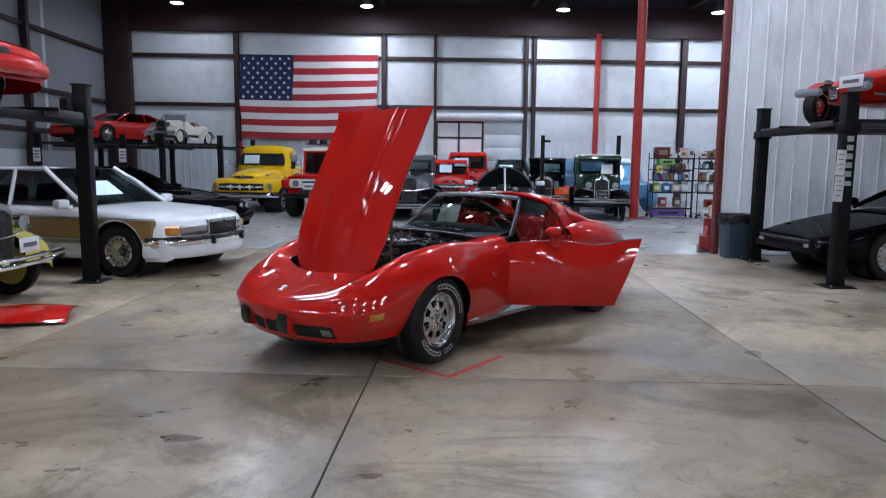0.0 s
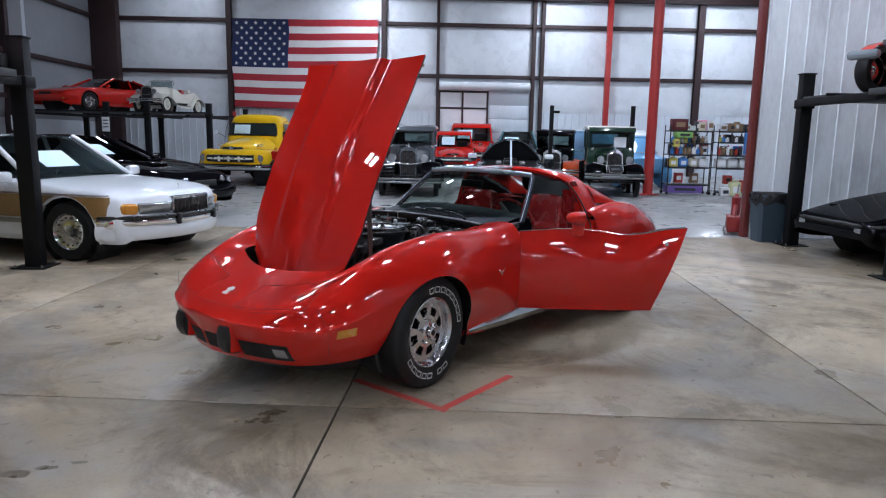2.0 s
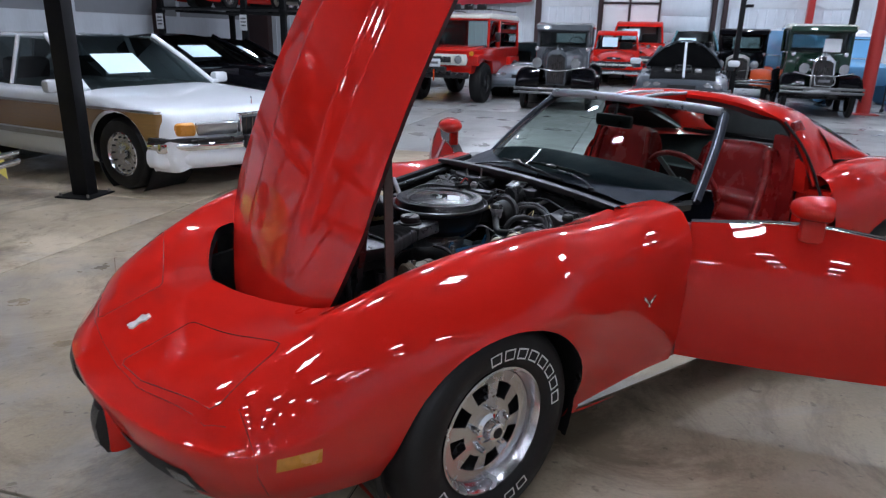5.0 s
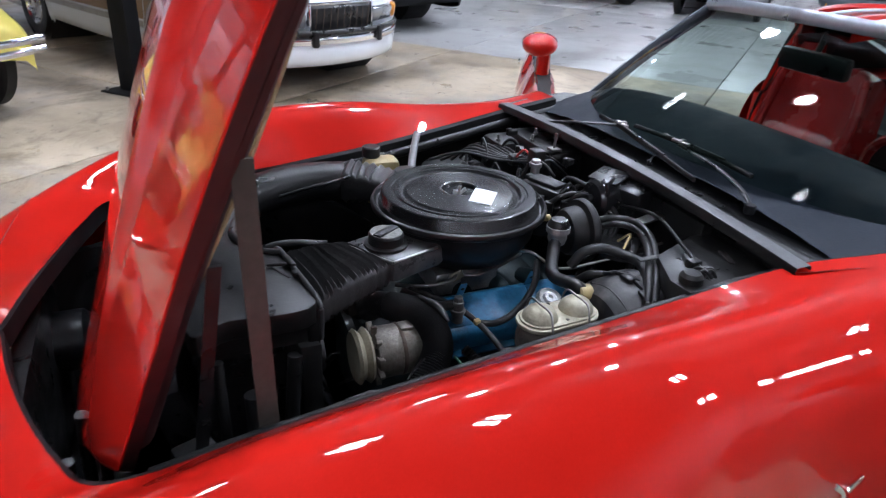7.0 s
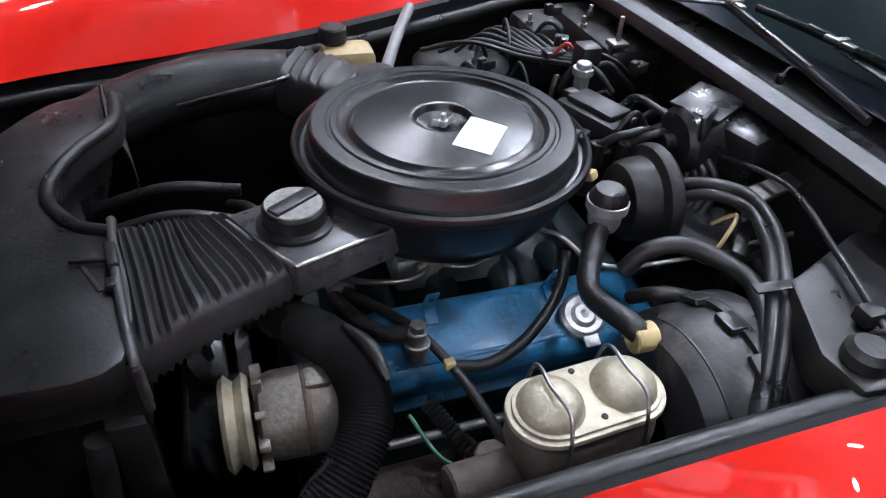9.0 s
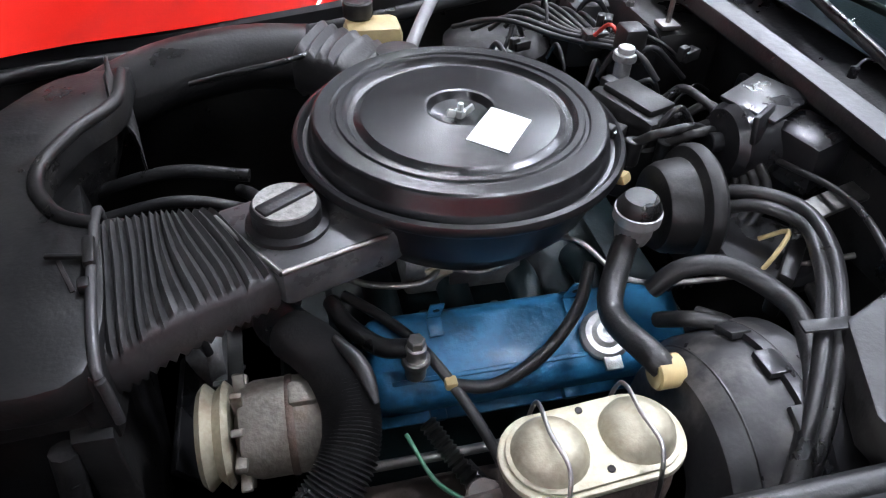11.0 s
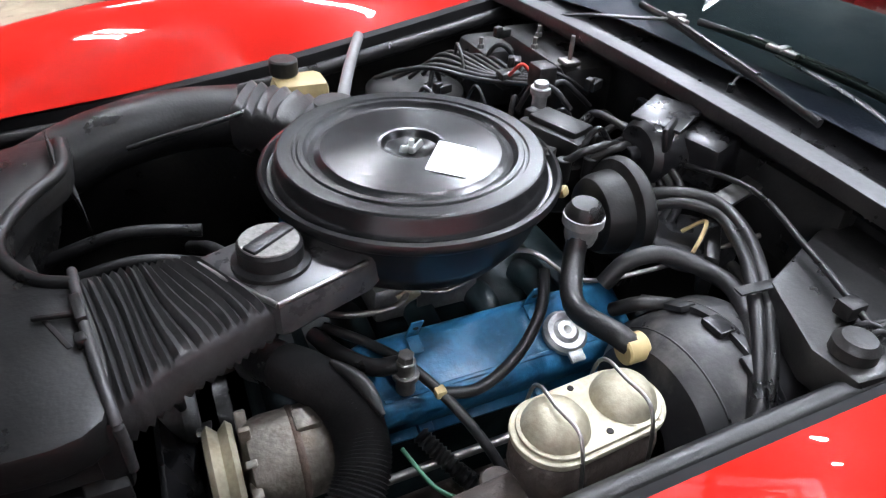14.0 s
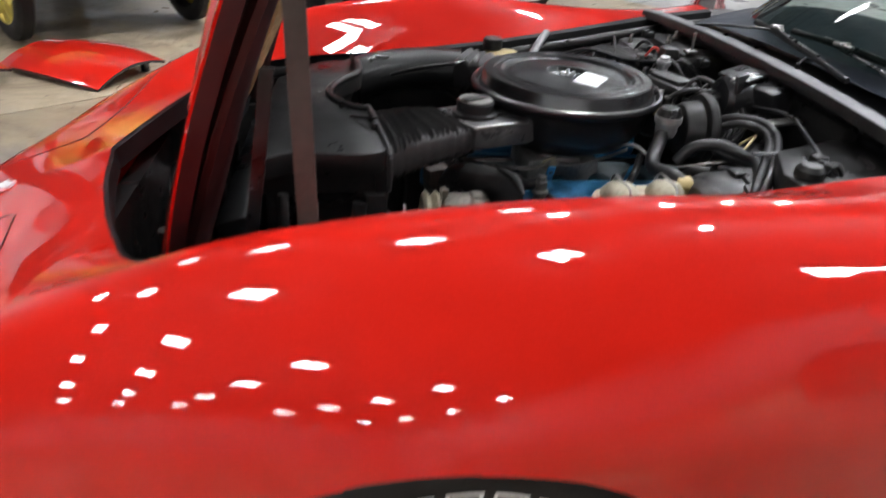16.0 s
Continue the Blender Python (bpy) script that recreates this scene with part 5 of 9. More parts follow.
DUSTY_RUBBER = material("dusty_rubber", (0.032, 0.0315, 0.032), 0.42, vary=0.35, scale=14, grain=180, bump=0.08, stain=(0.075, 0.07, 0.065), stain_amount=0.6, stain_scale=8, rough_vary=0.15, spec=0.45)


def bellows(a0, a1, b0, b1, za, zb, ha, hb, n, name="bellows"):
    """A flattened, pleated rubber duct from mouth a0-a1 to mouth b0-b1."""
    a0, a1, b0, b1 = (Vector((*p, 0)) for p in (a0, a1, b0, b1))
    rows = []
    for i in range(2 * n + 1):
        t = i / (2 * n)
        p, q = a0.lerp(b0, t), a1.lerp(b1, t)
        side, c = (q - p) / 2, (p + q) / 2
        d = Vector((-side.y, side.x, 0)).normalized()
        k = 1.0 + .02 * math.sin(i * 2.1) if i % 2 else 0.80 + .05 * math.sin(i * 1.3)
        z, h = za + (zb - za) * t + .006 * math.sin(math.pi * t), ha + (hb - ha) * t
        ring = []
        for a in np.linspace(0, 2 * math.pi, 29)[:-1]:
            ca, sa = math.cos(a), math.sin(a)
            sx, sz = math.copysign(abs(ca) ** .5, ca), math.copysign(abs(sa) ** .5, sa)
            wob = .004 * math.sin(2.2 * sx + .25 * i) * math.sin(math.pi * t)
            ring.append(c + side * ((.90 + .10 * k) * sx) + Vector((0, 0, z + h * k * sz)) + d * wob)
        rows.append(ring)
    v, f = grid_mesh(rows, True)
    return raw(name, v, f, DUSTY_RUBBER, car, "pleated dusty black rubber intake duct", angle=75)


bellows((.098, .028), (.066, .248), (-.034, .056), (-.104, .188), .746, .780, .049, .034, 17)
bellows((-.14, -.33), (-.20, -.45), (-.27, -.20), (-.34, -.31), .765, .765, .05, .036, 9)
# radiator top duct: moulded plastic box with a scooped edge
outline = [(.10, -.33), (.20, -.30), (.27, -.18), (.29, -.11), (.29, .29), (.22, .285), (.066, .272), (.085, .06), (.12, .043), (.145, .012), (.163, -.03), (.163, -.08), (.14, -.15), (.100, -.22)]
smooth_outline = [(p.x, p.y) for p in curve_points([(x, y, 0) for x, y in outline + outline[:1]], 85)][:-1]
duct = part("radiator_duct", prism(smooth_outline, .755, .797, 0.005), BLACK_PLASTIC, car, "dusty black plastic radiator air duct", angle=30)
part("duct_lip", tube([(x + .004, y, .797) for x, y in ((.085, .06), (.12, .043), (.145, .012), (.164, -.03), (.164, -.08), (.14, -.15), (.102, -.22), (.106, -.31))], .009, 40, 8), BLACK_PLASTIC, duct)
v, f = grid_mesh([[(x + .006 + lean, y, z) for x, y in ((.085, .06), (.12, .043), (.145, .012), (.164, -.03), (.164, -.08), (.14, -.15), (.102, -.22), (.100, -.30))] for z, lean in ((.797, 0), (.76, .006), (.70, .022), (.64, .045))])
raw("scoop_wall", v, f, BLACK_PLASTIC, duct, "inner wall of the scooped duct", angle=60)
flap = [[(.112 + .010 * a - .022 * b * (1 - .3 * a), -.225 - .085 * a + .012 * math.sin(7 * b), .800 + .028 * math.sin(2.2 * a + .3) * (1 - b) - .105 * b * (1.15 - .45 * a) + .007 * math.sin(9 * a + 4 * b)) for b in np.linspace(0, 1, 9)] for a in np.linspace(0, 1, 11)]
v, f = grid_mesh(flap)
w, g = grid_mesh([[(x + .003, y + .001, z - .002) for x, y, z in r] for r in flap])
raw("torn_flap", v + w, f + [tuple(i + len(v) for i in reversed(q)) for q in g], DUSTY_RUBBER, duct, "torn and folded plastic flap", angle=60)
part("collar", tube([(.096, .024, .735), (.092, .03, .794), (.078, .145, .802), (.060, .258, .794), (.057, .268, .76), (.058, .266, .715)], .0055, 40, 8), DUSTY_RUBBER, duct, "rolled rubber collar of the bellows")
part("buckle", join(box(.083, .118, .806, .012, .045, .012, .003, (0, 0, 10)), box(.081, .165, .803, .012, .016, .012, .003, (0, 0, 10)), box(.105, .118, .803, .045, .006, .006, .002, (0, 0, -8))), BLACK_PLASTIC, duct, "black strap buckle")
part("duct_mouth", prism([(.062, .035), (.09, .035), (.085, .272), (.058, .272)], .69, .788, 0.008), BLACK_PLASTIC, duct)
part("strap_slot", box(.105, .14, .797, .005, .06, .003, .001, (0, 0, 25)), SEAM, duct)
part("strap_slot", box(.24, -.11, .798, .008, .05, .004, .002, (0, 0, -10)), SEAM, duct)
part("fan_shroud_front", prism([(.10, .225), (.28, .235), (.28, .25), (.10, .24)], .25, .755, 0.004), BLACK_SATIN, duct)
part("duct_skirt", prism([(.075, .262), (.285, .275), (.285, .281), (.075, .268)], .715, .757, 0.002), BLACK_PLASTIC, duct)
for k, (x, y, z0, z1, r) in enumerate(((.12, .29, .26, .70, .014), (.20, .33, .26, .66, .020), (.30, .36, .30, .60, .016), (.255, .30, .30, .72, .010))):
    part("hose_drop", tube([(x, y, z0), (x + .01 * (-1) ** k, y + .015, (z0 + z1) / 2), (x - .01, y - .01, z1)], r, 16, 10), RUBBER, car, "black hose beside the radiator")
part("horn", lathe([(0, 0), (.03, .0), (.045, .012), (.048, .03), (.04, .045), (0, .05)], 24, (.36, .37, .50), "y"), BLACK_SATIN, car, "black horn behind the nose")
part("latch_block", box(.30, .40, .60, .07, .05, .09, .012, (0, 0, 20)), BLACK_PLASTIC, car, "black latch block")
part("fan_shroud", prism([(.20, -.30), (.23, -.30), (.10, .285), (.06, .285)], .25, .715, 0.004), BLACK_PLASTIC, duct)
part("radiator", box(.29, 0, .46, .06, .56, .42, 0.01, (0, 14, 0)), BLACK_SATIN, car)
for k in range(6):
    part("support_bar", tube([(.44 + .015 * k, -.30 + .12 * k, .28), (.42 + .015 * k, -.28 + .12 * k, .60)], .012, 4), BLACK_SATIN, car)
part("headlamp_vacuum_can", lathe([(0, 0), (.06, 0), (.075, .015), (.075, .09), (.06, .105), (0, .11)], 28, (.50, -.30, .45), "x"), BLACK_SATIN, car, "black vacuum can behind the nose")
part("far_air_duct", tube([(.16, -.36, .72), (.06, -.40, .745), (-.06, -.425, .755), (-.17, -.415, .755)], [.065] * 20, 16, 14, flat=.8), BLACK_PLASTIC, car, "smooth black plastic intake duct")
# washer bottle
bottle = part("washer_bottle", box(-.285, -.435, .74, .10, .075, .13, .018), YELLOW_PLASTIC, car, "yellowed washer bottle")
part("bottle_cap", cyl(.026, .03, (-.262, -.452, .805), seg=24), BLACK_PLASTIC, bottle, "black screw cap")
part("brace_rod", tube([(-.312, -.265, .805), (-.37, -.40, .825), (-.43, -.53, .835)], .011, 12, 10), material("grey_rod_paint", (0.16, 0.16, 0.165), 0.45, vary=0.2, scale=20), car, "grey brace rod over the engine")

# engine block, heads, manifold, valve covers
part("engine_block", join(span(-.66, -.08, -.20, .20, .30, .58, .02), box(-.36, 0, .575, .42, .22, .11, .03)), TEAL, car, "greenish painted engine block, darkened as in the gap's shade")
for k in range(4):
    part("intake_runner", tube([(-.22 - .095 * k, .035, .635), (-.22 - .095 * k, .085, .65), (-.225 - .095 * k, .135, .625)], .022, 10, 12), TEAL, car, "greenish painted intake runner, darkened as in the gap's shade")
    part("intake_bolt", cyl(.008, .012, (-.175 - .095 * k, .115, .632), seg=6), STEEL, car)
part("throttle_linkage", join(tube([(-.30, .09, .70), (-.34, .115, .705), (-.40, .105, .715), (-.46, .09, .73)], .004, 16, 6), box(-.33, .10, .695, .05, .004, .04, .001), cyl(.008, .012, (-.35, .10, .70), "y", 10)), STEEL, car, "dull steel throttle linkage")
part("fuel_pipe", tube([(-.16, .06, .68), (-.21, .10, .69), (-.27, .115, .70), (-.30, .09, .715)], .0045, 20, 8), STEEL, car, "thin steel fuel pipe")
part("fast_idle_lever", box(-.29, .105, .705, .03, .004, .022, .001, (0, 25, 0)), CADMIUM, car)
part("carburettor", join(span(-.41, -.25, -.08, .08, .64, .70, .01), cyl(.07, .05, (-.335, 0, .66))), ALUMINIUM, car, "stained alloy carburettor")
for s in (1, -1):
    m = Matrix.Translation((-.385, s * .188, .640)) @ pose(0, 0, 0, -s * 25, 0, 0.5 * s)
    bm = box(0, 0, 0, .40, .112, .072, .020, seg=3)
    cover = part("valve_cover", moved(bm, m), ENGINE_BLUE, car, "blue painted steel valve cover")
    part("cover_flange", moved(box(0, 0, -.037, .42, .132, .007, .002), m), ENGINE_BLUE, cover)
    part("cover_rib", moved(box(0, s * .030, .0365, .35, .006, .003, .0014), m), ENGINE_BLUE, cover)
    for x in (.12, -.05, -.20):
        part("hold_down", moved(box(x, s * .058, -.028, .02, .02, .014, .003), m), ENGINE_BLUE, cover)
    if s > 0:
        for x, h in ((.115, .04), (-.055, .05)):
            br = part("bracket", moved(join(box(x, -.042, .05, .017, .003, h + .02, .001), box(x, -.03, .039, .017, .026, .003, .001)), m), ENGINE_BLUE, cover, "blue wire-loom bracket")
            part("bracket_hole", moved(cyl(.004, .001, (x, -.0402, .065), "y", 10), m), SEAM, br)
        oc = part("oil_filler_cap", moved(lathe([(.03, .034), (.031, .045), (.026, .05), (.018, .048), (.013, .053), (.006, .053), (0, .047)], 28, (-.085, .012, 0)), m), ALUMINIUM, cover, "dull metal oil filler cap")
        part("cap_ear", moved(box(-.085, .046, .044, .022, .02, .006, .002), m), ALUMINIUM, oc)
    part("exhaust_manifold", tube([(-.14, s * .30, .50), (-.30, s * .315, .53), (-.48, s * .315, .52), (-.60, s * .30, .45)], .035, 20, 10), IRON, car, "rusty exhaust manifold")
    part("plug_loom", tube([(-.16, s * .285, .585), (-.32, s * .292, .60), (-.54, s * .285, .60)], .006, 14), STEEL, car)

# brake master cylinder and booster
mc = Matrix.Translation((-.357, .412, -.006)) @ pose(0, 0, 0, 0, 0, 4)
body = part("master_cylinder", moved(join(box(0, 0, .735, .150, .082, .075, .026, seg=3), cyl(.026, .22, (-.08, 0, .69), "x", 20)), mc), IRON, car, "rusty brown brake master cylinder")
rim_pts = []
for k in range(40):
    a = 2 * math.pi * k / 40
    cx = .042 if math.cos(a) > 0 else -.042
    rim_pts.append((cx + .043 * math.cos(a), .043 * math.sin(a)))
lid = part("reservoir_lid", moved(prism(rim_pts, .772, .780, .0025), mc), CADMIUM, body, "gold-plated lid with two domes")
rim2 = [(x * .93, y * .90) for x, y in rim_pts]
part("lid_plate", moved(prism(rim2, .780, .784, .0015), mc), CADMIUM, lid)
for x in (-.041, .041):
    part("dome", moved(lathe([(.034, .783), (.031, .792), (.024, .801), (.013, .806), (0, .807)], 28, (x, 0, 0)), mc), CADMIUM, lid)
    part("bail_wire", moved(tube([(x, -.05, .735), (x - .004, -.047, .785), (x, -.03, .808), (x + .004, 0, .813), (x, .03, .808), (x + .004, .047, .785), (x, .05, .735)], .0021, 36, 6), mc), STEEL, body, "dull steel wire bail")
for x, y in ((-.002, .028), (.0, -.032)):
    part("lid_hole", moved(cyl(.0035, .001, (x, y, .7842), seg=10), mc), SEAM, lid)
boost = part("brake_booster", lathe([(.03, .0), (.06, .004), (.105, .018), (.122, .045), (.128, .07), (.134, .074), (.134, .086), (.128, .09), (.124, .135), (.10, .165), (.04, .175)], 56, (-.635, .392, .675), "x"), material("scuffed_booster_paint", (0.011, 0.011, 0.012), 0.42, vary=0.4, scale=8, grain=120, bump=0.05, stain=(0.13, 0.12, 0.11), stain_amount=0.6, stain_scale=15, rough_vary=0.15), car, "worn black brake booster drum")
for k in range(14):
    a = radians(30 + 25.7 * k)
    part("crimp_tab", moved(box(-.535, 0, .131, .022, .030, .008, .002), Matrix.Translation((0, .392, .675)) @ pose(0, 0, 0, math.degrees(a), 0, 0)), BLACK_SATIN, boost)
part("crimp_band", lathe([(.128, .055), (.1335, .057), (.1335, .098), (.128, .10)], 56, (-.635, .392, .675), "x"), BLACK_SATIN, boost, "dark crimped band")
part("shell_step", lathe([(.112, .134), (.118, .138), (.116, .146), (.108, .150)], 56, (-.635, .392, .675), "x"), BLACK_SATIN, boost)
part("booster_check_valve", cyl(.017, .028, (-.475, .345, .765), "x", 18), YELLOW_PLASTIC, boost, "yellowed plastic check valve")
part("booster_hose", tube([(-.462, .345, .765), (-.45, .33, .775), (-.44, .26, .765), (-.47, .205, .79), (-.483, .193, .815)], .014, 26, 10), RUBBER, car, "thick black vacuum hose")
part("canister_nipple", join(cyl(.007, .03, (-.625, .137, .812), "x", 12), cyl(.010, .008, (-.605, .137, .812), "x", 8)), STEEL, car, "bright nipple on the canister")
pcv = part("pcv_valve", lathe([(0, .855), (.018, .853), (.024, .842), (.024, .826), (.021, .822), (.021, .81), (.018, .80), (0, .80)], 24, (-.487, .188, 0)), ALUMINIUM, car, "small metal valve on the hose")
part("valve_ring", lathe([(.0215, .826), (.0262, .828), (.0262, .840), (.0215, .842)], 28, (-.487, .188, 0)), ALUMINIUM, pcv, "pale metal clamp ring")
part("valve_cap", lathe([(0, .858), (.018, .856), (.0245, .845), (.0245, .84)], 20, (-.487, .188, 0)), BLACK_PLASTIC, pcv)
# vacuum canister on edge
can = moved(lathe([(0, .050), (.040, .050), (.050, .046), (.055, .036), (.058, .012), (.062, .010), (.071, .008), (.074, .002), (.074, -.006), (.069, -.012), (.05, -.022), (0, -.026)], 48, axis="x"), Matrix.Translation((-.585, .138, .795)) @ pose(0, 0, 0, 0, 0, -3))
part("vacuum_canister", can, BLACK_PLASTIC, car, "round black plastic vacuum canister")
part("canister_tag", box(-.505, .105, .822, .016, .024, .014, .004, (20, 10, 30)), YELLOW_PLASTIC, car, "yellow plastic clip")
# distributor with coil cover and plug leads
dist = part("distributor", join(cyl(.06, .085, (-.575, -.012, .735), seg=30), box(-.578, -.018, .832, .066, .118, .042, .010, (0, 0, 20)), box(-.578, -.018, .856, .046, .088, .012, .004, (0, 0, 20)), box(-.556, -.062, .848, .02, .02, .03, .004, (0, 0, 20)), box(-.604, .034, .846, .022, .02, .028, .004, (0, 0, 20))), BLACK_PLASTIC, car, "black distributor cap with coil cover")
for k in range(5):
    a = radians(60 + 38 * k)
    x, y = -.578 + .062 * math.cos(a), -.01 + .068 * math.sin(a)
    part("lead_tower", cyl(.011, .035, (x, y, .80), seg=12), BLACK_PLASTIC, dist)
    part("plug_lead", tube([(x, y, .83), (x - .025, y + .02, .855), (-.635 - .008 * k, .06 + .012 * k, .845), (-.645 - .004 * k, .12 + .012 * k, .80), (-.60 + .01 * k, .18, .70)], .006, 30, 10), RUBBER, car)
# wiper motor, heater box, relays on the firewall
wm = part("wiper_motor", join(lathe([(0, 0), (.04, 0), (.048, .01), (.048, .06), (.04, .07), (0, .07)], 28, (-.71, .085, .845), "x"), box(-.725, .13, .85, .06, .075, .075, .012, (0, 10, 15)), cyl(.012, .02, (-.645, .085, .845), "x", 14)), BLACK_SATIN, car, "black wiper motor on the firewall")
part("motor_bracket", join(box(-.69, .075, .895, .075, .075, .006, .002, (0, 8, 25)), box(-.665, .115, .885, .05, .008, .035, .003, (10, 0, 35))), BLACK_SATIN, wm)
part("heater_box", join(box(-.735, -.30, .80, .11, .26, .14, .02), box(-.68, -.40, .79, .14, .12, .12, .02)), BLACK_PLASTIC, car, "black moulded heater box")
part("relay", join(box(-.625, -.155, .865, .035, .04, .055, .006), box(-.60, -.22, .845, .04, .03, .03, .006)), BLACK_PLASTIC, car, "small black relay")
part("sensor_fitting", join(cyl(.012, .05, (-.60, -.115, .83), seg=14), cyl(.017, .012, (-.60, -.115, .86), seg=14)), ALUMINIUM, car, "bright stacked sensor fitting")
part("fuse_bolt", join(cyl(.004, .05, (-.70, -.19, .87), seg=8), box(-.70, -.19, .875, .03, .03, .008, .002)), STEEL, car)
# firewall shelf with its well
shelf = part("bay_shelf", prism([(-.60, .375), (-.555, .47), (-.56, .52), (-.78, .545), (-.79, .32), (-.735, .32)], .80, .845, 0.006), BLACK_PLASTIC, car, "flat black plastic shelf by the firewall")
part("shelf_rib", box(-.73, .43, .8465, .05, .012, .004, .0015, (0, 0, 70)), SEAM, shelf)
part("shelf_wall", prism([(-.785, .09), (-.755, .09), (-.755, .33), (-.785, .33)], .76, .872, 0.004), BLACK_PLASTIC, car)
part("shelf_wall", prism([(-.79, .09), (-.62, .27), (-.63, .285), (-.80, .11)], .74, .80, 0.004), BLACK_PLASTIC, car)
part("bracket_arm", prism([(-.66, .21), (-.76, .18), (-.765, .21), (-.665, .24)], .835, .842, 0.003), STEEL, car, "pressed steel bracket")
part("horn_disc", lathe([(0, .0), (.055, .002), (.062, -.004), (.062, -.014), (.02, -.03), (0, -.03)], 36, (-.645, .215, .785)), BLACK_SATIN, car, "black round horn disc")
part("yellow_wire", tube([(-.64, .205, .79), (-.655, .225, .815), (-.63, .245, .80), (-.61, .25, .77)], .0028, 14, 6), YELLOW_PLASTIC, car, "thin yellow wire")
# hoses that cross to the near inner fender
for k in range(2):
    o = .016 * k
    part("heater_hose", tube([(-.60, .14 + .02 * k, .812 - .008 * k), (-.635, .175 + o, .834 - o * .4), (-.668 + o * .3, .215 + o, .838 - o * .6), (-.665 + o, .27 + o * .5, .833 - o * .4), (-.63 + o, .335, .83), (-.578 + o * 1.1, .41, .815), (-.53 + o, .47, .775), (-.50 + o, .505, .71)], (.0085, .0078)[k], 56, 10), RUBBER, car, "black rubber hose")
part("heater_hose", tube([(-.655, .285, .785), (-.625, .335, .80), (-.585, .39, .806), (-.54, .455, .785), (-.50, .505, .70)], .0072, 40, 10), RUBBER, car, "black rubber hose")
part("heater_hose", tube([(-.497, .237, .765), (-.522, .243, .797), (-.562, .258, .808), (-.597, .298, .802), (-.592, .35, .808), (-.553, .42, .80), (-.508, .48, .765), (-.48, .505, .70)], .0112, 56, 12), RUBBER, car, "thick black rubber hose")
part("hose_strap", moved(join(box(0, 0, .006, .058, .014, .003, .0012), box(-.036, 0, .004, .016, .010, .003, .001)), Matrix.Translation((-.588, .376, .834)) @ pose(0, 0, 0, 0, 4, -7)), BLACK_PLASTIC, car, "black strap over the hose bundle")
part("bundle_tape", tube([(-.50, .26, .74), (-.515, .29, .77), (-.55, .30, .765), (-.57, .275, .74), (-.555, .25, .73)], .009, 20, 7), BLACK_PLASTIC, car)
part("thin_cable", tube([(-.69, .12, .84), (-.70, .24, .862), (-.665, .36, .86), (-.63, .45, .86), (-.63, .50, .84)], .004, 30, 6), RUBBER, car)
for k in range(5):
    part("connector_wire", tube([(-.60 + .01 * math.sin(k), .47 + .006 * k, .85), (-.62 + .012 * math.cos(2 * k), .48 + .004 * k, .868), (-.635 + .01 * k % .02, .50, .853)], .0032, 12, 8), BLACK_SATIN, car, "small black wire loop")
part("shelf_connector", box(-.625, .45, .858, .025, .02, .018, .003), BLACK_PLASTIC, car, "small black wire connector")
part("shelf_knob", lathe([(.0, .868), (.016, .867), (.022, .860), (.022, .848)], 20, (-.585, .49, 0)), BLACK_PLASTIC, car, "ribbed black cap on the shelf")
# ribbed alternator hose, radiator hose
big = part("ribbed_hose", tube([(-.108, .172, .700), (-.130, .205, .708), (-.150, .245, .712), (-.160, .29, .703), (-.150, .335, .688), (-.112, .375, .66), (-.055, .405, .61), (.02, .415, .54)], .030, 190, 16, ribs=-.0042), RUBBER, car, "black corrugated hose", angle=25)
part("hose_stub", tube([(-.085, .10, .655), (-.092, .135, .684), (-.110, .176, .702)], .029, 16, 14), RUBBER, big, "smooth dull end of the hose")
part("hose_slit", tube([(-.152, .222, .742), (-.175, .262, .738), (-.185, .300, .724)], [.003, .006, .008, .009, .009, .008, .006, .003], 8, 8), BLACK_PLASTIC, big, "loom showing through the split hose")
part("hose_tie", tube([(-.11, .362, .694), (-.147, .375, .664), (-.115, .388, .627), (-.076, .375, .657), (-.11, .362, .694)], .0035, 28, 6), BLACK_SATIN, big)
ALTERNATOR_METAL = material("stained_alternator_casting", (0.19, 0.175, 0.15), 0.5, 0.6, 0.35, 14, 150, 0.15, stain=(0.07, 0.045, 0.025), stain_amount=0.8, stain_scale=16)
alt = part("alternator", join(lathe([(.02, 0), (.042, .004), (.050, .02), (.052, .05), (.052, .095), (.047, .11), (.02, .118)], 40, (-.158, .255, .65), "x"), box(-.113, .255, .698, .03, .03, .016, .005)), ALTERNATOR_METAL, car, "stained aluminium alternator")
for k in range(10):
    part("cooling_fin", moved(box(-.055, 0, .048, .012, .008, .03, .002), Matrix.Translation((.007, .255, .65)) @ pose(0, 0, 0, 36 * k, 0, 0)), ALTERNATOR_METAL, alt)
part("alternator_pulley", lathe([(.0, .0), (.05, .0), (.056, .006), (.046, .016), (.056, .026), (.05, .032), (0, .032)], 36, (-.038, .255, .65), "x"), CADMIUM, alt, "gold-plated pulley")
part("alternator_band", lathe([(.0525, .0), (.0535, .002), (.0535, .006), (.0525, .008)], 40, (-.103, .255, .65), "x"), IRON, alt)
for k, (x, ya, za, yb, zb) in enumerate(((-.035, .185, .63, .03, .66), (-.02, .24, .59, .02, .40), (-.005, .12, .57, -.03, .42), (.005, -.02, .64, -.10, .42))):
    v, f = strap((x, ya, za), (x, yb, zb), .009, .004)
    raw("drive_belt", v, f, RUBBER, car, "black drive belt")
part("fan_hub", lathe([(0, 0), (.05, 0), (.06, .02), (.05, .05), (0, .055)], 24, (.0, 0, .50), "x"), ALUMINIUM, car)
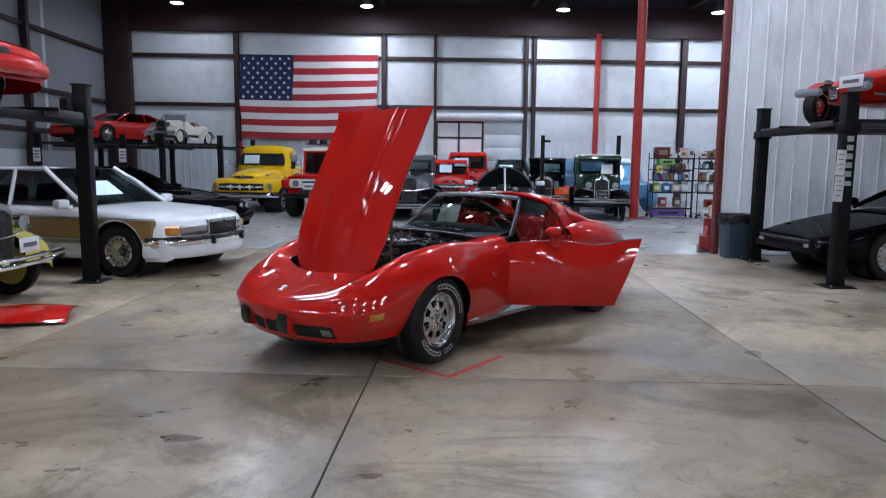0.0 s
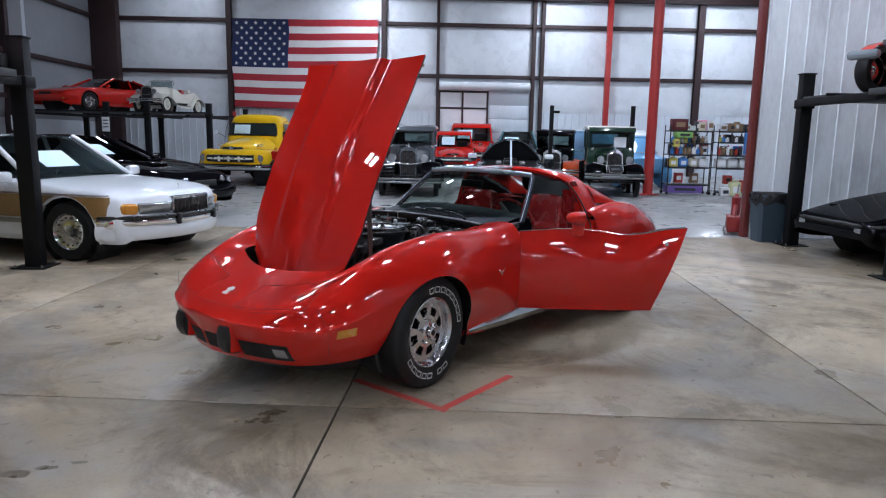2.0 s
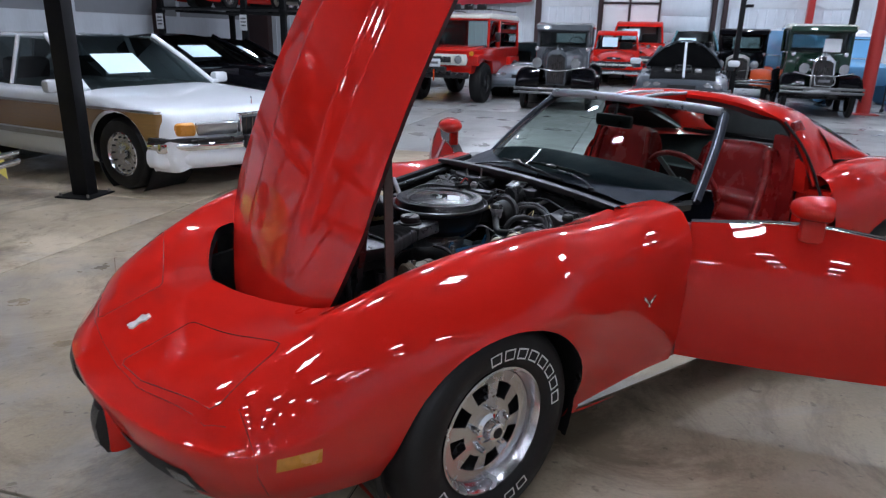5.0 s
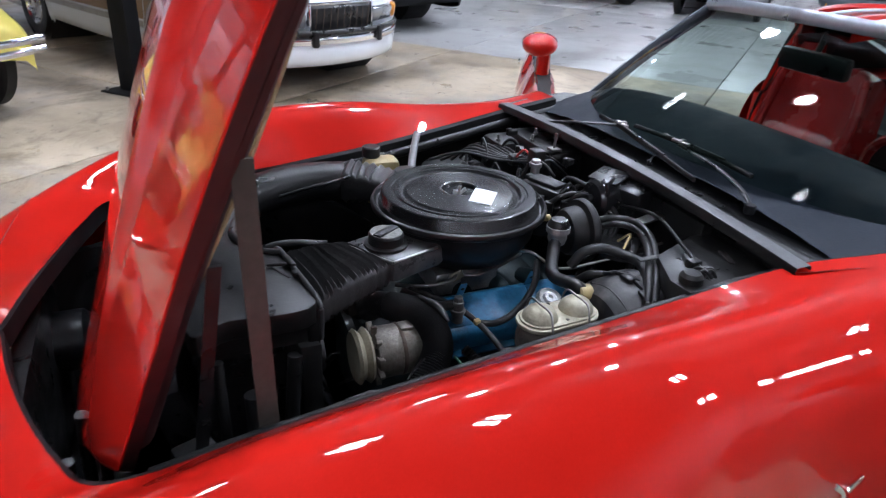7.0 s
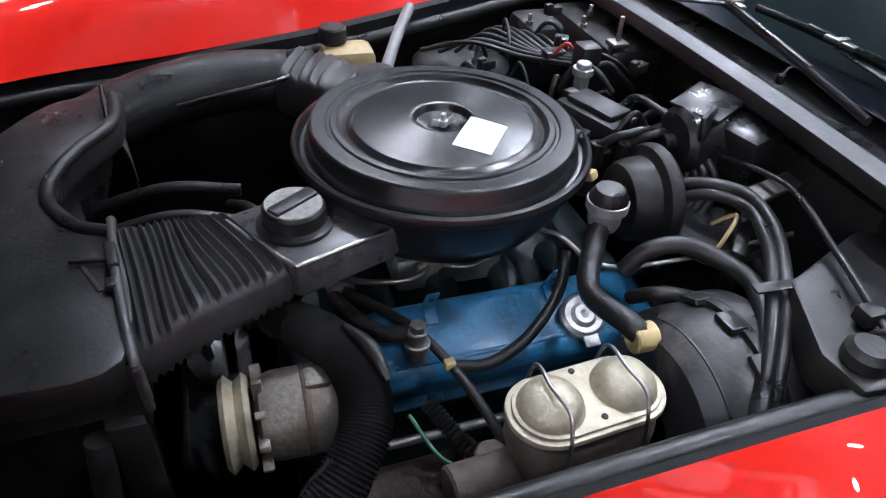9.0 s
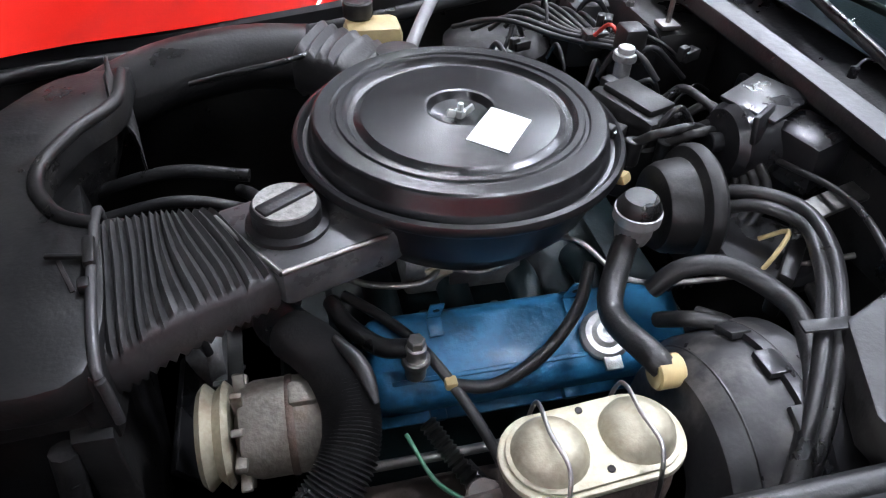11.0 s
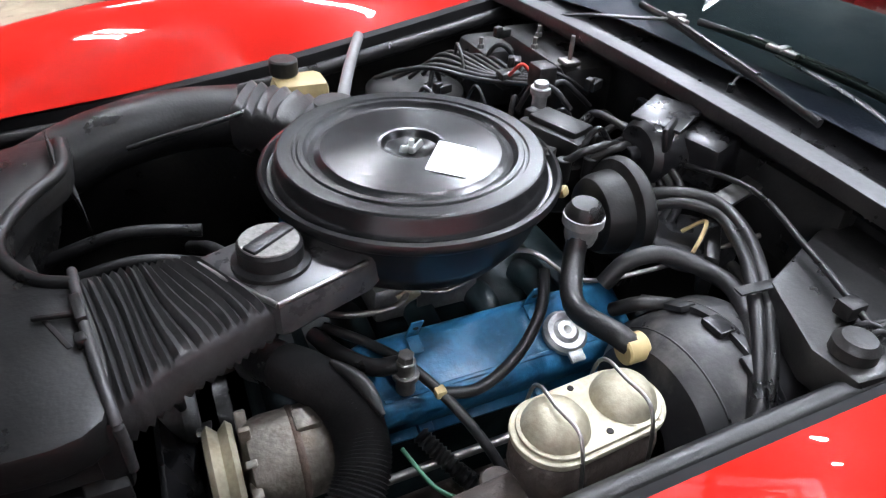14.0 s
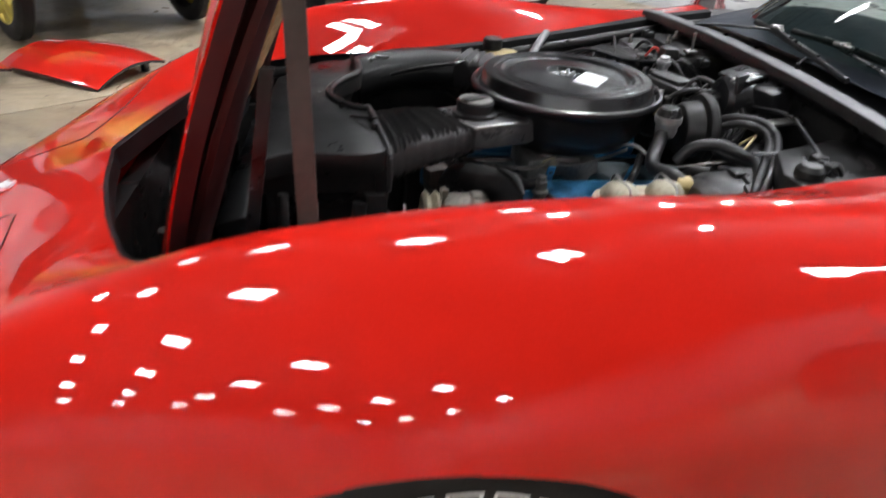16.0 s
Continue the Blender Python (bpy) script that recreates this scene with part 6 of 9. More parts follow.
for k in range(5):
    part("fan_blade", moved(box(0, .12, 0, .012, .18, .07, .003, (0, 35, 0)), Matrix.Translation((.035, 0, .50)) @ pose(0, 0, 0, 72 * k, 0, 0)), BLACK_SATIN, car)
part("blue_pump_boss", cyl(.022, .05, (-.045, .045, .63), "z", 16), ENGINE_BLUE, car, "blue painted water pump boss")
part("rust_bracket", box(-.055, .075, .66, .05, .04, .045, .006, (0, 0, 20)), IRON, car, "rusty brown bracket")
part("thermostat_neck", tube([(-.09, .02, .60), (-.085, .03, .65), (-.11, .055, .665)], .028, 12, 12), BLACK_SATIN, car)
# cables over the valve cover
part("loom_cable", tube([(-.17, .12, .70), (-.215, .165, .695), (-.25, .215, .69), (-.285, .275, .665), (-.315, .33, .62), (-.33, .37, .57)], .0065, 30, 7), RUBBER, car, "black loom cable")
part("loom_cable", tube([(-.272, .255, .675), (-.32, .262, .672), (-.38, .245, .69), (-.43, .21, .72), (-.455, .17, .75)], .0075, 28, 7), RUBBER, car, "black loom cable")
part("loom_clip", box(-.272, .255, .678, .014, .014, .012, .003), YELLOW_PLASTIC, car, "pale plastic clip")
part("breather_hose", tube([(-.155, .13, .70), (-.168, .175, .708), (-.200, .212, .705), (-.232, .226, .712)], .011, 20, 9), RUBBER, car, "black breather hose")
part("breather_nut", join(cyl(.012, .05, (-.237, .232, .672), seg=12), cyl(.016, .008, (-.237, .232, .695), seg=16), cyl(.010, .014, (-.237, .232, .718), seg=6)), STEEL, car)
part("coiled_hose", tube([(-.245, .26, .62), (-.275, .31, .595), (-.315, .37, .56), (-.35, .43, .50)], .009, 60, 8, ribs=.003), BLACK_PLASTIC, car, "small black convoluted hose")
part("green_wire", tube([(-.22, .265, .61), (-.245, .315, .585), (-.285, .345, .57), (-.31, .36, .54)], .0028, 20, 6), material("green_wire_cover", (0.05, 0.20, 0.11), 0.5), car, "thin green wire")
part("throttle_cable", tube([(-.41, .09, .73), (-.45, .14, .76), (-.50, .19, .735), (-.58, .23, .76), (-.72, .26, .80)], .0035, 30, 6), STEEL, car, "thin throttle cable")
for k in range(3):
    part("chassis_hose", tube([(-.28 - .02 * k, .30 + .03 * k, .58), (-.33 - .01 * k, .37 + .02 * k, .55), (-.36, .44, .48)], .012, 14, 8), RUBBER, car)
part("steering_gear", join(cyl(.04, .16, (-.30, .43, .50), "x", 20), cyl(.018, .10, (-.27, .40, .60), seg=14)), IRON, car, "rusty steering gear")
# far side clutter
for a, b, c, r in (((.17, -.20, .66), (.05, -.185, .695), (-.06, -.165, .69), .010), ((.17, -.14, .65), (.04, -.13, .68), (-.07, -.115, .66), .009), ((-.10, -.02, .70), (-.07, -.10, .695), (-.04, -.20, .64), .010)):
    part("coolant_hose", tube([a, b, c], r, 18, 12), RUBBER, car, "black coolant hose")
part("overflow_hose", tube([(.02, -.33, .76), (-.06, -.30, .79), (-.14, -.31, .80), (-.22, -.36, .80)], .0045, 30, 8), RUBBER, car, "thin black overflow hose")
for k in range(8):
    a = k * .8
    part("firewall_wire", tube([(-.42 - .03 * k, -.40 + .02 * math.sin(a), .80), (-.48 - .02 * k, -.34 + .03 * math.cos(a), .845), (-.56 - .01 * k, -.24 - .02 * math.sin(a), .84), (-.63, -.14 - .015 * k, .86)], .0042, 24, 6), RUBBER, car, "black wiring")
part("blower_case", lathe([(0, 0), (.08, .0), (.095, .015), (.095, .07), (.07, .085), (0, .09)], 36, (-.50, -.40, .70)), BLACK_PLASTIC, car, "round black blower case")
part("red_wire", tube([(-.59, -.20, .86), (-.60, -.18, .885), (-.615, -.17, .87)], .003, 10, 6), RED_TAPE, car)

# small wiring over the firewall side of the engine
random.seed(11)
for k in range(26):
    x, y, z = random.uniform(-.74, -.46), random.uniform(-.40, .06), random.uniform(.79, .845)
    a, l = random.uniform(0, 6.28), random.uniform(.05, .14)
    dx, dy = l * math.cos(a), l * math.sin(a)
    part("engine_wire", tube([(x, y, z), (max(x + dx * .4, -.75), y + dy * .3, z + random.uniform(.01, .035)), (max(x + dx * .7, -.76), y + dy * .8, z + random.uniform(.0, .03)), (max(x + dx, -.77), y + dy, z - .02)], random.choice((.0022, .003, .0045)), 18, 6), RUBBER, car, "thin black engine wire")
for x, y, z, a in ((-.50, -.27, .82, 20), (-.56, -.31, .83, 70), (-.66, -.36, .875, 10), (-.53, .03, .835, 40), (-.69, -.10, .87, 25), (-.63, -.25, .86, 60), (-.70, .10, .845, 15)):
    part("wire_connector", join(box(x, y, z, .03, .018, .016, .003, (0, 0, a)), box(x + .012, y + .004, z + .004, .016, .012, .02, .003, (0, 0, a))), BLACK_PLASTIC, car, "small black wire connector")
for x, y, z in ((-.67, -.26, .878), (-.715, -.32, .876), (-.60, -.33, .862)):
    part("bracket_bolt", join(cyl(.007, .008, (x, y, z), seg=6), cyl(.004, .02, (x, y, z), seg=8)), STEEL, car, "steel bolt head")

# ---- the other vehicles; each one: x ahead, y to its left, from its front axle's middle on the floor ----
CABIN = material("dark_cabin", (0.012, 0.012, 0.013), 0.8)
CAR_GLASS = clear_glass("car_glass", (0.74, 0.82, 0.81), 0.15)
SHADED_GLASS = clear_glass("shaded_car_glass", (0.40, 0.47, 0.47), 0.35)
SHEET = material("pale_blue_sheet", (0.62, 0.80, 0.88), 0.6, vary=0.08)


def road_wheel(parent, x, y, r, w, rim_mat, side, rim=0.62, style="holes", hub_mat=None):
    ty = part("wheel", moved(lathe([(r * rim, -w / 2 + .01), (r * .75, -w / 2), (r * .93, -w / 2 + .008), (r, -w * .3), (r, w * .3), (r * .93, w / 2 - .008), (r * .75, w / 2), (r * rim, w / 2 - .01)], 36, axis="y"), Matrix.Translation((x, y, r))), TYRE, parent)
    s = side
    m = Matrix.Translation((x, y, r))
    prof = [(r * rim, s * (w / 2 - .012)), (r * rim * .96, s * (w / 2 - .005)), (r * rim * .9, s * (w / 2 - .03)), (r * rim * .5, s * (w / 2 - .045)), (r * .16, s * (w / 2 - .03)), (r * .14, s * (w / 2 - .012)), (0, s * (w / 2 - .008))]
    part("rim", moved(lathe(prof, 36, axis="y"), m), rim_mat, ty)
    if style == "holes":
        for k in range(14):
            a = 2 * math.pi * k / 14
            part("rim_slot", moved(box(r * rim * .76 * math.cos(a), s * (w / 2 - .030), r * rim * .76 * math.sin(a), r * .055, .012, r * .045, .003), m), CABIN, ty)
    elif style == "spokes":
        for k in range(12):
            a = 2 * math.pi * k / 12
            part("spoke", moved(tube([(r * .12 * math.cos(a), s * (w / 2 - .0), r * .12 * math.sin(a)), (r * rim * .95 * math.cos(a), s * (w / 2 - .02), r * rim * .95 * math.sin(a))], r * .028, 2, 6), m), hub_mat or rim_mat, ty)
    elif style == "star":
        for k in range(5):
            a = 2 * math.pi * k / 5 + .3
            part("spoke", moved(tube([(r * .10 * math.cos(a), s * (w / 2 - .005), r * .10 * math.sin(a)), (r * rim * .95 * math.cos(a), s * (w / 2 - .012), r * rim * .95 * math.sin(a))], r * .07, 2, 8, flat=.5), m), rim_mat, ty)
    return ty


def lower_body(stations, arches, paint_mat, parent, name="body"):
    """stations: (x, half width, top z, bottom z)."""
    rows = []
    for x, w, zt, zb in [tuple(q) for q in [p for p in np.array([list(s) for s in stations])]]:
        mid = zb + (zt - zb) * .55
        rows.append([Vector(q) for q in ((x, 0, zt + .02), (x, w * .55, zt + .014), (x, w * .86, zt - .012), (x, w * .965, zt - .07), (x, w, mid), (x, w * .985, zb + .10), (x, w * .93, zb), (x, 0, zb))])
    n = 70
    cols = [curve_points([r[k] for r in rows], n) for k in range(8)]
    net = []
    for i in range(n):
        ring = curve_points([cols[k][i] for k in range(7)], 25)
        net.append(ring)
    v, f = grid_mesh(net)
    v, f = cut_arches(v, f, arches, .45)
    v, f = mirrored(v, f)
    ob = raw(name, v, f, paint_mat, parent, angle=45)
    for end, i in (("front_end", 0), ("rear_end", -1)):
        ring = net[i]
        poly = [tuple(p) for p in ring] + [(p.x, -p.y, p.z) for p in reversed(ring)]
        raw(end, poly, [tuple(range(len(poly)))], paint_mat, ob)
    for ux, uz, r in arches:
        for s in (1, -1):
            ws = [st[1] for st in stations]
            part("wheel_well", join(lathe([(r * 1.02, s * .45), (r * 1.02, s * max(ws) * .95)], 32, (ux, 0, uz), "y"), lathe([(0, s * .45), (r * 1.02, s * .45)], 32, (ux, 0, uz), "y")), CABIN, ob)
    return ob


def greenhouse(parent, paint_mat, cowl, rf, rr, tail, wb, wt, belt, roof_z, tail_z, pillars=(), sheet=False, rear_glass=True, glass=SHADED_GLASS):
    """Windows, roof and pillars. cowl, rf, rr, tail: x of the windscreen's foot and head, the roof's rear, the rear window's foot."""
    def pane(name, a, b, bow, mat=glass):
        rows = []
        for i in range(9):
            t = i / 8
            rows.append([a[0].lerp(a[1], t) + bow * 4 * t * (1 - t), b[0].lerp(b[1], t) + bow * 2.6 * t * (1 - t)])
        v, f = grid_mesh(rows)
        return raw(name, v, f, mat, parent)
    W = lambda x, y, z: Vector((x, y, z))
    ws = pane("windscreen", (W(cowl, -wb, belt), W(cowl, wb, belt)), (W(rf, -wt, roof_z - .02), W(rf, wt, roof_z - .02)), W(.09, 0, 0))
    if rear_glass:
        pane("rear_window", (W(tail, -wb * .96, tail_z), W(tail, wb * .96, tail_z)), (W(rr, -wt, roof_z - .04), W(rr, wt, roof_z - .04)), W(-.06, 0, 0))
    for s in (1, -1):
        v = [(cowl, s * wb, belt), (rf, s * wt, roof_z - .02), (rr, s * wt, roof_z - .04), (tail, s * wb * .96, tail_z), ((cowl + tail) / 2, s * wb * 1.01, belt)]
        raw("side_window", v, [(0, 1, 2, 3, 4)], glass, parent)
        for (p, q) in (((cowl, belt), (rf, roof_z - .01)), ((tail, tail_z), (rr, roof_z - .03))):
            part("pillar", tube([(p[0], s * wb, p[1]), ((p[0] + q[0]) / 2, s * (wb + wt) / 2 * 1.012, (p[1] + q[1]) / 2 + .008), (q[0], s * wt, q[1])], .032, 8, 8), paint_mat, parent)
        for x in pillars:
            part("pillar", tube([(x, s * wb * 1.0, belt), (x - .02, s * wt * 1.0, roof_z - .02)], .03, 3, 8), paint_mat, parent)
    rows = []
    for i in range(9):
        t = i / 8
        x = rf + .02 + (rr - rf - .04) * t
        z = roof_z - .03 * t + .03 * math.sin(math.pi * t)
        rows.append([(x, y, z - .05 * (abs(y) / wt) ** 2.5) for y in np.linspace(-wt * 1.03, wt * 1.03, 13)])
    v, f = grid_mesh(rows)
    raw("roof", v, f, paint_mat, parent)
    part("cabin_lining", span(tail + .05, cowl - .25, -wb * .86, wb * .86, belt - .35, belt - .02), CABIN, parent)
    for s in (1, -1):
        part("seat", box((rf + rr) / 2 + .25, s * wb * .45, belt + .02, .16, wb * .62, .5, .06, (0, 12, 0)), CABIN, parent)
    if sheet:
        c = W(cowl, 0, belt).lerp(W(rf, 0, roof_z), .42)
        ang = -math.degrees(math.atan2(roof_z - belt, cowl - rf))
        part("window_sheet", moved(box(0, -.22 * sheet, 0, .34, .52, .003), Matrix.Translation((c.x + .085, 0, c.z + .02)) @ pose(0, 0, 0, 0, -ang, 0)), SHEET, parent, "pale printed sheet behind the windscreen")
    return ws


def lamp(parent, x, y, z, r, rim=CHROME, deep=.10, name="headlamp"):
    h = part(name, lathe([(0, -deep), (r * .5, -deep * .9), (r * .9, -deep * .4), (r, 0), (r * 1.02, .006), (r * .96, .012), (r * .93, .004)], 24, (x, y, z), "x"), rim, parent)
    part("lens", lathe([(0, .018), (r * .5, .014), (r * .94, .004)], 24, (x, y, z), "x"), CLEAR_LENS, h)
    return h


WHITE_PAINT = paint("white_paint", (0.72, 0.75, 0.78))
BLACK_PAINT = material("black_paint", (0.003, 0.003, 0.004), 0.3, 0.0, 0.06, 3.0, 300.0, 0.0, coat=0.30, rough_vary=0.05, coat_rough=0.01, spec=0.0)
YELLOW_PAINT = paint("yellow_paint", (0.75, 0.45, 0.01))
GREY_PAINT = paint("grey_paint", (0.075, 0.083, 0.092))
GREEN_PAINT = paint("dark_green_paint", (0.012, 0.035, 0.022))
SILVER_PAINT = paint("silver_paint", (0.22, 0.25, 0.28))
GUNMETAL_PAINT = paint("gunmetal_paint", (0.060, 0.068, 0.078))
DULL_BUMPER = material("dull_bumper_steel", (0.17, 0.17, 0.17), 0.42, 0.7, vary=0.25, scale=9)
TEAL_PAINT = paint("teal_paint", (0.07, 0.17, 0.20))
BLUE_PAINT = paint("sky_blue_paint", (0.16, 0.40, 0.66))
ORANGE_PAINT = paint("orange_red_paint", (0.55, 0.07, 0.015))
CREAM_PAINT = paint("cream_paint", (0.66, 0.64, 0.57))
PALE_YELLOW = paint("pale_yellow_paint", (0.62, 0.52, 0.12))
WOOD_VINYL = material("woodgrain_vinyl", (0.23, 0.125, 0.04), 0.4, vary=0.2, scale=6, grain=40, stretch=(0.6, 1, 9), coat=0.4, bump=0.01)
PLATE = material("number_plate", (0.6, 0.62, 0.66), 0.5)


def at(x, y, heading, z=0.0, k=1.0, ky=1.0):
    """Place on the floor; k scales a vehicle, ky its width besides."""
    return pose(x, y, z, 0, 0, heading) @ Matrix.Diagonal((k, k * ky, k, 1))


# white station wagon with woodgrain sides
def wagon():
    t = thing("station_wagon", at(-3.86, 9.74, -17), "white estate car with woodgrain vinyl sides", "car")
    A = [(0, .345, .40), (-2.94, .345, .40)]
    b = lower_body([(.98, .80, .60, .30), (.95, .90, .70, .24), (.88, .94, .765, .22), (.70, .965, .80, .22), (.2, .985, .855, .22), (-.62, .99, .905, .22), (-1.6, 1.0, .91, .22), (-3.0, .99, .92, .24), (-3.9, .96, .92, .26), (-4.28, .90, .88, .30)], A, WHITE_PAINT, t)
    greenhouse(t, WHITE_PAINT, -.62, -1.42, -3.85, -4.18, .82, .66, .90, 1.43, .92, (-1.9, -2.9), 1)
    for s in (1, -1):
        # wood panel follows the flank, with a pale wood-look border
        for name, z0, z1, mat, off in (("wood_panel", .50, .76, WOOD_VINYL, .022), ("panel_border", .765, .785, STEEL, .026), ("side_moulding", .43, .485, STEEL, .03)):
            for x0, x1 in ((-.42, .80), (-2.52, -.43), (-4.1, -3.36)):
                rows = []
                for i in range(13):
                    x = x0 + (x1 - x0) * i / 12
                    w = np.interp(-x, [-.98, -.7, -.2, .62, 1.6, 3.0, 3.9, 4.28], [.86, .955, .985, .99, 1.0, .99, .96, .9])
                    zz = [max(z, .345 + math.sqrt(max(0, .425 ** 2 - x * x)) if abs(x) < .425 else 0) for z in (z0, z1)]
                    if zz[0] >= zz[1] - .004:
                        zz[0] = zz[1] - .004
                    rows.append([(x, s * (w * .997 + off), zz[0]), (x, s * (w * (.985 if z1 > .7 else 1.0) + off), zz[1])])
                v, f = grid_mesh(rows)
                raw(name, v, f, mat, b)
        part("bumper_side", span(.45, .90, s * .93, s * .985, .40, .50, .02), CHROME, t)
        part("mirror", join(box(-.78, s * 1.06, .95, .12, .20, .13, .04), box(-.76, s * .96, .91, .08, .08, .05, .01)), WHITE_PAINT, t)
        hl = part("headlamp", box(.945, s * .545, .625, .12, .38, .125, .025, (0, 14, s * 2)), CLEAR_LENS, t)
        part("turn_signal", box(.935, s * .805, .625, .13, .15, .12, .03, (0, 12, s * 20)), ORANGE_LENS, hl)
        for x, r in ((0, .345), (-2.94, .345)):
            road_wheel(t, x, s * .87, r, .22, ALLOY, s, .62)
    part("grille", box(.975, 0, .625, .09, .64, .20, .03, (0, 10, 0)), BLACK_SATIN, t)
    part("grille_surround", join(box(.985, 0, .735, .06, .68, .022, .008), box(.995, .335, .63, .06, .02, .2, .008), box(.995, -.335, .63, .06, .02, .2, .008)), CHROME, t)
    for k in range(9):
        part("grille_bar", box(1.022, -.28 + .07 * k, .625, .008, .008, .17, .003, (0, 10, 0)), IRON, t)
    pts = [(.45, -.985, .47), (.80, -.94, .47), (.98, -.78, .47), (1.05, -.4, .47), (1.07, 0, .47), (1.05, .4, .47), (.98, .78, .47), (.80, .94, .47), (.45, .985, .47)]
    bump = part("front_bumper", tube(pts, .042, 50, 10, flat=1.1), CHROME, t, "chrome front bumper with dark strip")
    part("bumper_strip", tube([(x + .025, y * 1.012, z + .055) for x, y, z in pts], .024, 50, 8), BLACK_SATIN, bump)
    part("bumper_skirt", tube([(x - .035, y * .985, z - .115) for x, y, z in pts], .055, 50, 12, flat=1.75), WHITE_PAINT, bump)
    for s in (1, -1):
        part("bumper_guard", box(1.11, s * .35, .485, .05, .05, .13, .015), BLACK_SATIN, bump)
    part("hood_ornament", join(cyl(.006, .05, (.80, 0, .80), seg=8), box(.80, 0, .86, .02, .012, .03, .004)), CHROME, t)
    for s in (1, -1):
        pts = [(.86, s * .36, .728), (.5, s * .62, .80), (-.1, s * .74, .85), (-.6, s * .80, .885)]
        part("hood_seam", tube(pts, .004, 24, 5), STEEL, t)
    return t


def round_nose(t, x0, x1, draw, half, k=0.95):
    """Sweeps the corners of everything ahead of x0 back, as a bowed front has them."""
    done = set()
    for ob in t.children_recursive:
        if ob.type == "MESH" and ob.data.name not in done:
            done.add(ob.data.name)
            for p in ob.data.vertices:
                if p.co.x > x0:
                    a = min(1, (p.co.x - x0) / (x1 - x0))
                    p.co.x = x0 + (p.co.x - x0) * k - draw * a * a * (3 - 2 * a) * min(1.2, abs(p.co.y) / half) ** 2.3


round_nose(wagon(), .40, 1.0, .27, .93, .93)


# black coupes behind the wagon
def coupe(m, label, paint_mat, name="coupe", sheet=1, pop_up=False, L=4.85, W=1.86, H=1.26, group=""):
    t = thing(name, m, label, "car", group)
    h = W / 2
    front, wb_ = .98, 2.75
    tail = front - L
    A = [(0, .33, .375), (-wb_, .33, .375)]
    lower_body([(front, h * .80, .56, .30), (front - .06, h * .9, .64, .24), (front - .3, h * .97, .72, .20), (.15, h, .80, .20), (-.65, h, .86, .20), (-1.7, h * .98, .86, .20), (-2.75, h * 1.0, .90, .22), (tail + .4, h * .96, .88, .26), (tail, h * .88, .80, .34)], A, paint_mat, t)
    greenhouse(t, paint_mat, -.60, -1.42, -2.3, tail + .75, h * .80, h * .60, .86, H, .90, (-2.05,), sheet)
    for s in (1, -1):
        for x in (0, -wb_):
            road_wheel(t, x, s * (h - .11), .33, .22, ALLOY, s, .62, "star")
        part("mirror", box(-.72, s * (h + .06), .90, .10, .16, .10, .035), paint_mat, t)
        if pop_up:
            part("fog_lamp", box(front - .02, s * .5, .46, .05, .22, .09, .02), CLEAR_LENS, t)
        else:
            for k in (0, 1):
                lamp(t, front - .02, s * (.48 + .19 * k), .58, .075)
        part("turn_signal", box(front - .06, s * h * .84, .40, .10, .16, .06, .015, (0, 0, -s * 30)), ORANGE_LENS, t)
    part("front_bumper", tube([(front - .45, -h * .99, .44), (front - .08, -h * .90, .44), (front + .05, -h * .5, .43), (front + .07, 0, .43), (front + .05, h * .5, .43), (front - .08, h * .90, .44), (front - .45, h * .99, .44)], .075, 40, 10, flat=1.3), paint_mat, t)
    part("grille", box(front + .005, 0, .56, .03, .55, .10, .02), CABIN, t)
    part("hood_scoop", box(-.1, 0, .845, .55, .36, .05, .022, (0, 3, 0)), paint_mat, t)
    part("hood_trim", tube([(.45, -.5, .795), (.47, 0, .815), (.45, .5, .795)], .006, 14), CHROME, t)
    return t


coupe(at(-4.95, 13.3, -17, 0, 1.12), "glossy black coupe with a sheet in its windscreen", BLACK_PAINT)
coupe(at(-6.5, 17.2, -20, 0, 1.04), "black coupe parked under a car lift", BLACK_PAINT)
coupe(at(-8.4, 18.6, -20), "black and white coupe parked between others", CREAM_PAINT, sheet=0)


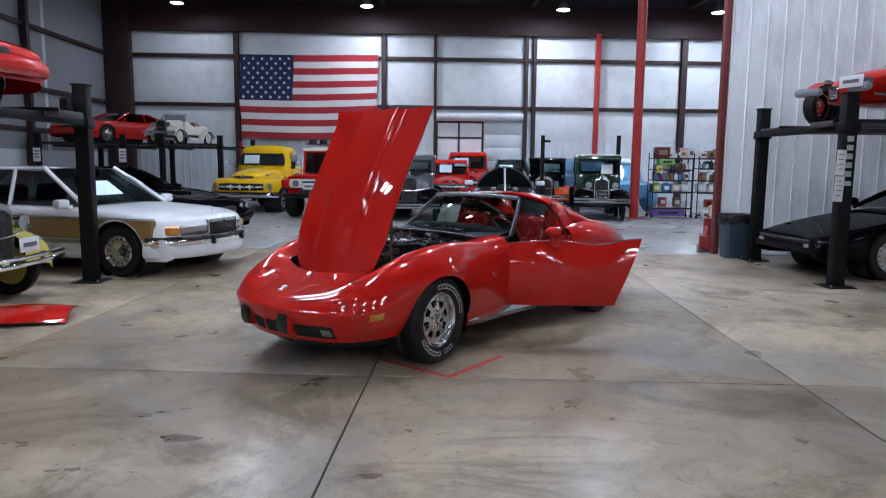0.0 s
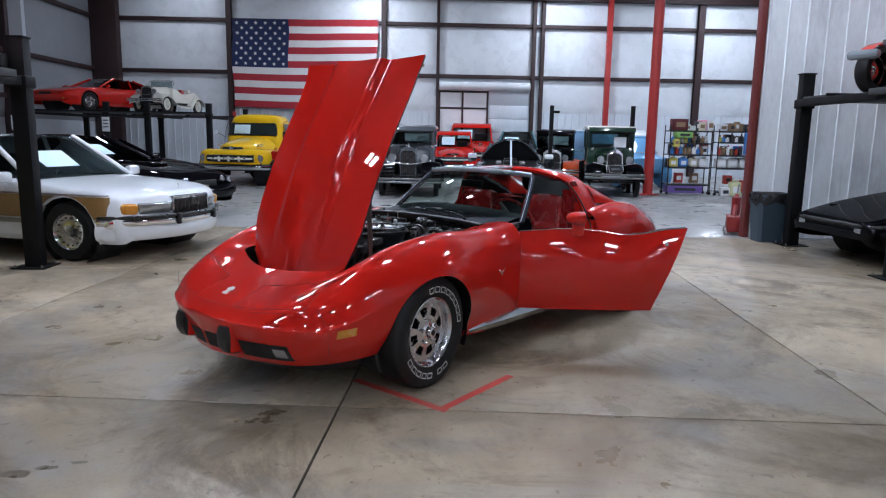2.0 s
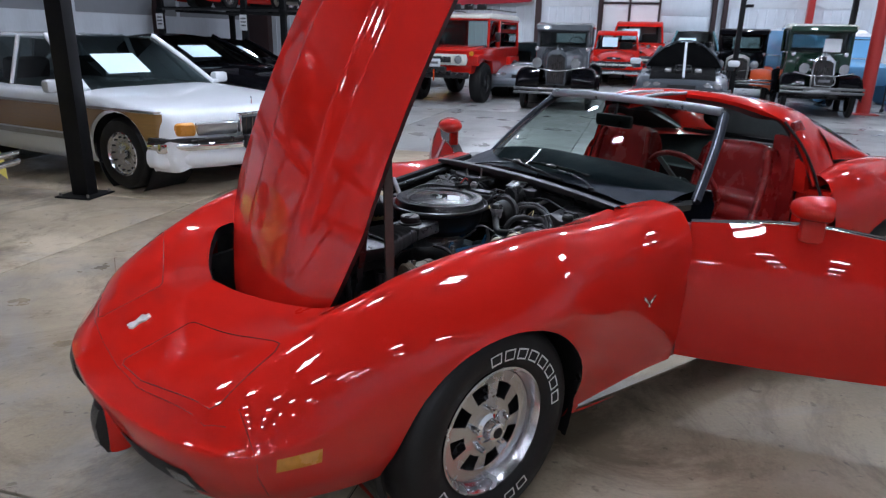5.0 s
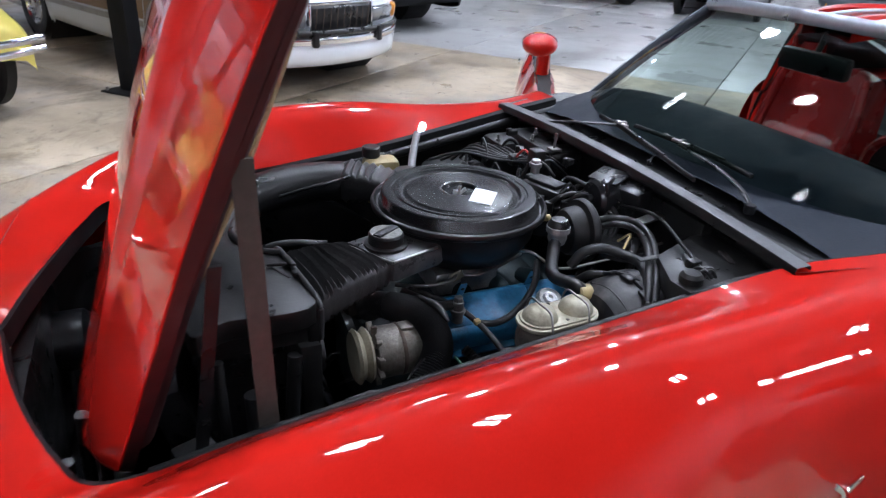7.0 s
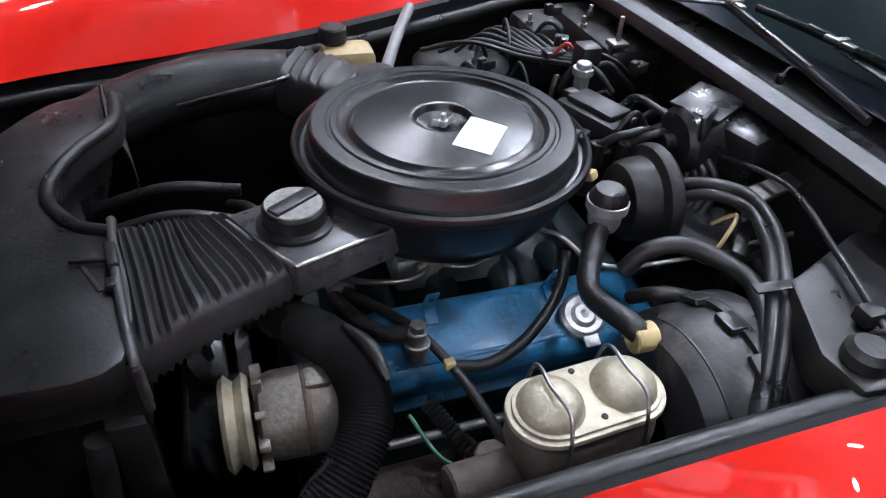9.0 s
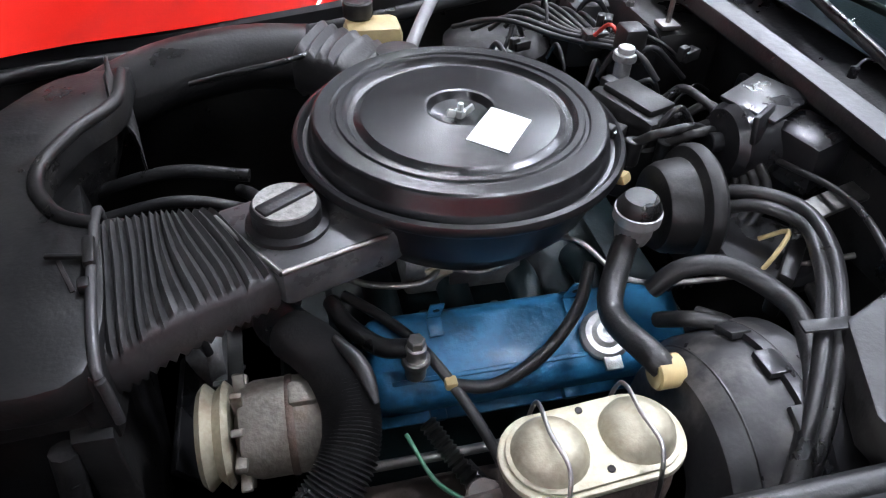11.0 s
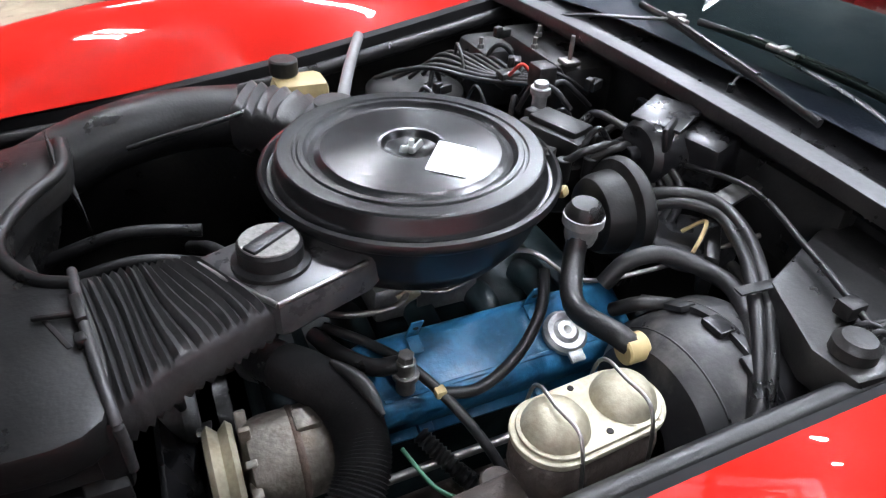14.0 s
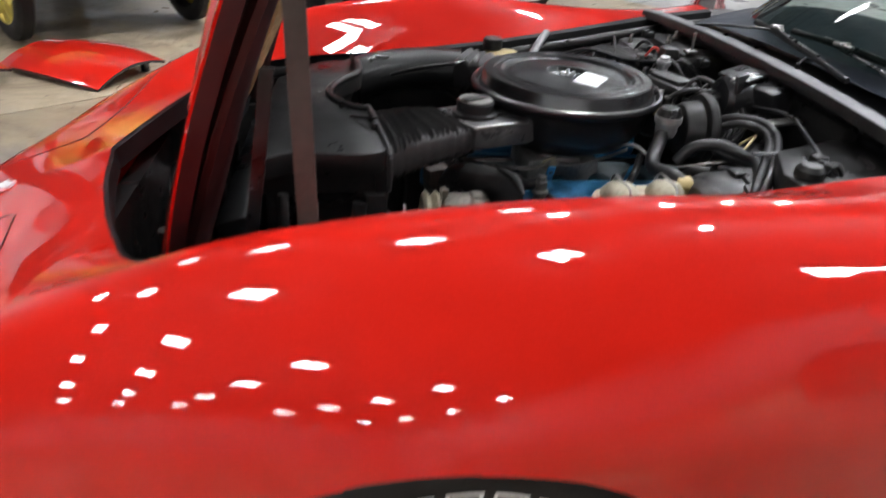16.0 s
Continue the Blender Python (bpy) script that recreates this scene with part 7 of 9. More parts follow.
# yellow post-war pickup
def pickup(m, label, paint_mat, name="pickup_truck", bed=True):
    t = thing(name, m, label, "truck")
    # bonnet
    rows = []
    for x, w, z, zb in ((.52, .36, .80, .55), (.50, .42, .98, .52), (.30, .50, 1.08, .5), (-.3, .60, 1.14, .5), (-.75, .66, 1.17, .5)):
        rows.append([(x, y * w, z - .16 * abs(y) ** 3 if abs(y) < 1 else zb) for y in (-1, -.98, -.85, -.6, -.3, 0, .3, .6, .85, .98, 1)])
    v, f = grid_mesh(rows)
    raw("bonnet", v, f, paint_mat, t, angle=50)
    poly = rows[0]
    raw("nose", poly, [tuple(range(len(poly)))], paint_mat, t)
    # front fenders, one swept shell a side
    for s in (1, -1):
        rows = []
        for i in range(17):
            a = math.pi * (i / 16) * 1.05 - .12
            x, z = .08 + .58 * math.cos(a), .42 + .50 * math.sin(a)
            rows.append([(x * (1 - .0 * k), s * y, z - d) for k, (y, d) in enumerate(((.42, -.03), (.62, -.012), (.82, .0), (.93, .05), (.97, .14), (.965, .2)))])
        v, f = grid_mesh(rows)
        raw("front_fender", v, f, paint_mat, t, angle=60)
        part("fender_front", lathe([(.0, .10), (.17, .07), (.26, .0), (.27, -.1)], 24, (.50, s * .70, .72), "x"), paint_mat, t)
        lamp(t, .60, s * .70, .74, .10)
        road_wheel(t, 0, s * .80, .36, .20, CHROME, s, .62, "star")
        road_wheel(t, -2.9, s * .80, .36, .20, CHROME, s, .62, "star")
        if bed:
            rows = []
            for i in range(15):
                a = math.pi * i / 14
                x, z = -2.9 + .55 * math.cos(a), .40 + .48 * math.sin(a)
                rows.append([(x, s * y, z - d) for y, d in ((.66, 0), (.85, 0), (.95, .05), (.98, .16))])
            v, f = grid_mesh(rows)
            raw("rear_fender", v, f, paint_mat, t, angle=60)
            part("bed_side", span(-3.9, -1.95, s * .64, s * .70, .58, 1.05, .015), paint_mat, t)
        part("running_board", span(-1.95, -.55, s * .68, s * .94, .40, .45, .015), paint_mat, t)
        part("mirror", join(cyl(.07, .02, (-.80, s * 1.08, 1.32), "x", 20), tube([(-.80, s * .80, 1.2), (-.79, s * 1.08, 1.32)], .008, 4)), CHROME, t)
    if bed:
        part("tailgate", span(-3.93, -3.87, -.66, .66, .58, 1.05, .015), paint_mat, t)
        part("bed_floor", span(-3.9, -1.95, -.66, .66, .60, .64), CABIN, t)
    # cab
    part("cab", prism([(-.68, .45), (-1.95, .45), (-1.98, 1.22), (-.74, 1.20)], -.82, .82, .05, "xz"), paint_mat, t)
    greenhouse(t, paint_mat, -.74, -.98, -1.78, -1.95, .74, .66, 1.19, 1.74, 1.22, (), 1, glass=CAR_GLASS)
    part("cab_roof", prism([(-.86, 1.66), (-1.92, 1.66), (-1.86, 1.78), (-1.6, 1.83), (-1.2, 1.83), (-.96, 1.76)], -.70, .70, .05, "xz"), paint_mat, t)
    # toothed grille bar between the lamps
    part("grille_recess", box(.56, 0, .72, .06, 1.20, .22, .05), BLACK_SATIN, t)
    part("grille_bar", box(.605, 0, .72, .06, 1.22, .06, .025), CREAM_PAINT, t)
    for k in (-2, -1, 0, 1, 2):
        part("grille_tooth", box(.62, k * .22, .71, .06, .045, .14, .02), CHROME, t)
    part("hood_intake", box(.50, 0, .93, .06, .46, .07, .02), CABIN, t)
    part("nose_badge", box(.535, 0, .93, .03, .12, .05, .012), CHROME, t)
    for s in (1, -1):
        part("hood_vent", box(.05, s * .56, 1.0, .32, .02, .05, .01), CHROME, t)
    part("front_bumper", tube([(.70, -.95, .50), (.80, -.6, .50), (.83, 0, .50), (.80, .6, .50), (.70, .95, .50)], .055, 30, 10, flat=1.4), CHROME, t)
    return t


DARK_PANE = material("dark_window", (0.02, 0.028, 0.03), 0.05, vary=0.1, coat=0.6)


def superellipse(cx, cy, ax, ay, z, n=48, e=0.45):
    out = []
    for k in range(n):
        a = 2 * math.pi * k / n
        c, d = math.cos(a), math.sin(a)
        out.append((cx + ax * math.copysign(abs(c) ** e, c), cy + ay * math.copysign(abs(d) ** e, d), z))
    return out


def round_pickup(m, label, paint_mat):
    """Post-war pickup: wide rolled fenders, domed bonnet, rounded cab."""
    t = thing("pickup_truck", m, label, "truck")
    plan = curve_points([(.66, 0, 0), (.655, .3, 0), (.62, .62, 0), (.52, .84, 0), (.30, .955, 0), (0, .985, 0), (-.3, .97, 0), (-.62, .93, 0)], 46)
    rows = []
    for p in plan:
        row = []
        for off, z in ((.05, .44), (.015, .50), (0, .58), (0, .74), (.03, .83), (.09, .885), (.2, .915), (.36, .925), (.5, .92)):
            n = Vector((p.x + .3, p.y * 1.1, 0)).normalized()
            q = p - n * off
            drop = .10 * max(0, (-.2 - p.x) / .42)
            row.append((q.x, max(q.y, 0), z - (drop if z > .7 else 0)))
        rows.append(row)
    v, f = grid_mesh(rows)
    v, f = cut_arches(v, f, [(0, .37, .44)], .6)
    v, f = mirrored(v, f)
    raw("front_fender_panel", v, f, paint_mat, t, angle=60)
    rows = []
    for x, w, zb, zt in ((.50, .30, .86, .93), (.47, .42, .86, 1.0), (.38, .47, .86, 1.05), (.1, .54, .86, 1.12), (-.3, .60, .86, 1.18), (-.76, .68, .86, 1.23)):
        rows.append([(x - .10 * abs(b) ** 3 * (x > .3), w * b, zb + (zt - zb) * (1 - abs(b) ** 3.2) ** .6) for b in np.linspace(-1, 1, 21)])
    v, f = grid_mesh([rows[0]] + rows)
    bon = raw("bonnet", v, f, paint_mat, t, angle=60)
    part("hood_intake", tube([(.47, -.26, .945), (.525, -.1, .95), (.53, 0, .95), (.525, .1, .95), (.47, .26, .945)], .026, 16, 8), CABIN, bon)
    part("nose_badge", box(.55, 0, .955, .03, .11, .06, .012), CHROME, bon)
    part("intake_lip", tube([(.46, -.28, .918), (.53, -.1, .915), (.54, 0, .915), (.53, .1, .915), (.46, .28, .918)], .013, 16, 8), CHROME, bon)
    for s in (1, -1):
        for k in range(2):
            part("bonnet_vent", box(.05, s * .535, 1.03 - .035 * k, .34, .03, .016, .006, (0, 4, -s * 6)), CHROME, bon)
    # cab from stacked rounded rings
    rings = [superellipse(-1.34, 0, a, w, z) for z, a, w in ((.42, .62, .80), (.6, .64, .83), (1.0, .64, .835), (1.2, .62, .82), (1.24, .60, .80), (1.45, .55, .755), (1.62, .50, .71), (1.70, .48, .68), (1.77, .43, .62), (1.81, .33, .48), (1.83, .18, .26), (1.835, .02, .02))]
    v, f = grid_mesh(rings, True)
    cab = raw("cab", v, f, paint_mat, t, angle=60)
    def glass(pts, name="windscreen"):
        raw(name, pts, [tuple(range(len(pts)))], DARK_PANE, cab)
    rows = [[(-1.34 + a + .014 - .05 * abs(b) ** 3, w * b, z) for b in np.linspace(-1, 1, 13)] for z, a, w in ((1.27, .595, .66), (1.42, .56, .655), (1.58, .515, .60))]
    v, f = grid_mesh(rows)
    raw("windscreen", v, f, DARK_PANE, cab)
    ring = [rows[0][k] for k in range(13)] + [rows[1][12]] + [rows[2][12 - k] for k in range(13)] + [rows[1][0], rows[0][0]]
    part("windscreen_seal", tube(ring, .014, 60, 6), RUBBER, cab)
    part("window_sheet", box(-.755, -.28, 1.425, .006, .44, .24, .001, (0, -15, 0)), SHEET, cab, "pale printed sheet in the windscreen")
    for s in (1, -1):
        glass([(-1.02, s * .818, 1.26), (-1.62, s * .818, 1.26), (-1.60, s * .748, 1.58), (-1.12, s * .748, 1.58)], "side_window")
        part("door_seam", tube([(-.92, s * .845, .5), (-.90, s * .845, 1.2), (-1.02, s * .77, 1.6), (-1.66, s * .77, 1.6), (-1.70, s * .84, 1.2), (-1.70, s * .845, .5)], .006, 40, 5), SEAM, cab)
        part("door_handle", box(-1.6, s * .855, 1.10, .12, .03, .025, .008), CHROME, cab)
        part("mirror", join(cyl(.065, .02, (-.86, s * 1.06, 1.34), "x", 20), tube([(-.88, s * .80, 1.2), (-.85, s * 1.05, 1.33)], .008, 4)), CHROME, t)
        lamp(t, .585, s * .74, .70, .088)
        part("turn_signal", cyl(.045, .02, (.56, s * .74, .565), "x", 16), CLEAR_LENS, t)
        for x in (0, -2.9):
            road_wheel(t, x, s * .84, .37, .20, CHROME, s, .62, "star")
        part("wheel_well", join(lathe([(.445, s * .5), (.445, s * .95)], 32, (0, 0, .37), "y"), lathe([(0, s * .5), (.445, s * .5)], 32, (0, 0, .37), "y")), CABIN, t)
        path = curve_points([(-2.35, 0, .42), (-2.42, 0, .68), (-2.65, 0, .86), (-2.95, 0, .90), (-3.25, 0, .80), (-3.45, 0, .50)], 20)
        rows = [[(p.x, s * y, p.z - d) for y, d in ((.66, -.01), (.85, 0), (.96, .05), (1.0, .16))] for p in path]
        v, f = grid_mesh(rows)
        raw("rear_fender", v, f, paint_mat, t, angle=60)
        part("bed_side", span(-3.9, -2.02, s * .66, s * .71, .60, 1.12, .015), paint_mat, t)
        part("bed_rail", cyl(.03, 1.88, (-3.9, s * .69, 1.12), "x", 10), paint_mat, t)
        part("running_board", span(-2.3, -.5, s * .70, s * .95, .38, .43, .015), paint_mat, t)
    part("tailgate", span(-3.93, -3.87, -.66, .66, .60, 1.12, .015), paint_mat, t)
    part("bed_floor", span(-3.9, -2.02, -.66, .66, .62, .66), CABIN, t)
    part("grille_recess", tube([(.60, -.60, .69), (.655, -.35, .69), (.667, 0, .69), (.655, .35, .69), (.60, .60, .69)], .085, 30, 12, flat=1.1), BLACK_SATIN, t)
    part("grille_bar", tube([(.66, -.60, .69), (.735, -.35, .69), (.75, 0, .69), (.735, .35, .69), (.66, .60, .69)], .026, 30, 10), CREAM_PAINT, t)
    for k in (-1, 0, 1):
        part("grille_tooth", box(.755 - .03 * abs(k), k * .26, .68, .06, .06, .13, .025), CREAM_PAINT, t)
    for k in (-1.5, -.5, .5, 1.5):
        part("grille_boss", lathe([(0, .03), (.03, .02), (.035, 0)], 12, (.765 - .02 * abs(k), k * .27, .70), "x"), CHROME, t)
    part("front_bumper", tube([(.58, -1.0, .49), (.76, -.7, .49), (.80, 0, .49), (.76, .7, .49), (.58, 1.0, .49)], .045, 34, 10, flat=1.6), CHROME, t)
    part("chassis", span(-3.8, .5, -.4, .4, .38, .46), BLACK_SATIN, t)
    return t


round_pickup(at(-5.5, 21.3, -99, 0, 1.15), "bright yellow rounded post-war pickup truck", YELLOW_PAINT)


# boxy red off-roader with a white roof
def off_roader(m, label):
    t = thing("off_road_vehicle", m, label, "car")
    part("body", prism([(.55, .62), (.55, 1.08), (-.55, 1.14), (-2.95, 1.14), (-2.95, .55), (-.45, .55), (-.40, .62)], -.70, .70, .03, "xz"), RED, t)
    part("bonnet", prism([(.58, 1.06), (-.52, 1.14), (-.52, 1.18), (.2, 1.15), (.56, 1.10)], -.60, .60, .02, "xz"), RED, t)
    for s in (1, -1):
        part("front_fender", prism([(.58, .78), (.62, .98), (.40, 1.02), (-.42, 1.02), (-.50, .60), (-.42, .60), (-.32, .86), (.30, .90), (.48, .80)], s * .56, s * .86, .02, "xz"), RED, t)
        part("rear_fender", prism([(-1.85, .56), (-1.95, .92), (-2.65, .92), (-2.75, .56)], s * .68, s * .80, .02, "xz"), RED, t)
        lamp(t, .655, s * .44, .90, .085)
        part("lamp_ring", lathe([(.085, .0), (.115, .0), (.11, .02), (.09, .022)], 24, (.645, s * .44, .90), "x"), CREAM_PAINT, t, "white headlamp ring")
        for x in (0, -2.285):
            road_wheel(t, x, s * .72, .42, .27, BLACK_SATIN, s, .5)
        part("turn_signal", cyl(.05, .03, (.62, s * .72, 1.03), "x", 18), ORANGE_LENS, t)
        part("mirror", join(box(-.45, s * .92, 1.36, .03, .12, .2, .02), tube([(-.5, s * .72, 1.2), (-.46, s * .9, 1.3)], .008, 4)), BLACK_SATIN, t)
        part("door_post", span(-1.35, -1.25, s * .66, s * .71, 1.13, 1.72, .01), RED, t)
        part("screen_post", tube([(-.58, s * .67, 1.14), (-.66, s * .65, 1.74)], .03, 3), RED, t)
        part("rear_post", tube([(-2.9, s * .67, 1.14), (-2.86, s * .65, 1.74)], .035, 3), RED, t)
        part("side_window", span(-2.85, -.66, s * .655, s * .665, 1.15, 1.72), CAR_GLASS, t)
    part("windscreen", prism([(-.58, 1.16), (-.66, 1.73), (-.67, 1.73), (-.59, 1.16)], -.64, .64, 0, "xz"), CAR_GLASS, t)
    part("cabin_lining", span(-2.8, -.8, -.62, .62, .9, 1.15), CABIN, t)
    part("roof", prism([(-.56, 1.74), (-2.98, 1.74), (-2.95, 1.82), (-2.6, 1.86), (-.9, 1.86), (-.60, 1.81)], -.70, .70, .03, "xz"), CREAM_PAINT, t, "white roof above the red body")
    part("roof_band", span(-2.95, -.60, -.69, .69, 1.70, 1.752, .01), RED, t)
    part("grille_surround", prism([(-.60, .79), (.60, .79), (.64, .90), (.60, 1.01), (-.60, 1.01), (-.64, .90)], .60, .645, .015, "yz"), CREAM_PAINT, t, "white lamp and grille surround")
    part("grille", box(.648, 0, .90, .02, .55, .12, .01), BLACK_SATIN, t)
    part("front_bumper", box(.80, 0, .60, .12, 1.45, .12, .02), BLACK_SATIN, t)
    part("winch", join(cyl(.07, .5, (.86, -.25, .70), "y", 18), box(.84, 0, .66, .12, .7, .05, .01)), BLACK_SATIN, t)
    part("tow_strap", box(.95, .02, .60, .02, .03, .22, .006), ORANGE_PAINT, t)
    pl = part("number_plate", box(.89, -.02, .84, .01, .32, .16, .005), PLATE, t)
    part("print_bar", box(.897, -.02, .84, .004, .22, .05, .001), PRINT, pl)
    rack = part("roof_rack", join(span(-2.7, -.8, -.66, -.63, 1.92, 1.95), span(-2.7, -.8, .63, .66, 1.92, 1.95), span(-.83, -.8, -.63, .63, 1.92, 1.95)), BLACK_SATIN, t)
    for k in range(4):
        part("roof_lamp", box(-.72, -.45 + .3 * k, 1.98, .08, .22, .13, .03), BLACK_SATIN, rack)
    return t


off_roader(at(-3.0, 19.15, -100, 0, 1.08), "red boxy off-road vehicle with a black roof rack")


# upright pre-war cars
def vintage(m, label, paint_mat, fender_mat, roof_mat, name="vintage_car", open_top=False, wheel_mat=BLACK_SATIN, wide=.80, sheet=False, plate=False, hgt=1.85, group="", bz=.50, rw=1.0, shell=None, bumper=None):
    t = thing(name, m, label, "car", group)
    # radiator and bonnet
    rad = part("radiator_shell", prism([(y * rw, z) for y, z in ((-.27, .50), (.27, .50), (.29, .80), (.27, 1.08), (.15, 1.16), (0, 1.18), (-.15, 1.16), (-.27, 1.08), (-.29, .80))], .28, .38, .02, "yz"), shell or STEEL, t)
    part("radiator_core", prism([(y * rw * .93, z) for y, z in ((-.245, .53), (.245, .53), (.265, .80), (.245, 1.03), (.135, 1.09), (-.135, 1.09), (-.245, 1.03), (-.265, .80))], .375, .388, 0, "yz"), BLACK_SATIN, rad)
    for k in range(7):
        part("core_bar", span(.388, .392, (-.18 + .06 * k) * rw - .003, (-.18 + .06 * k) * rw + .003, .56, 1.04), IRON, rad)
    part("radiator_cap", join(cyl(.035, .03, (.33, 0, 1.18), seg=16), box(.33, 0, 1.24, .05, .02, .06, .008)), CHROME, t)
    rows = [[(x, y, z) for y, z in ((-w, .55), (-w, zt - .16), (-w * .75, zt - .03), (0, zt), (w * .75, zt - .03), (w, zt - .16), (w, .55))] for x, w, zt in ((.28, .28 * rw, 1.16), (-.2, .34 * (.5 + .5 * rw), 1.18), (-.72, .48, 1.22))]
    v, f = grid_mesh(rows)
    raw("bonnet", v, f, paint_mat, t)
    # fenders sweep over the wheel into the running board
    for s in (1, -1):
        path = curve_points([(.46, 0, .42), (.44, 0, .66), (.25, 0, .80), (0, 0, .84), (-.30, 0, .76), (-.62, 0, .52), (-.95, 0, .38), (-2.0, 0, .36)], 34)
        rows = []
        for p in path:
            rows.append([(p.x, s * y, p.z - d) for y, d in ((.34, -.02), (.50, 0.0), (.66, .005), (.78, .03), (.84, .09), (.845, .12))])
        v, f = grid_mesh(rows)
        raw("front_fender", v, f, fender_mat, t, angle=60)
        path = curve_points([(-2.0, 0, .38), (-2.2, 0, .62), (-2.45, 0, .80), (-2.7, 0, .82), (-3.0, 0, .68), (-3.15, 0, .42)], 22)
        rows = [[(p.x, s * y, p.z - d) for y, d in ((.52, 0.0), (.68, .005), (.80, .04), (.84, .11))] for p in path]
        v, f = grid_mesh(rows)
        raw("rear_fender", v, f, fender_mat, t, angle=60)
        lamp(t, .42, s * .40, .93, .10, deep=.15)
        for x in (0, -2.63):
            road_wheel(t, x, s * .70, .38, .13, wheel_mat, s, .70, "spokes", wheel_mat)
        part("cowl_lamp", join(lathe([(0, -.06), (.035, -.03), (.045, .0), (0, .01)], 16, (-.62, s * .56, 1.18), "x")), CHROME, t)
    part("lamp_bar", tube([(.40, -.6, .86), (.42, 0, .78), (.40, .6, .86)], .014, 16), CHROME, t)
    for z in (bz, bz + .075):
        part("bumper_bar", tube([(.62, -.84, z), (.70, -.4, z), (.71, 0, z), (.70, .4, z), (.62, .84, z)], .018, 24, 8, flat=1.5), bumper or CHROME, t)
    for s in (1, -1):
        part("bumper_clamp", box(.68, s * .34, bz + .04, .06, .06, .13, .01), bumper or CHROME, t)
    if plate:
        p = part("number_plate", box(.735, 0, .72, .012, .34, .16, .006), PLATE if plate == 1 else BLACK_SATIN, t)
        part("print_bar", box(.743, 0, .72, .003, .24, .05, .001), PRINT, p)
        if plate == 2:
            part("plate_frame", tube([(.742, -.17, .64), (.742, .17, .64), (.742, .17, .80), (.742, -.17, .80), (.742, -.17, .64)], .010, 0, 6), CHROME, p, "bright plate frame")
    part("axle", cyl(.03, 1.3, (0, -.65, .36), "y", 12), BLACK_SATIN, t)
    part("chassis", span(-3.1, .3, -.42, .42, .40, .50), BLACK_SATIN, t)
    # body
    if open_top:
        part("body", prism([(-.70, .48), (-.72, 1.14), (-1.1, 1.10), (-1.5, .92), (-2.0, .95), (-2.5, 1.05), (-2.9, .95), (-3.1, .50)], -.60, .60, .05, "xz"), paint_mat, t)
        part("windscreen_frame", join(tube([(-.74, -.58, 1.12), (-.80, -.56, 1.46), (-.80, .56, 1.46), (-.74, .58, 1.12)], .014, 24), ), CHROME, t)
        part("windscreen", prism([(-.75, 1.13), (-.80, 1.45), (-.806, 1.45), (-.756, 1.13)], -.55, .55, 0, "xz"), CAR_GLASS, t)
        part("seat", box(-1.75, 0, .95, .3, 1.0, .35, .08), RED_LEATHER, t)
        part("folded_hood", tube([(-2.2, -.55, 1.08), (-2.3, 0, 1.12), (-2.2, .55, 1.08)], .07, 12), CREAM_PAINT, t)
    else:
        part("body", prism([(-.70, .48), (-.74, 1.22), (-2.75, 1.22), (-2.95, 1.0), (-2.95, .48)], -wide * .84, wide * .84, .05, "xz"), paint_mat, t)
        w = wide * .82
        for s in (1, -1):
            part("screen_post", span(-.80, -.72, s * (w - .06), s * w, 1.2, hgt - .06, .012), paint_mat, t)
            for x in (-1.55, -2.75):
                part("body_post", span(x - .05, x + .05, s * (w - .06), s * w, 1.2, hgt - .06, .012), paint_mat, t)
            part("side_window", span(-2.7, -.8, s * (w - .035), s * (w - .03), 1.2, hgt - .08), CAR_GLASS, t)
        for z0, z1 in ((1.2, 1.30), (hgt - .16, hgt - .06)):
            part("rear_panel", span(-2.80, -2.72, -w, w, z0, z1, .02), paint_mat, t)
        for s in (1, -1):
            part("rear_post", span(-2.80, -2.72, s * w * .62, s * w, 1.29, hgt - .15, .02), paint_mat, t)
        part("rear_window", span(-2.765, -2.76, -w * .64, w * .64, 1.29, hgt - .15), CAR_GLASS, t)
        part("steering_wheel", moved(lathe([(.16, -.012), (.185, -.012), (.185, .012), (.16, .012), (.16, -.012)], 24, axis="x"), pose(-1.02, .28, 1.27, 0, -25, 0)), BLACK_SATIN, t)
        part("windscreen", span(-.765, -.76, -w + .05, w - .05, 1.22, hgt - .1), CAR_GLASS, t)
        part("header", span(-.82, -.70, -w, w, hgt - .14, hgt - .04, .02), paint_mat, t)
        part("sun_visor", prism([(-.70, hgt - .02), (-.56, hgt - .12), (-.55, hgt - .10), (-.70, hgt)], -w, w, .004, "xz"), roof_mat if roof_mat is not CREAM_PAINT else paint_mat, t)
        part("roof", prism([(-.66, hgt - .06), (-2.90, hgt - .06), (-2.86, hgt + .01), (-2.4, hgt + .05), (-1.1, hgt + .05), (-.70, hgt + .0)], -wide * .88, wide * .88, .03, "xz"), roof_mat, t)
        part("cabin_lining", span(-2.6, -1.0, -w + .1, w - .1, .9, 1.24), CABIN, t)
        if sheet:
            part("window_sheet", box(-.74, -.22 if sheet == 1 else .26, hgt - .38, .004, .36, .26), PAPER, t)
    return t


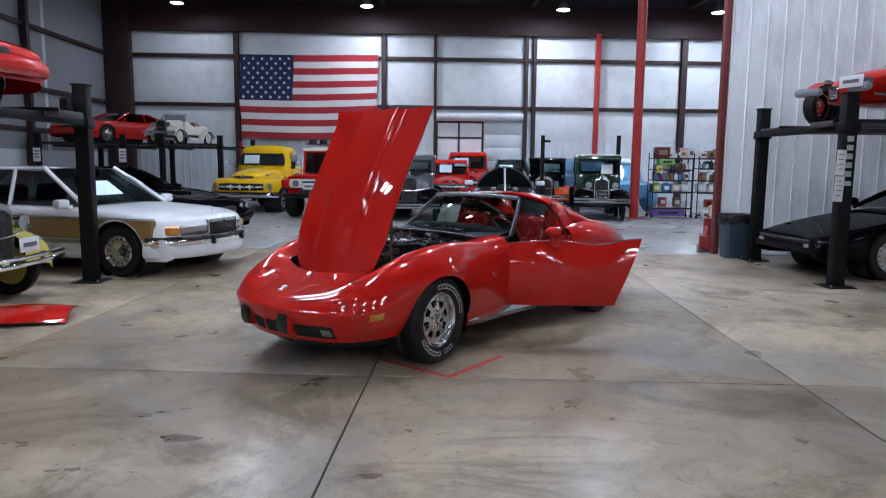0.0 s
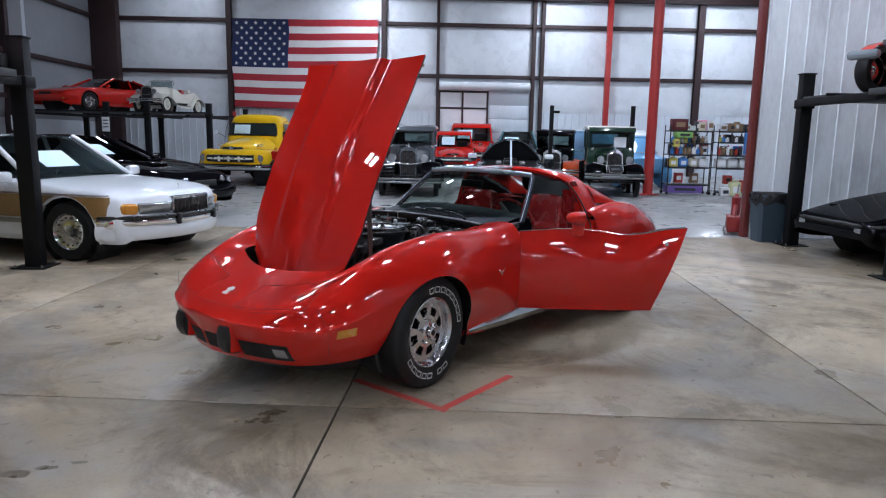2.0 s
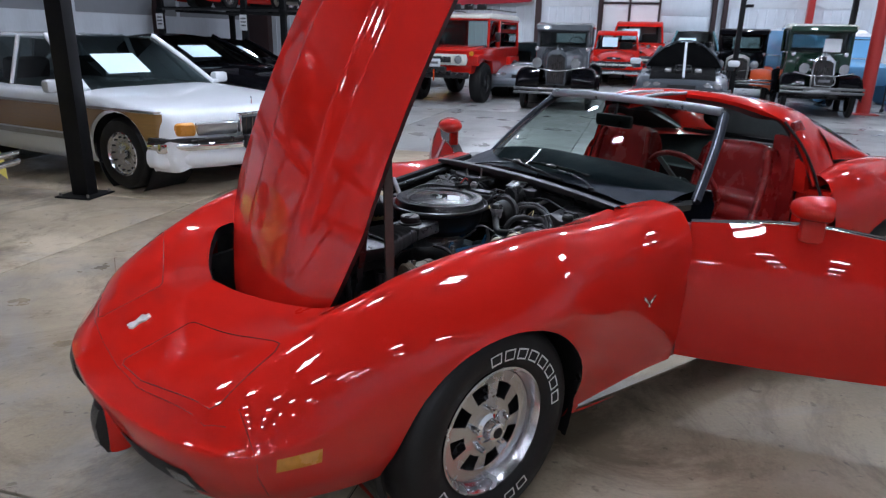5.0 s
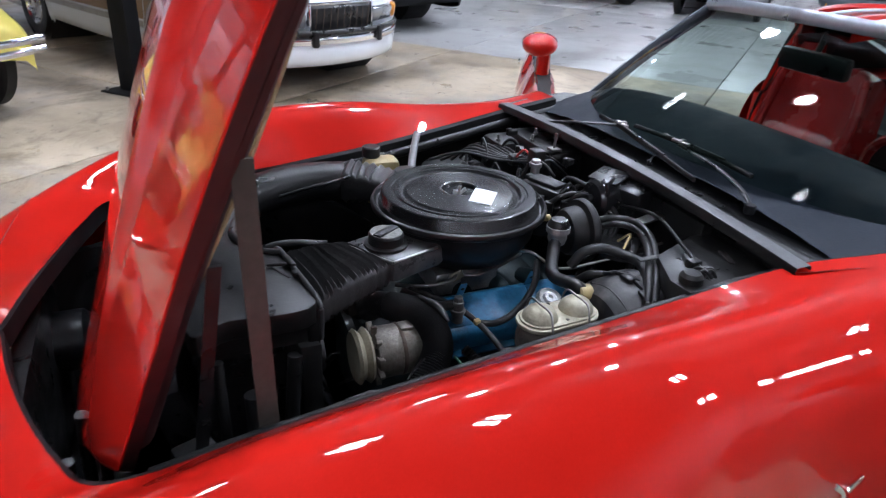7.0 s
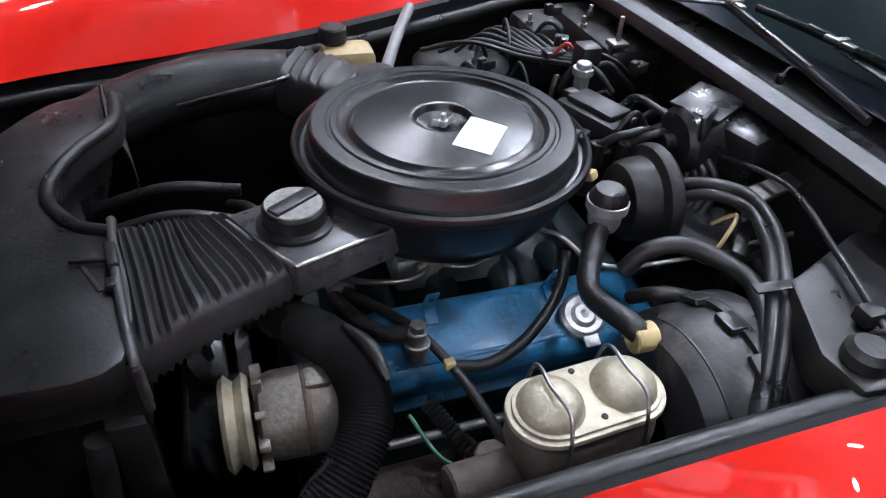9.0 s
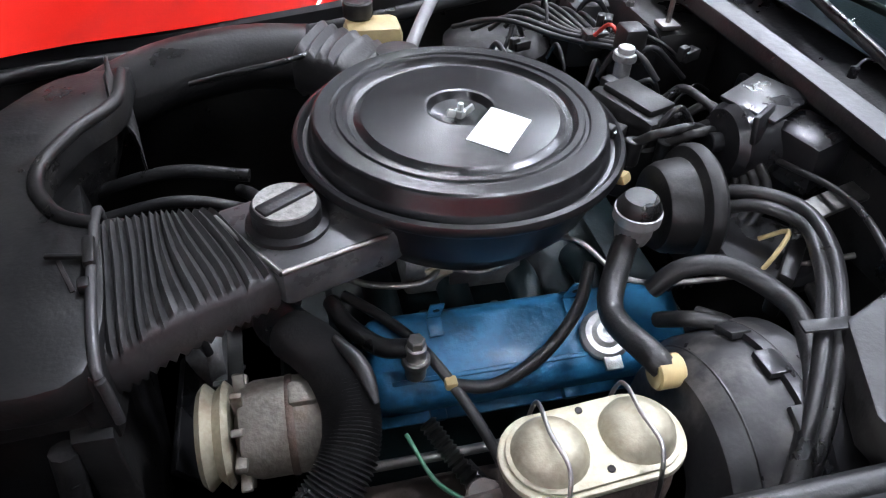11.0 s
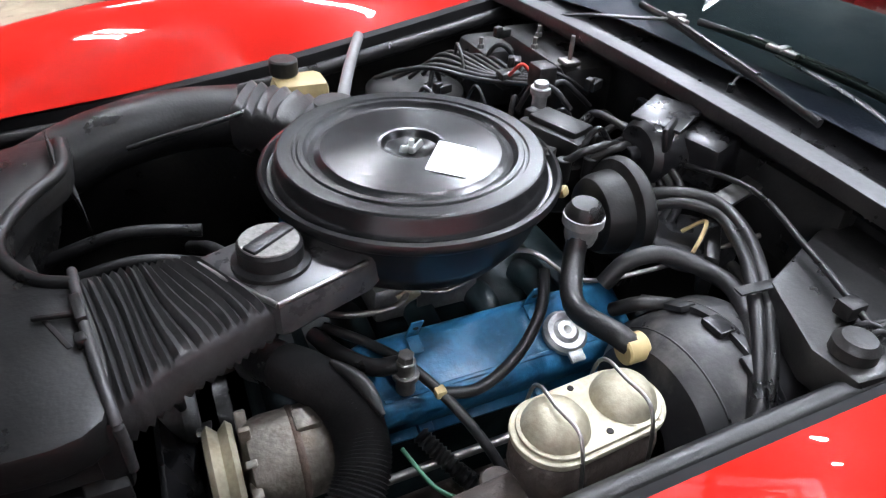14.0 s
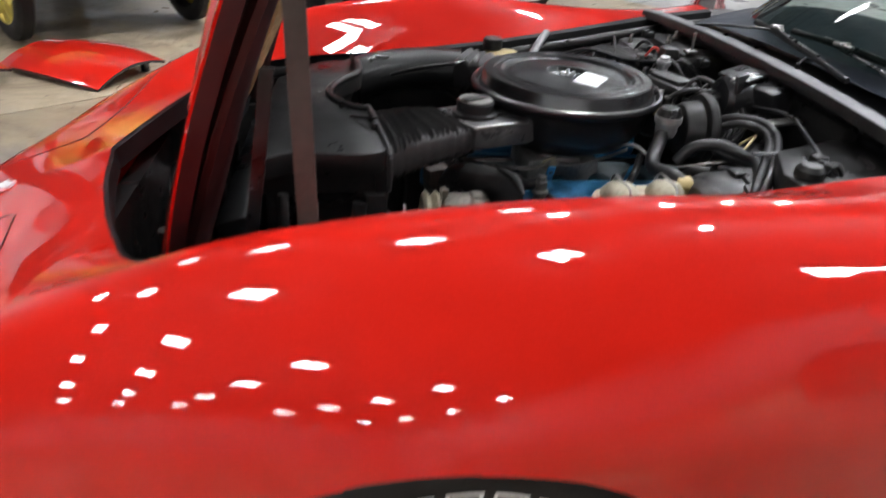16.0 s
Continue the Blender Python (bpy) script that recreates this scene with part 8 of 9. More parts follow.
vintage(at(-.45, 18.25, -93, 0, 1.06, .93), "flat grey upright pre-war saloon with black wings", GREY_PAINT, BLACK_PAINT, GREY_PAINT, wide=.71, hgt=1.66, bz=.37, rw=.76, shell=GREY_PAINT, bumper=DULL_BUMPER)
vintage(at(4.98, 19.05, -100, 0, 1.06, .86), "dark green pre-war saloon with a pale roof", GREEN_PAINT, BLACK_PAINT, CREAM_PAINT, wide=.84, sheet=2, plate=2, hgt=1.74, rw=.82, shell=CHROME, bumper=DULL_BUMPER)
vintage(at(3.95, 22.2, -104, 0, 1.0), "orange-red pre-war car with black wings", BLACK_PAINT, ORANGE_PAINT, BLACK_PAINT, hgt=1.76, wide=.7)
vintage(at(-4.88, 6.98, -3, 0, .92), "pale yellow pre-war car with a chrome bumper", PALE_YELLOW, PALE_YELLOW, BLACK_PAINT, plate=1, open_top=True, wheel_mat=PALE_YELLOW)

# silver car with its hood up
HOOD_LINING = material("black_hood_lining", (0.0025, 0.0025, 0.003), 0.9, vary=0.3, spec=0.1)
t = coupe(at(2.2, 18.9, -97, 0, 1.02), "dark silver coupe with its hood propped open", GUNMETAL_PAINT, sheet=0, H=1.32)
part("raised_hood", prism([(-.78, .90), (.78, .90), (.66, 1.08), (.42, 1.30), (.16, 1.42), (-.16, 1.42), (-.42, 1.30), (-.66, 1.08)], -.36, -.32, .01, "yz"), HOOD_LINING, t, "black underside of the raised hood")
part("hood_edge", tube([(-.31, -.79, .90), (-.31, -.67, 1.09), (-.31, -.42, 1.315), (-.31, -.16, 1.435), (-.31, .16, 1.435), (-.31, .42, 1.315), (-.31, .67, 1.09), (-.31, .79, .90)], .018, 30, 8), GUNMETAL_PAINT, t)
part("engine_cover", prism([(.80, .58), (.82, .70), (.66, .775), (.30, .835), (-.36, .915), (-.36, .78)], -.64, .64, .02, "xz"), HOOD_LINING, t, "dark open engine bay")
part("engine_block", join(box(.15, 0, .86, .5, .36, .09, .03), cyl(.16, .06, (.05, 0, .90), seg=24)), BLACK_SATIN, t)
for s in (1, -1):
    part("valve_cover", box(.12, s * .30, .85, .5, .14, .08, .03), ALUMINIUM, t)
part("hood_prop", tube([(.80, .02, .74), (.30, .0, 1.40)], .025, 3), WHITE_METAL, t, "white hood prop")
for s in (1, -1):
    part("wing_mirror", box(-.6, s * 1.02, 1.0, .12, .24, .13, .04), WHITE_PAINT, t)
pickup(at(1.0, 26.6, -94, 0, .95), "small red pickup truck with a chrome grille", RED, bed=True)
pickup(at(1.72, 28.0, -97, 0, 1.14), "red pickup truck by the overhead door", RED, bed=False)
coupe(at(3.55, 27.4, -97, .25, 1.06), "teal saloon near the overhead door", TEAL_PAINT, "saloon", 1, H=1.45)
coupe(at(-1.35, 21.2, -92, 0, .98), "pale silver saloon between two old cars", SILVER_PAINT, "saloon", 0, H=1.38)


# sky-blue panel truck
def panel_truck(m):
    t = thing("panel_truck", m, "sky-blue rounded panel truck with a white roof", "truck")
    part("body", prism([(.2, .45), (.3, .95), (-.4, 1.05), (-.7, 1.62), (-1.1, 1.80), (-3.2, 1.82), (-3.5, 1.6), (-3.55, .45)], -.85, .85, .09, "xz"), BLUE_PAINT, t)
    part("roof", prism([(-.72, 1.66), (-1.1, 1.84), (-3.2, 1.87), (-3.48, 1.64)], -.80, .80, .06, "xz"), WHITE_PAINT, t)
    for s in (1, -1):
        part("fender", lathe([(0, -.12), (.40, -.12), (.46, -.03), (.46, .05), (.38, .10), (0, .12)], 28, (0, s * .80, .45), "y"), BLUE_PAINT, t)
        lamp(t, .42, s * .72, .75, .09)
        for x in (0, -2.7):
            road_wheel(t, x, s * .82, .35, .18, CREAM_PAINT, s)
    part("windscreen", prism([(-.42, 1.08), (-.70, 1.60), (-.72, 1.60), (-.44, 1.07)], -.70, .70, 0, "xz"), CABIN, t)
    part("belt_line", span(-3.5, -.4, -.862, .862, 1.10, 1.13, .005), CHROME, t)


panel_truck(at(6.9, 22.6, -75, 0, 1.0))


# black wedge coupe beside the lift, its nose to the hall
def wedge(m):
    t = thing("coupe", m, "black wedge-nosed coupe parked under a lift", "car")
    A = [(0, .32, .37), (-2.5, .32, .37)]
    lower_body([(1.06, .70, .49, .32), (1.02, .80, .52, .26), (.75, .88, .585, .20), (.2, .92, .70, .18), (-.7, .92, .83, .18), (-1.8, .92, .87, .18), (-2.6, .92, .92, .20), (-3.2, .86, .86, .28), (-3.42, .76, .72, .36)], A, BLACK_PAINT, t)
    greenhouse(t, BLACK_PAINT, -.62, -1.5, -2.2, -3.1, .74, .56, .86, 1.27, .90, (-1.95,), 0)
    for s in (1, -1):
        for x in (0, -2.5):
            road_wheel(t, x, s * .82, .32, .21, ALLOY, s, .66, "holes")
        part("fog_lamp", box(1.035, s * .50, .42, .05, .26, .06, .015, (0, 0, -s * 8)), CLEAR_LENS, t)
        part("side_marker", box(.86, s * .80, .47, .10, .04, .06, .01, (0, 0, -s * 25)), ORANGE_LENS, t)
        part("pop_up_lamp", lathe([(.10, 0), (.10, .012), (.06, .022), (0, .025)], 24, (.55, s * .56, .62)), BLACK_PAINT, t)
        part("mirror", box(-.8, s * 1.0, .93, .12, .18, .12, .04), BLACK_PAINT, t)
    part("bumper_lip", tube([(.80, -.85, .48), (1.02, -.68, .475), (1.08, 0, .475), (1.02, .68, .475), (.80, .85, .48)], .025, 30, 8), RUBBER, t)


wedge(at(6.2, 9.66, 184, 0, .96) @ Matrix.Diagonal((1, 1, 1.12, 1)))

# ---- car lifts with vehicles on their decks ----
def lift_post(t, x, y, h, base=0.36, w=0.085):
    p = part("post", join(span(x - w, x + w, y - w * .8, y + w * .8, 0.012, h, .006)), LIFT_BLACK, t)
    part("base_plate", box(x, y, .007, base, base, .014, .003), LIFT_BLACK, p)
    part("post_cap", box(x, y, h + .01, w * 2.3, w * 1.9, .02, .004), LIFT_BLACK, p)
    for i in range(4):
        part("anchor_bolt", cyl(.012, .03, (x + (-1) ** i * base * .40, y + (-1) ** (i // 2) * base * .40, .012), seg=8), STEEL, p)
    return p


RUNWAY_GREY = material("worn_runway_steel", (0.05, 0.05, 0.052), 0.5, 0.3, vary=0.3, scale=6, stain=(0.02, 0.02, 0.02), stain_amount=0.6, stain_scale=4)


def lift(label, posts, deck_z, runways, cross, h=2.45):
    t = thing("car_lift", None, label, "car lift", "four-post car lifts")
    made = [lift_post(t, x, y, h) for x, y in posts]
    for x0, x1, y0, y1 in runways:
        r = part("runway", span(x0, x1, y0, y1, deck_z - .075, deck_z, .008), RUNWAY_GREY, t)
        part("runway_rail", span(x0, x1, y0 - .012, y0 + .012, deck_z - .02, deck_z + .02, .004), LIFT_BLACK, r)
    for a, b in cross:
        c = part("cross_beam", span(min(a[0], b[0]) - .07, max(a[0], b[0]) + .07, a[1], b[1], deck_z - .13, deck_z - .03, .008), LIFT_BLACK, t)
    for x, y in posts:
        part("lock_housing", box(x, y, deck_z - .09, .22, .19, .13, .02), LIFT_BLACK, t)
    return t, made


SIGN_BLUE = material("blue_badge", (0.02, 0.18, 0.6), 0.4)
SIGN_GREY = material("grey_decal", (0.42, 0.45, 0.48), 0.5)
# beside the wagon
t, posts = lift("black four-post lift beside the estate car", [(-4.35, 8.50), (-4.35, 5.55), (-9.4, 8.50), (-9.4, 5.55)], 2.08, [(-9.2, -4.12, 7.50, 8.05), (-9.2, -4.12, 5.95, 6.5)], [((-4.35, 5.6), (-4.35, 8.4)), ((-9.4, 5.6), (-9.4, 8.4))], 2.44)
part("hydraulic_unit", join(box(-4.46, 8.34, 2.20, .12, .14, .16, .03), cyl(.045, .14, (-4.46, 8.32, 2.06), seg=16)), BLACK_PLASTIC, t)
# in the left corner
t, posts = lift("black four-post lift with two cars on top", [(-12.9, 22.9), (-10.1, 22.9), (-8.75, 22.7), (-6.9, 22.9), (-12.9, 27.3), (-10.1, 27.3), (-6.9, 27.3)], 2.13, [(-12.8, -6.95, 22.82, 22.98), (-12.8, -6.95, 27.2, 27.4)], [((-12.4, 23.0), (-12.4, 27.2)), ((-10.7, 23.0), (-10.7, 27.2)), ((-9.3, 23.0), (-9.3, 27.2)), ((-7.6, 23.0), (-7.6, 27.2))], 2.40)
for x in (-10.1, -12.9):
    s = part("notice", box(x, 22.80, 1.72, .24, .004, .45, .002), PAPER, t, "white printed notice")
    for k in range(3):
        part("print_bar", box(x, 22.796, 1.84 - .10 * k, .16, .002, .04), PRINT, s)
# to the right, against the partition
t, posts = lift("black four-post lift with an open-wheeled car on top", [(5.24, 8.36), (5.39, 10.80), (10.2, 8.36), (10.2, 10.8)], 2.14, [(5.12, 10.2, 8.50, 9.0), (5.25, 10.2, 10.05, 10.6)], [((5.28, 8.4), (5.28, 10.7)), ((10.2, 8.4), (10.2, 10.7))], 2.46)
part("badge", cyl(.035, .004, (5.24, 8.291, 2.02), "y", 20), SIGN_BLUE, posts[0], "round blue maker's badge")
for k, z in enumerate((1.90, 1.79, 1.68, 1.57, 1.46)):
    part("maker_mark", box(5.24, 8.289, z, .085, .003, .07, .001), SIGN_GREY, posts[0], "grey block of a maker's mark")
for z in (1.60, 1.27):
    s = part("notice", moved(box(0, 0, 0, .12, .004, .32, .002), Matrix.Translation((5.12, 8.26, z)) @ pose(0, 0, 0, 0, 2, 0)), PAPER, posts[0], "white printed notice taped to the post")
    for k in range(4):
        part("print_bar", box(5.12, 8.257, z + .10 - .06 * k, .07, .002, .009), PRINT, s)
part("sticker", box(5.24, 8.289, 1.34, .10, .002, .06), SIGN_GREY, posts[0])

# red sports coupe on the near lift
coupe(at(-5.42, 7.05, -10, 2.06, 1.0), "red sports coupe parked on a lift deck", RED, sheet=0, pop_up=True, H=1.2)
# red coupe and cream roadster on the corner lift
coupe(at(-11.75, 24.0, -112, 2.14, .94), "red coupe parked on a lift deck", RED, sheet=0, pop_up=True, H=1.22)
vintage(at(-9.05, 23.9, -102, 2.14, .72), "cream open pre-war roadster on a lift deck", CREAM_PAINT, CREAM_PAINT, CREAM_PAINT, name="vintage_roadster", open_top=True, wheel_mat=CREAM_PAINT)


# open-wheeled red hot rod on the right-hand lift
def open_wheeler(m):
    t = thing("hot_rod", m, "red open-wheeled roadster parked on a lift deck", "car")
    rows = []
    for x, w, z0, z1 in ((.72, .10, .32, .52), (.62, .20, .28, .62), (.42, .30, .27, .72), (0, .45, .26, .84), (-.8, .62, .26, .96), (-1.6, .85, .25, .95), (-2.5, .95, .25, 1.0), (-3.1, .85, .3, .9), (-3.3, .6, .4, .7)):
        rows.append([(x, y * w, (z0 + z1) / 2 + (z1 - z0) / 2 * zz) for y, zz in ((0, 1), (.6, .93), (.92, .6), (1, 0), (.92, -.7), (.5, -1), (0, -1), (-.5, -1), (-.92, -.7), (-1, 0), (-.92, .6), (-.6, .93))])
    n = 40
    cols = [curve_points([r[k] for r in rows], n) for k in range(12)]
    v, f = grid_mesh([[cols[k][i] for k in range(12)] for i in range(n)], True)
    raw("body", v, f, RED, t)
    for s in (1, -1):
        road_wheel(t, .1, s * .78, .34, .22, CHROME, s, .70, "star")
        road_wheel(t, -2.85, s * .80, .38, .30, CHROME, s, .72, "star")
        part("wheel_fender", moved(lathe([(.36, -.12), (.375, -.06), (.375, .06), (.36, .12)], 30, (0, 0, 0), "y", .36), Matrix.Translation((.1, s * .78, .36)) @ pose(0, 0, 0, 0, -155, 0)), RED, t)
        part("bumper_half", box(.74, s * .46, .50, .14, .44, .13, .06, (0, 0, -s * 14)), SILVER_PAINT, t)
        part("suspension_arm", tube([(.3, s * .3, .45), (.1, s * .66, .38)], .025, 4), CHROME, t)
        part("headlamp", box(.48, s * .30, .64, .26, .09, .08, .03, (0, -8, -s * 12)), CLEAR_LENS, t)
    part("grille", box(.67, 0, .46, .12, .16, .20, .03), CHROME, t)
    part("windscreen", prism([(-.8, .95), (-1.25, 1.25), (-1.26, 1.25), (-.82, .95)], -.55, .55, 0, "xz"), CAR_GLASS, t)
    p = part("show_plate", box(.84, .40, .58, .01, .40, .17, .004, (0, 0, 0)), PLATE, t)
    part("print_bar", box(.847, .40, .58, .003, .27, .05), PRINT, p)


open_wheeler(at(6.22, 9.45, 195, 2.15, .92))

# ---- flag on the back wall ----
flag = thing("flag", None, "large cloth flag with red and white stripes and stars", "flag")
FX0, FX1, FZ0, FZ1, FY = -7.97, -2.05, 2.62, 6.08, BACK - .32
CLOTH_RED = material("red_cloth", (0.36, 0.02, 0.03), 0.85, vary=0.1, scale=2, grain=300, bump=0.1)
CLOTH_WHITE = material("white_cloth", (0.66, 0.64, 0.62), 0.85, vary=0.08, scale=2, grain=300, bump=0.1)
CLOTH_BLUE = material("navy_cloth", (0.012, 0.02, 0.075), 0.85, vary=0.15, scale=2, grain=300, bump=0.1)


def cloth(u, w, off=0.0):
    """A place on the hanging cloth; u across, w up, both 0 to 1."""
    sag = -.10 * math.sin(math.pi * u) * (1 - w) + .10 * u - .14 * (1 - w) * (u - .5) * 0
    return (FX0 + (FX1 - FX0) * (u + .006 * math.sin(9 * w)), FY - .05 * math.sin(7 * u + 2 * w) * (1.15 - w) - .02 * math.sin(19 * u) - off, FZ0 + (FZ1 - FZ0) * w + sag)


def cloth_patch(name, u0, u1, w0, w1, mat, off=0.0, n=26, k=4):
    rows = [[cloth(u0 + (u1 - u0) * i / n, w0 + (w1 - w0) * j / k, off) for j in range(k + 1)] for i in range(n + 1)]
    v, f = grid_mesh(rows)
    return raw(name, v, f, mat, flag, angle=70)


for i in range(13):
    cloth_patch("stripe", 0.0, 1.0, 1 - (i + 1) / 13, 1 - i / 13, CLOTH_RED if i % 2 == 0 else CLOTH_WHITE, 0, 40, 2)
canton = cloth_patch("canton", 0.0, .385, 6 / 13, 1.0, CLOTH_BLUE, .006, 24, 14)
for r in range(9):
    for c in range(6 if r % 2 == 0 else 5):
        u = .385 * ((c + .5) / 6 + (0 if r % 2 == 0 else 1 / 12))
        w = 6 / 13 + 7 / 13 * (1 - (r + .7) / 9.4)
        p = Vector(cloth(u, w, .012))
        pts = []
        for k in range(10):
            a, rr = math.pi / 2 + math.pi * k / 5, .085 if k % 2 == 0 else .034
            pts.append((p.x + rr * math.cos(a), p.y - .004, p.z + rr * math.sin(a)))
        raw("star", pts, [tuple(range(10))], CLOTH_WHITE, canton)

# ---- lifted-out roof panels on the floor ----
def roof_panel(m, label):
    t = thing("roof_panel", m, label, "roof panel", "lift-out roof panels")
    rows = []
    for i in range(13):
        a = i / 12
        w = .25 + .04 * math.sin(math.pi * a)
        rows.append([(-.42 + .84 * a + .05 * abs(b) * (1 if a > .5 else -1) * 0, w * b, .045 + .055 * (1 - b * b) + .03 * math.sin(math.pi * a) + .03 * b) for b in np.linspace(-1, 1, 11)])
    v, f = grid_mesh(rows)
    v2 = [(x, y, z - .014) for x, y, z in v]
    n = len(v)
    raw("skin", v, f, RED, t)
    raw("lining", v2, [tuple(reversed(q)) for q in f], RED_LEATHER, t, "red inner lining")
    ring = [0 * 11 + j for j in range(11)] + [i * 11 + 10 for i in range(1, 13)] + [12 * 11 + j for j in range(9, -1, -1)] + [i * 11 for i in range(11, 0, -1)]
    raw("rim", v + v2, [(a, b, b + n, a + n) for a, b in zip(ring, ring[1:] + ring[:1])], BLACK_SATIN, t)
    for x in (-.3, .3):
        part("foot", span(x - .02, x + .02, -.22, -.18, 0, .028, .006), BLACK_SATIN, t)
        part("foot", span(x - .02, x + .02, .18, .22, 0, .075, .006), BLACK_SATIN, t)
    return t


a = roof_panel(pose(-3.95, 6.32, 0, 0, 0, 14), "lift-out red roof panel lying on the concrete")
copy_thing(a, pose(-4.25, 5.55, 0, 0, 0, 20))

# ---- steel rack of detailing supplies ----
RACK_WIRE = material("rack_wire", (0.035, 0.035, 0.038), 0.45, 0.4)


def rack(x0, x1, y, h, levels, label):
    t = thing("storage_rack", None, label, "shelf")
    for x in (x0, x1):
        for yy in (y, y + .45):
            part("upright", cyl(.016, h, (x, yy, 0), seg=10), RACK_WIRE, t)
    for z in levels:
        s = part("shelf", join(span(x0, x1, y, y + .02, z - .045, z, .003), span(x0, x1, y + .43, y + .45, z - .03, z, .003), span(x0, x1, y + .02, y + .43, z - .012, z - .004)), RACK_WIRE, t)
    for x in (x0, x1):
        for yy in (y, y + .45):
            part("caster", cyl(.045, .03, (x, yy - .015, .045), "y", 14), RUBBER, t)
    return t


rack(6.83, 8.05, 20.0, 1.95, (.30, .78, 1.14, 1.46, 1.80), "steel wire rack on casters full of bottles")
rack(8.12, 9.3, 19.8, 1.85, (.12, .78, 1.14, 1.5, 1.80), "steel wire rack crowded with supplies")


def plastic(name, c, rough=0.4):
    return material(name, c, rough, vary=0.08)


GOODS = [plastic("yellow_plastic", (.62, .55, .12)), plastic("blue_plastic", (.06, .22, .58)), plastic("cream_plastic", (.62, .55, .42)), plastic("white_plastic", (.7, .7, .7)), plastic("red_plastic", (.5, .05, .04)),
         plastic("dark_plastic", (.03, .03, .035)), plastic("green_plastic", (.25, .5, .12)), plastic("pink_plastic", (.75, .32, .45)), plastic("purple_plastic", (.16, .09, .34)), plastic("brown_card", (.25, .16, .09)), plastic("dark_red_card", (.10, .012, .015))]


def jug(x, y, z, w, h, mat, label):
    t = thing("jug", pose(x, y, z), label, "container")
    part("body", join(box(0, 0, h * .42, w, w * .7, h * .84, w * .16), box(0, 0, h * .87, w * .5, w * .4, h * .12, w * .08)), mat, t)
    part("cap", cyl(w * .17, h * .10, (w * .12, 0, h * .90), seg=14), GOODS[3], t)
    part("paper_label", box(0, -w * .352, h * .40, w * .55, .003, h * .36), PAPER, t)
    return t


def spray(x, y, z, w, h, mat, label):
    t = thing("bottle", pose(x, y, z), label, "bottle")
    part("body", lathe([(0, 0), (w * .45, 0), (w * .5, h * .05), (w * .5, h * .62), (w * .2, h * .78), (w * .16, h * .84), (0, h * .84)], 16), mat, t)
    part("cap", cyl(w * .2, h * .16, (0, 0, h * .83), seg=10), GOODS[random.choice((3, 4, 5))], t)
    return t


def carton(x, y, z, w, d, h, mat, label, turn=0):
    t = thing("carton", pose(x, y, z, 0, 0, turn), label, "box")
    part("body", box(0, 0, h / 2, w, d, h, .008), mat, t)
    part("paper_label", box(0, -d / 2 - .002, h * .5, w * .6, .003, h * .4), GOODS[random.choice((3, 5, 9))], t)
    return t


random.seed(4)
COLOURS = ("yellow", "blue", "cream", "white", "red", "black", "green", "pink", "purple", "brown", "dark red")
for i, c in enumerate((0, 1, 2, 3)):
    jug(7.0 + .29 * i, 20.17, .78, .25, .30, GOODS[c], f"{COLOURS[c]} plastic jug on a wire rack")
for i in range(3):
    jug(8.3 + .33 * i, 20.0, .78, .29, .31, GOODS[3], "white plastic jug on a wire rack")
for base_x, n, yy in ((6.95, 9, 20.15), (8.2, 9, 19.95)):
    for lv, hh in ((1.14, .24), (1.46, .25)):
        for i in range(n):
            c = random.choice((3, 4, 5, 1, 9, 3, 5, 0 if lv > 1.3 else 3))
            spray(base_x + .122 * i, yy + random.uniform(-.06, .04), lv, random.uniform(.09, .125), hh * random.uniform(.8, 1.25), GOODS[c], f"small {COLOURS[c]} bottle among supplies on a rack")
for x, w, d, h, c in ((7.10, .42, .3, .32, 10), (7.52, .24, .2, .14, 3), (7.76, .20, .2, .30, 7), (7.98, .20, .2, .30, 3), (8.35, .24, .2, .2, 3), (8.66, .42, .3, .22, 9), (9.1, .3, .2, .2, 5)):
    carton(x, 20.15, 1.80, w, d, h, GOODS[c], f"{COLOURS[c]} box on top of a wire rack")
carton(7.2, 20.05, 1.60, .46, .3, .16, GOODS[6], "pale green bundle on a wire rack")
carton(7.0, 20.02, 1.35, .16, .2, .22, GOODS[0], "bright yellow cloths on a wire rack")
carton(7.35, 20.18, .05, 1.0, .36, .20, GOODS[8], "long purple plastic crate under a rack")
jug(8.65, 19.72, 0.0, .34, .48, plastic("pale_yellow_plastic", (.62, .62, .35)), "pale yellow jug on the floor by a rack")
carton(8.38, 19.75, 0.0, .26, .2, .24, GOODS[3], "small white box by a rack")
carton(9.05, 19.75, .14, .55, .35, .3, GOODS[4], "red box on a rack's bottom shelf")
carton(8.95, 19.7, 1.16, .26, .16, .6, GOODS[1], "dark blue jacket hung on a rack")

# ---- bin and jack at the partition's corner ----
BIN = material("blue_grey_bin", (0.045, 0.075, 0.11), 0.5, vary=0.15)
b = thing("waste_bin", pose(5.22, 11.18, 0), "blue-grey plastic waste bin with a black liner", "bin")
rows = []
for z, w, d in ((0, .19, .15), (.02, .195, .155), (.68, .245, .20), (.70, .255, .21), (.72, .25, .205)):
    rows.append([(sx * w, sy * d, z) for sx, sy in ((-1, -.7), (-.8, -1), (.8, -1), (1, -.7), (1, .7), (.8, 1), (-.8, 1), (-1, .7))])
v, f = grid_mesh(rows, True)
raw("shell", v, f + [tuple(range(8))], BIN, b, angle=30)
rows = []
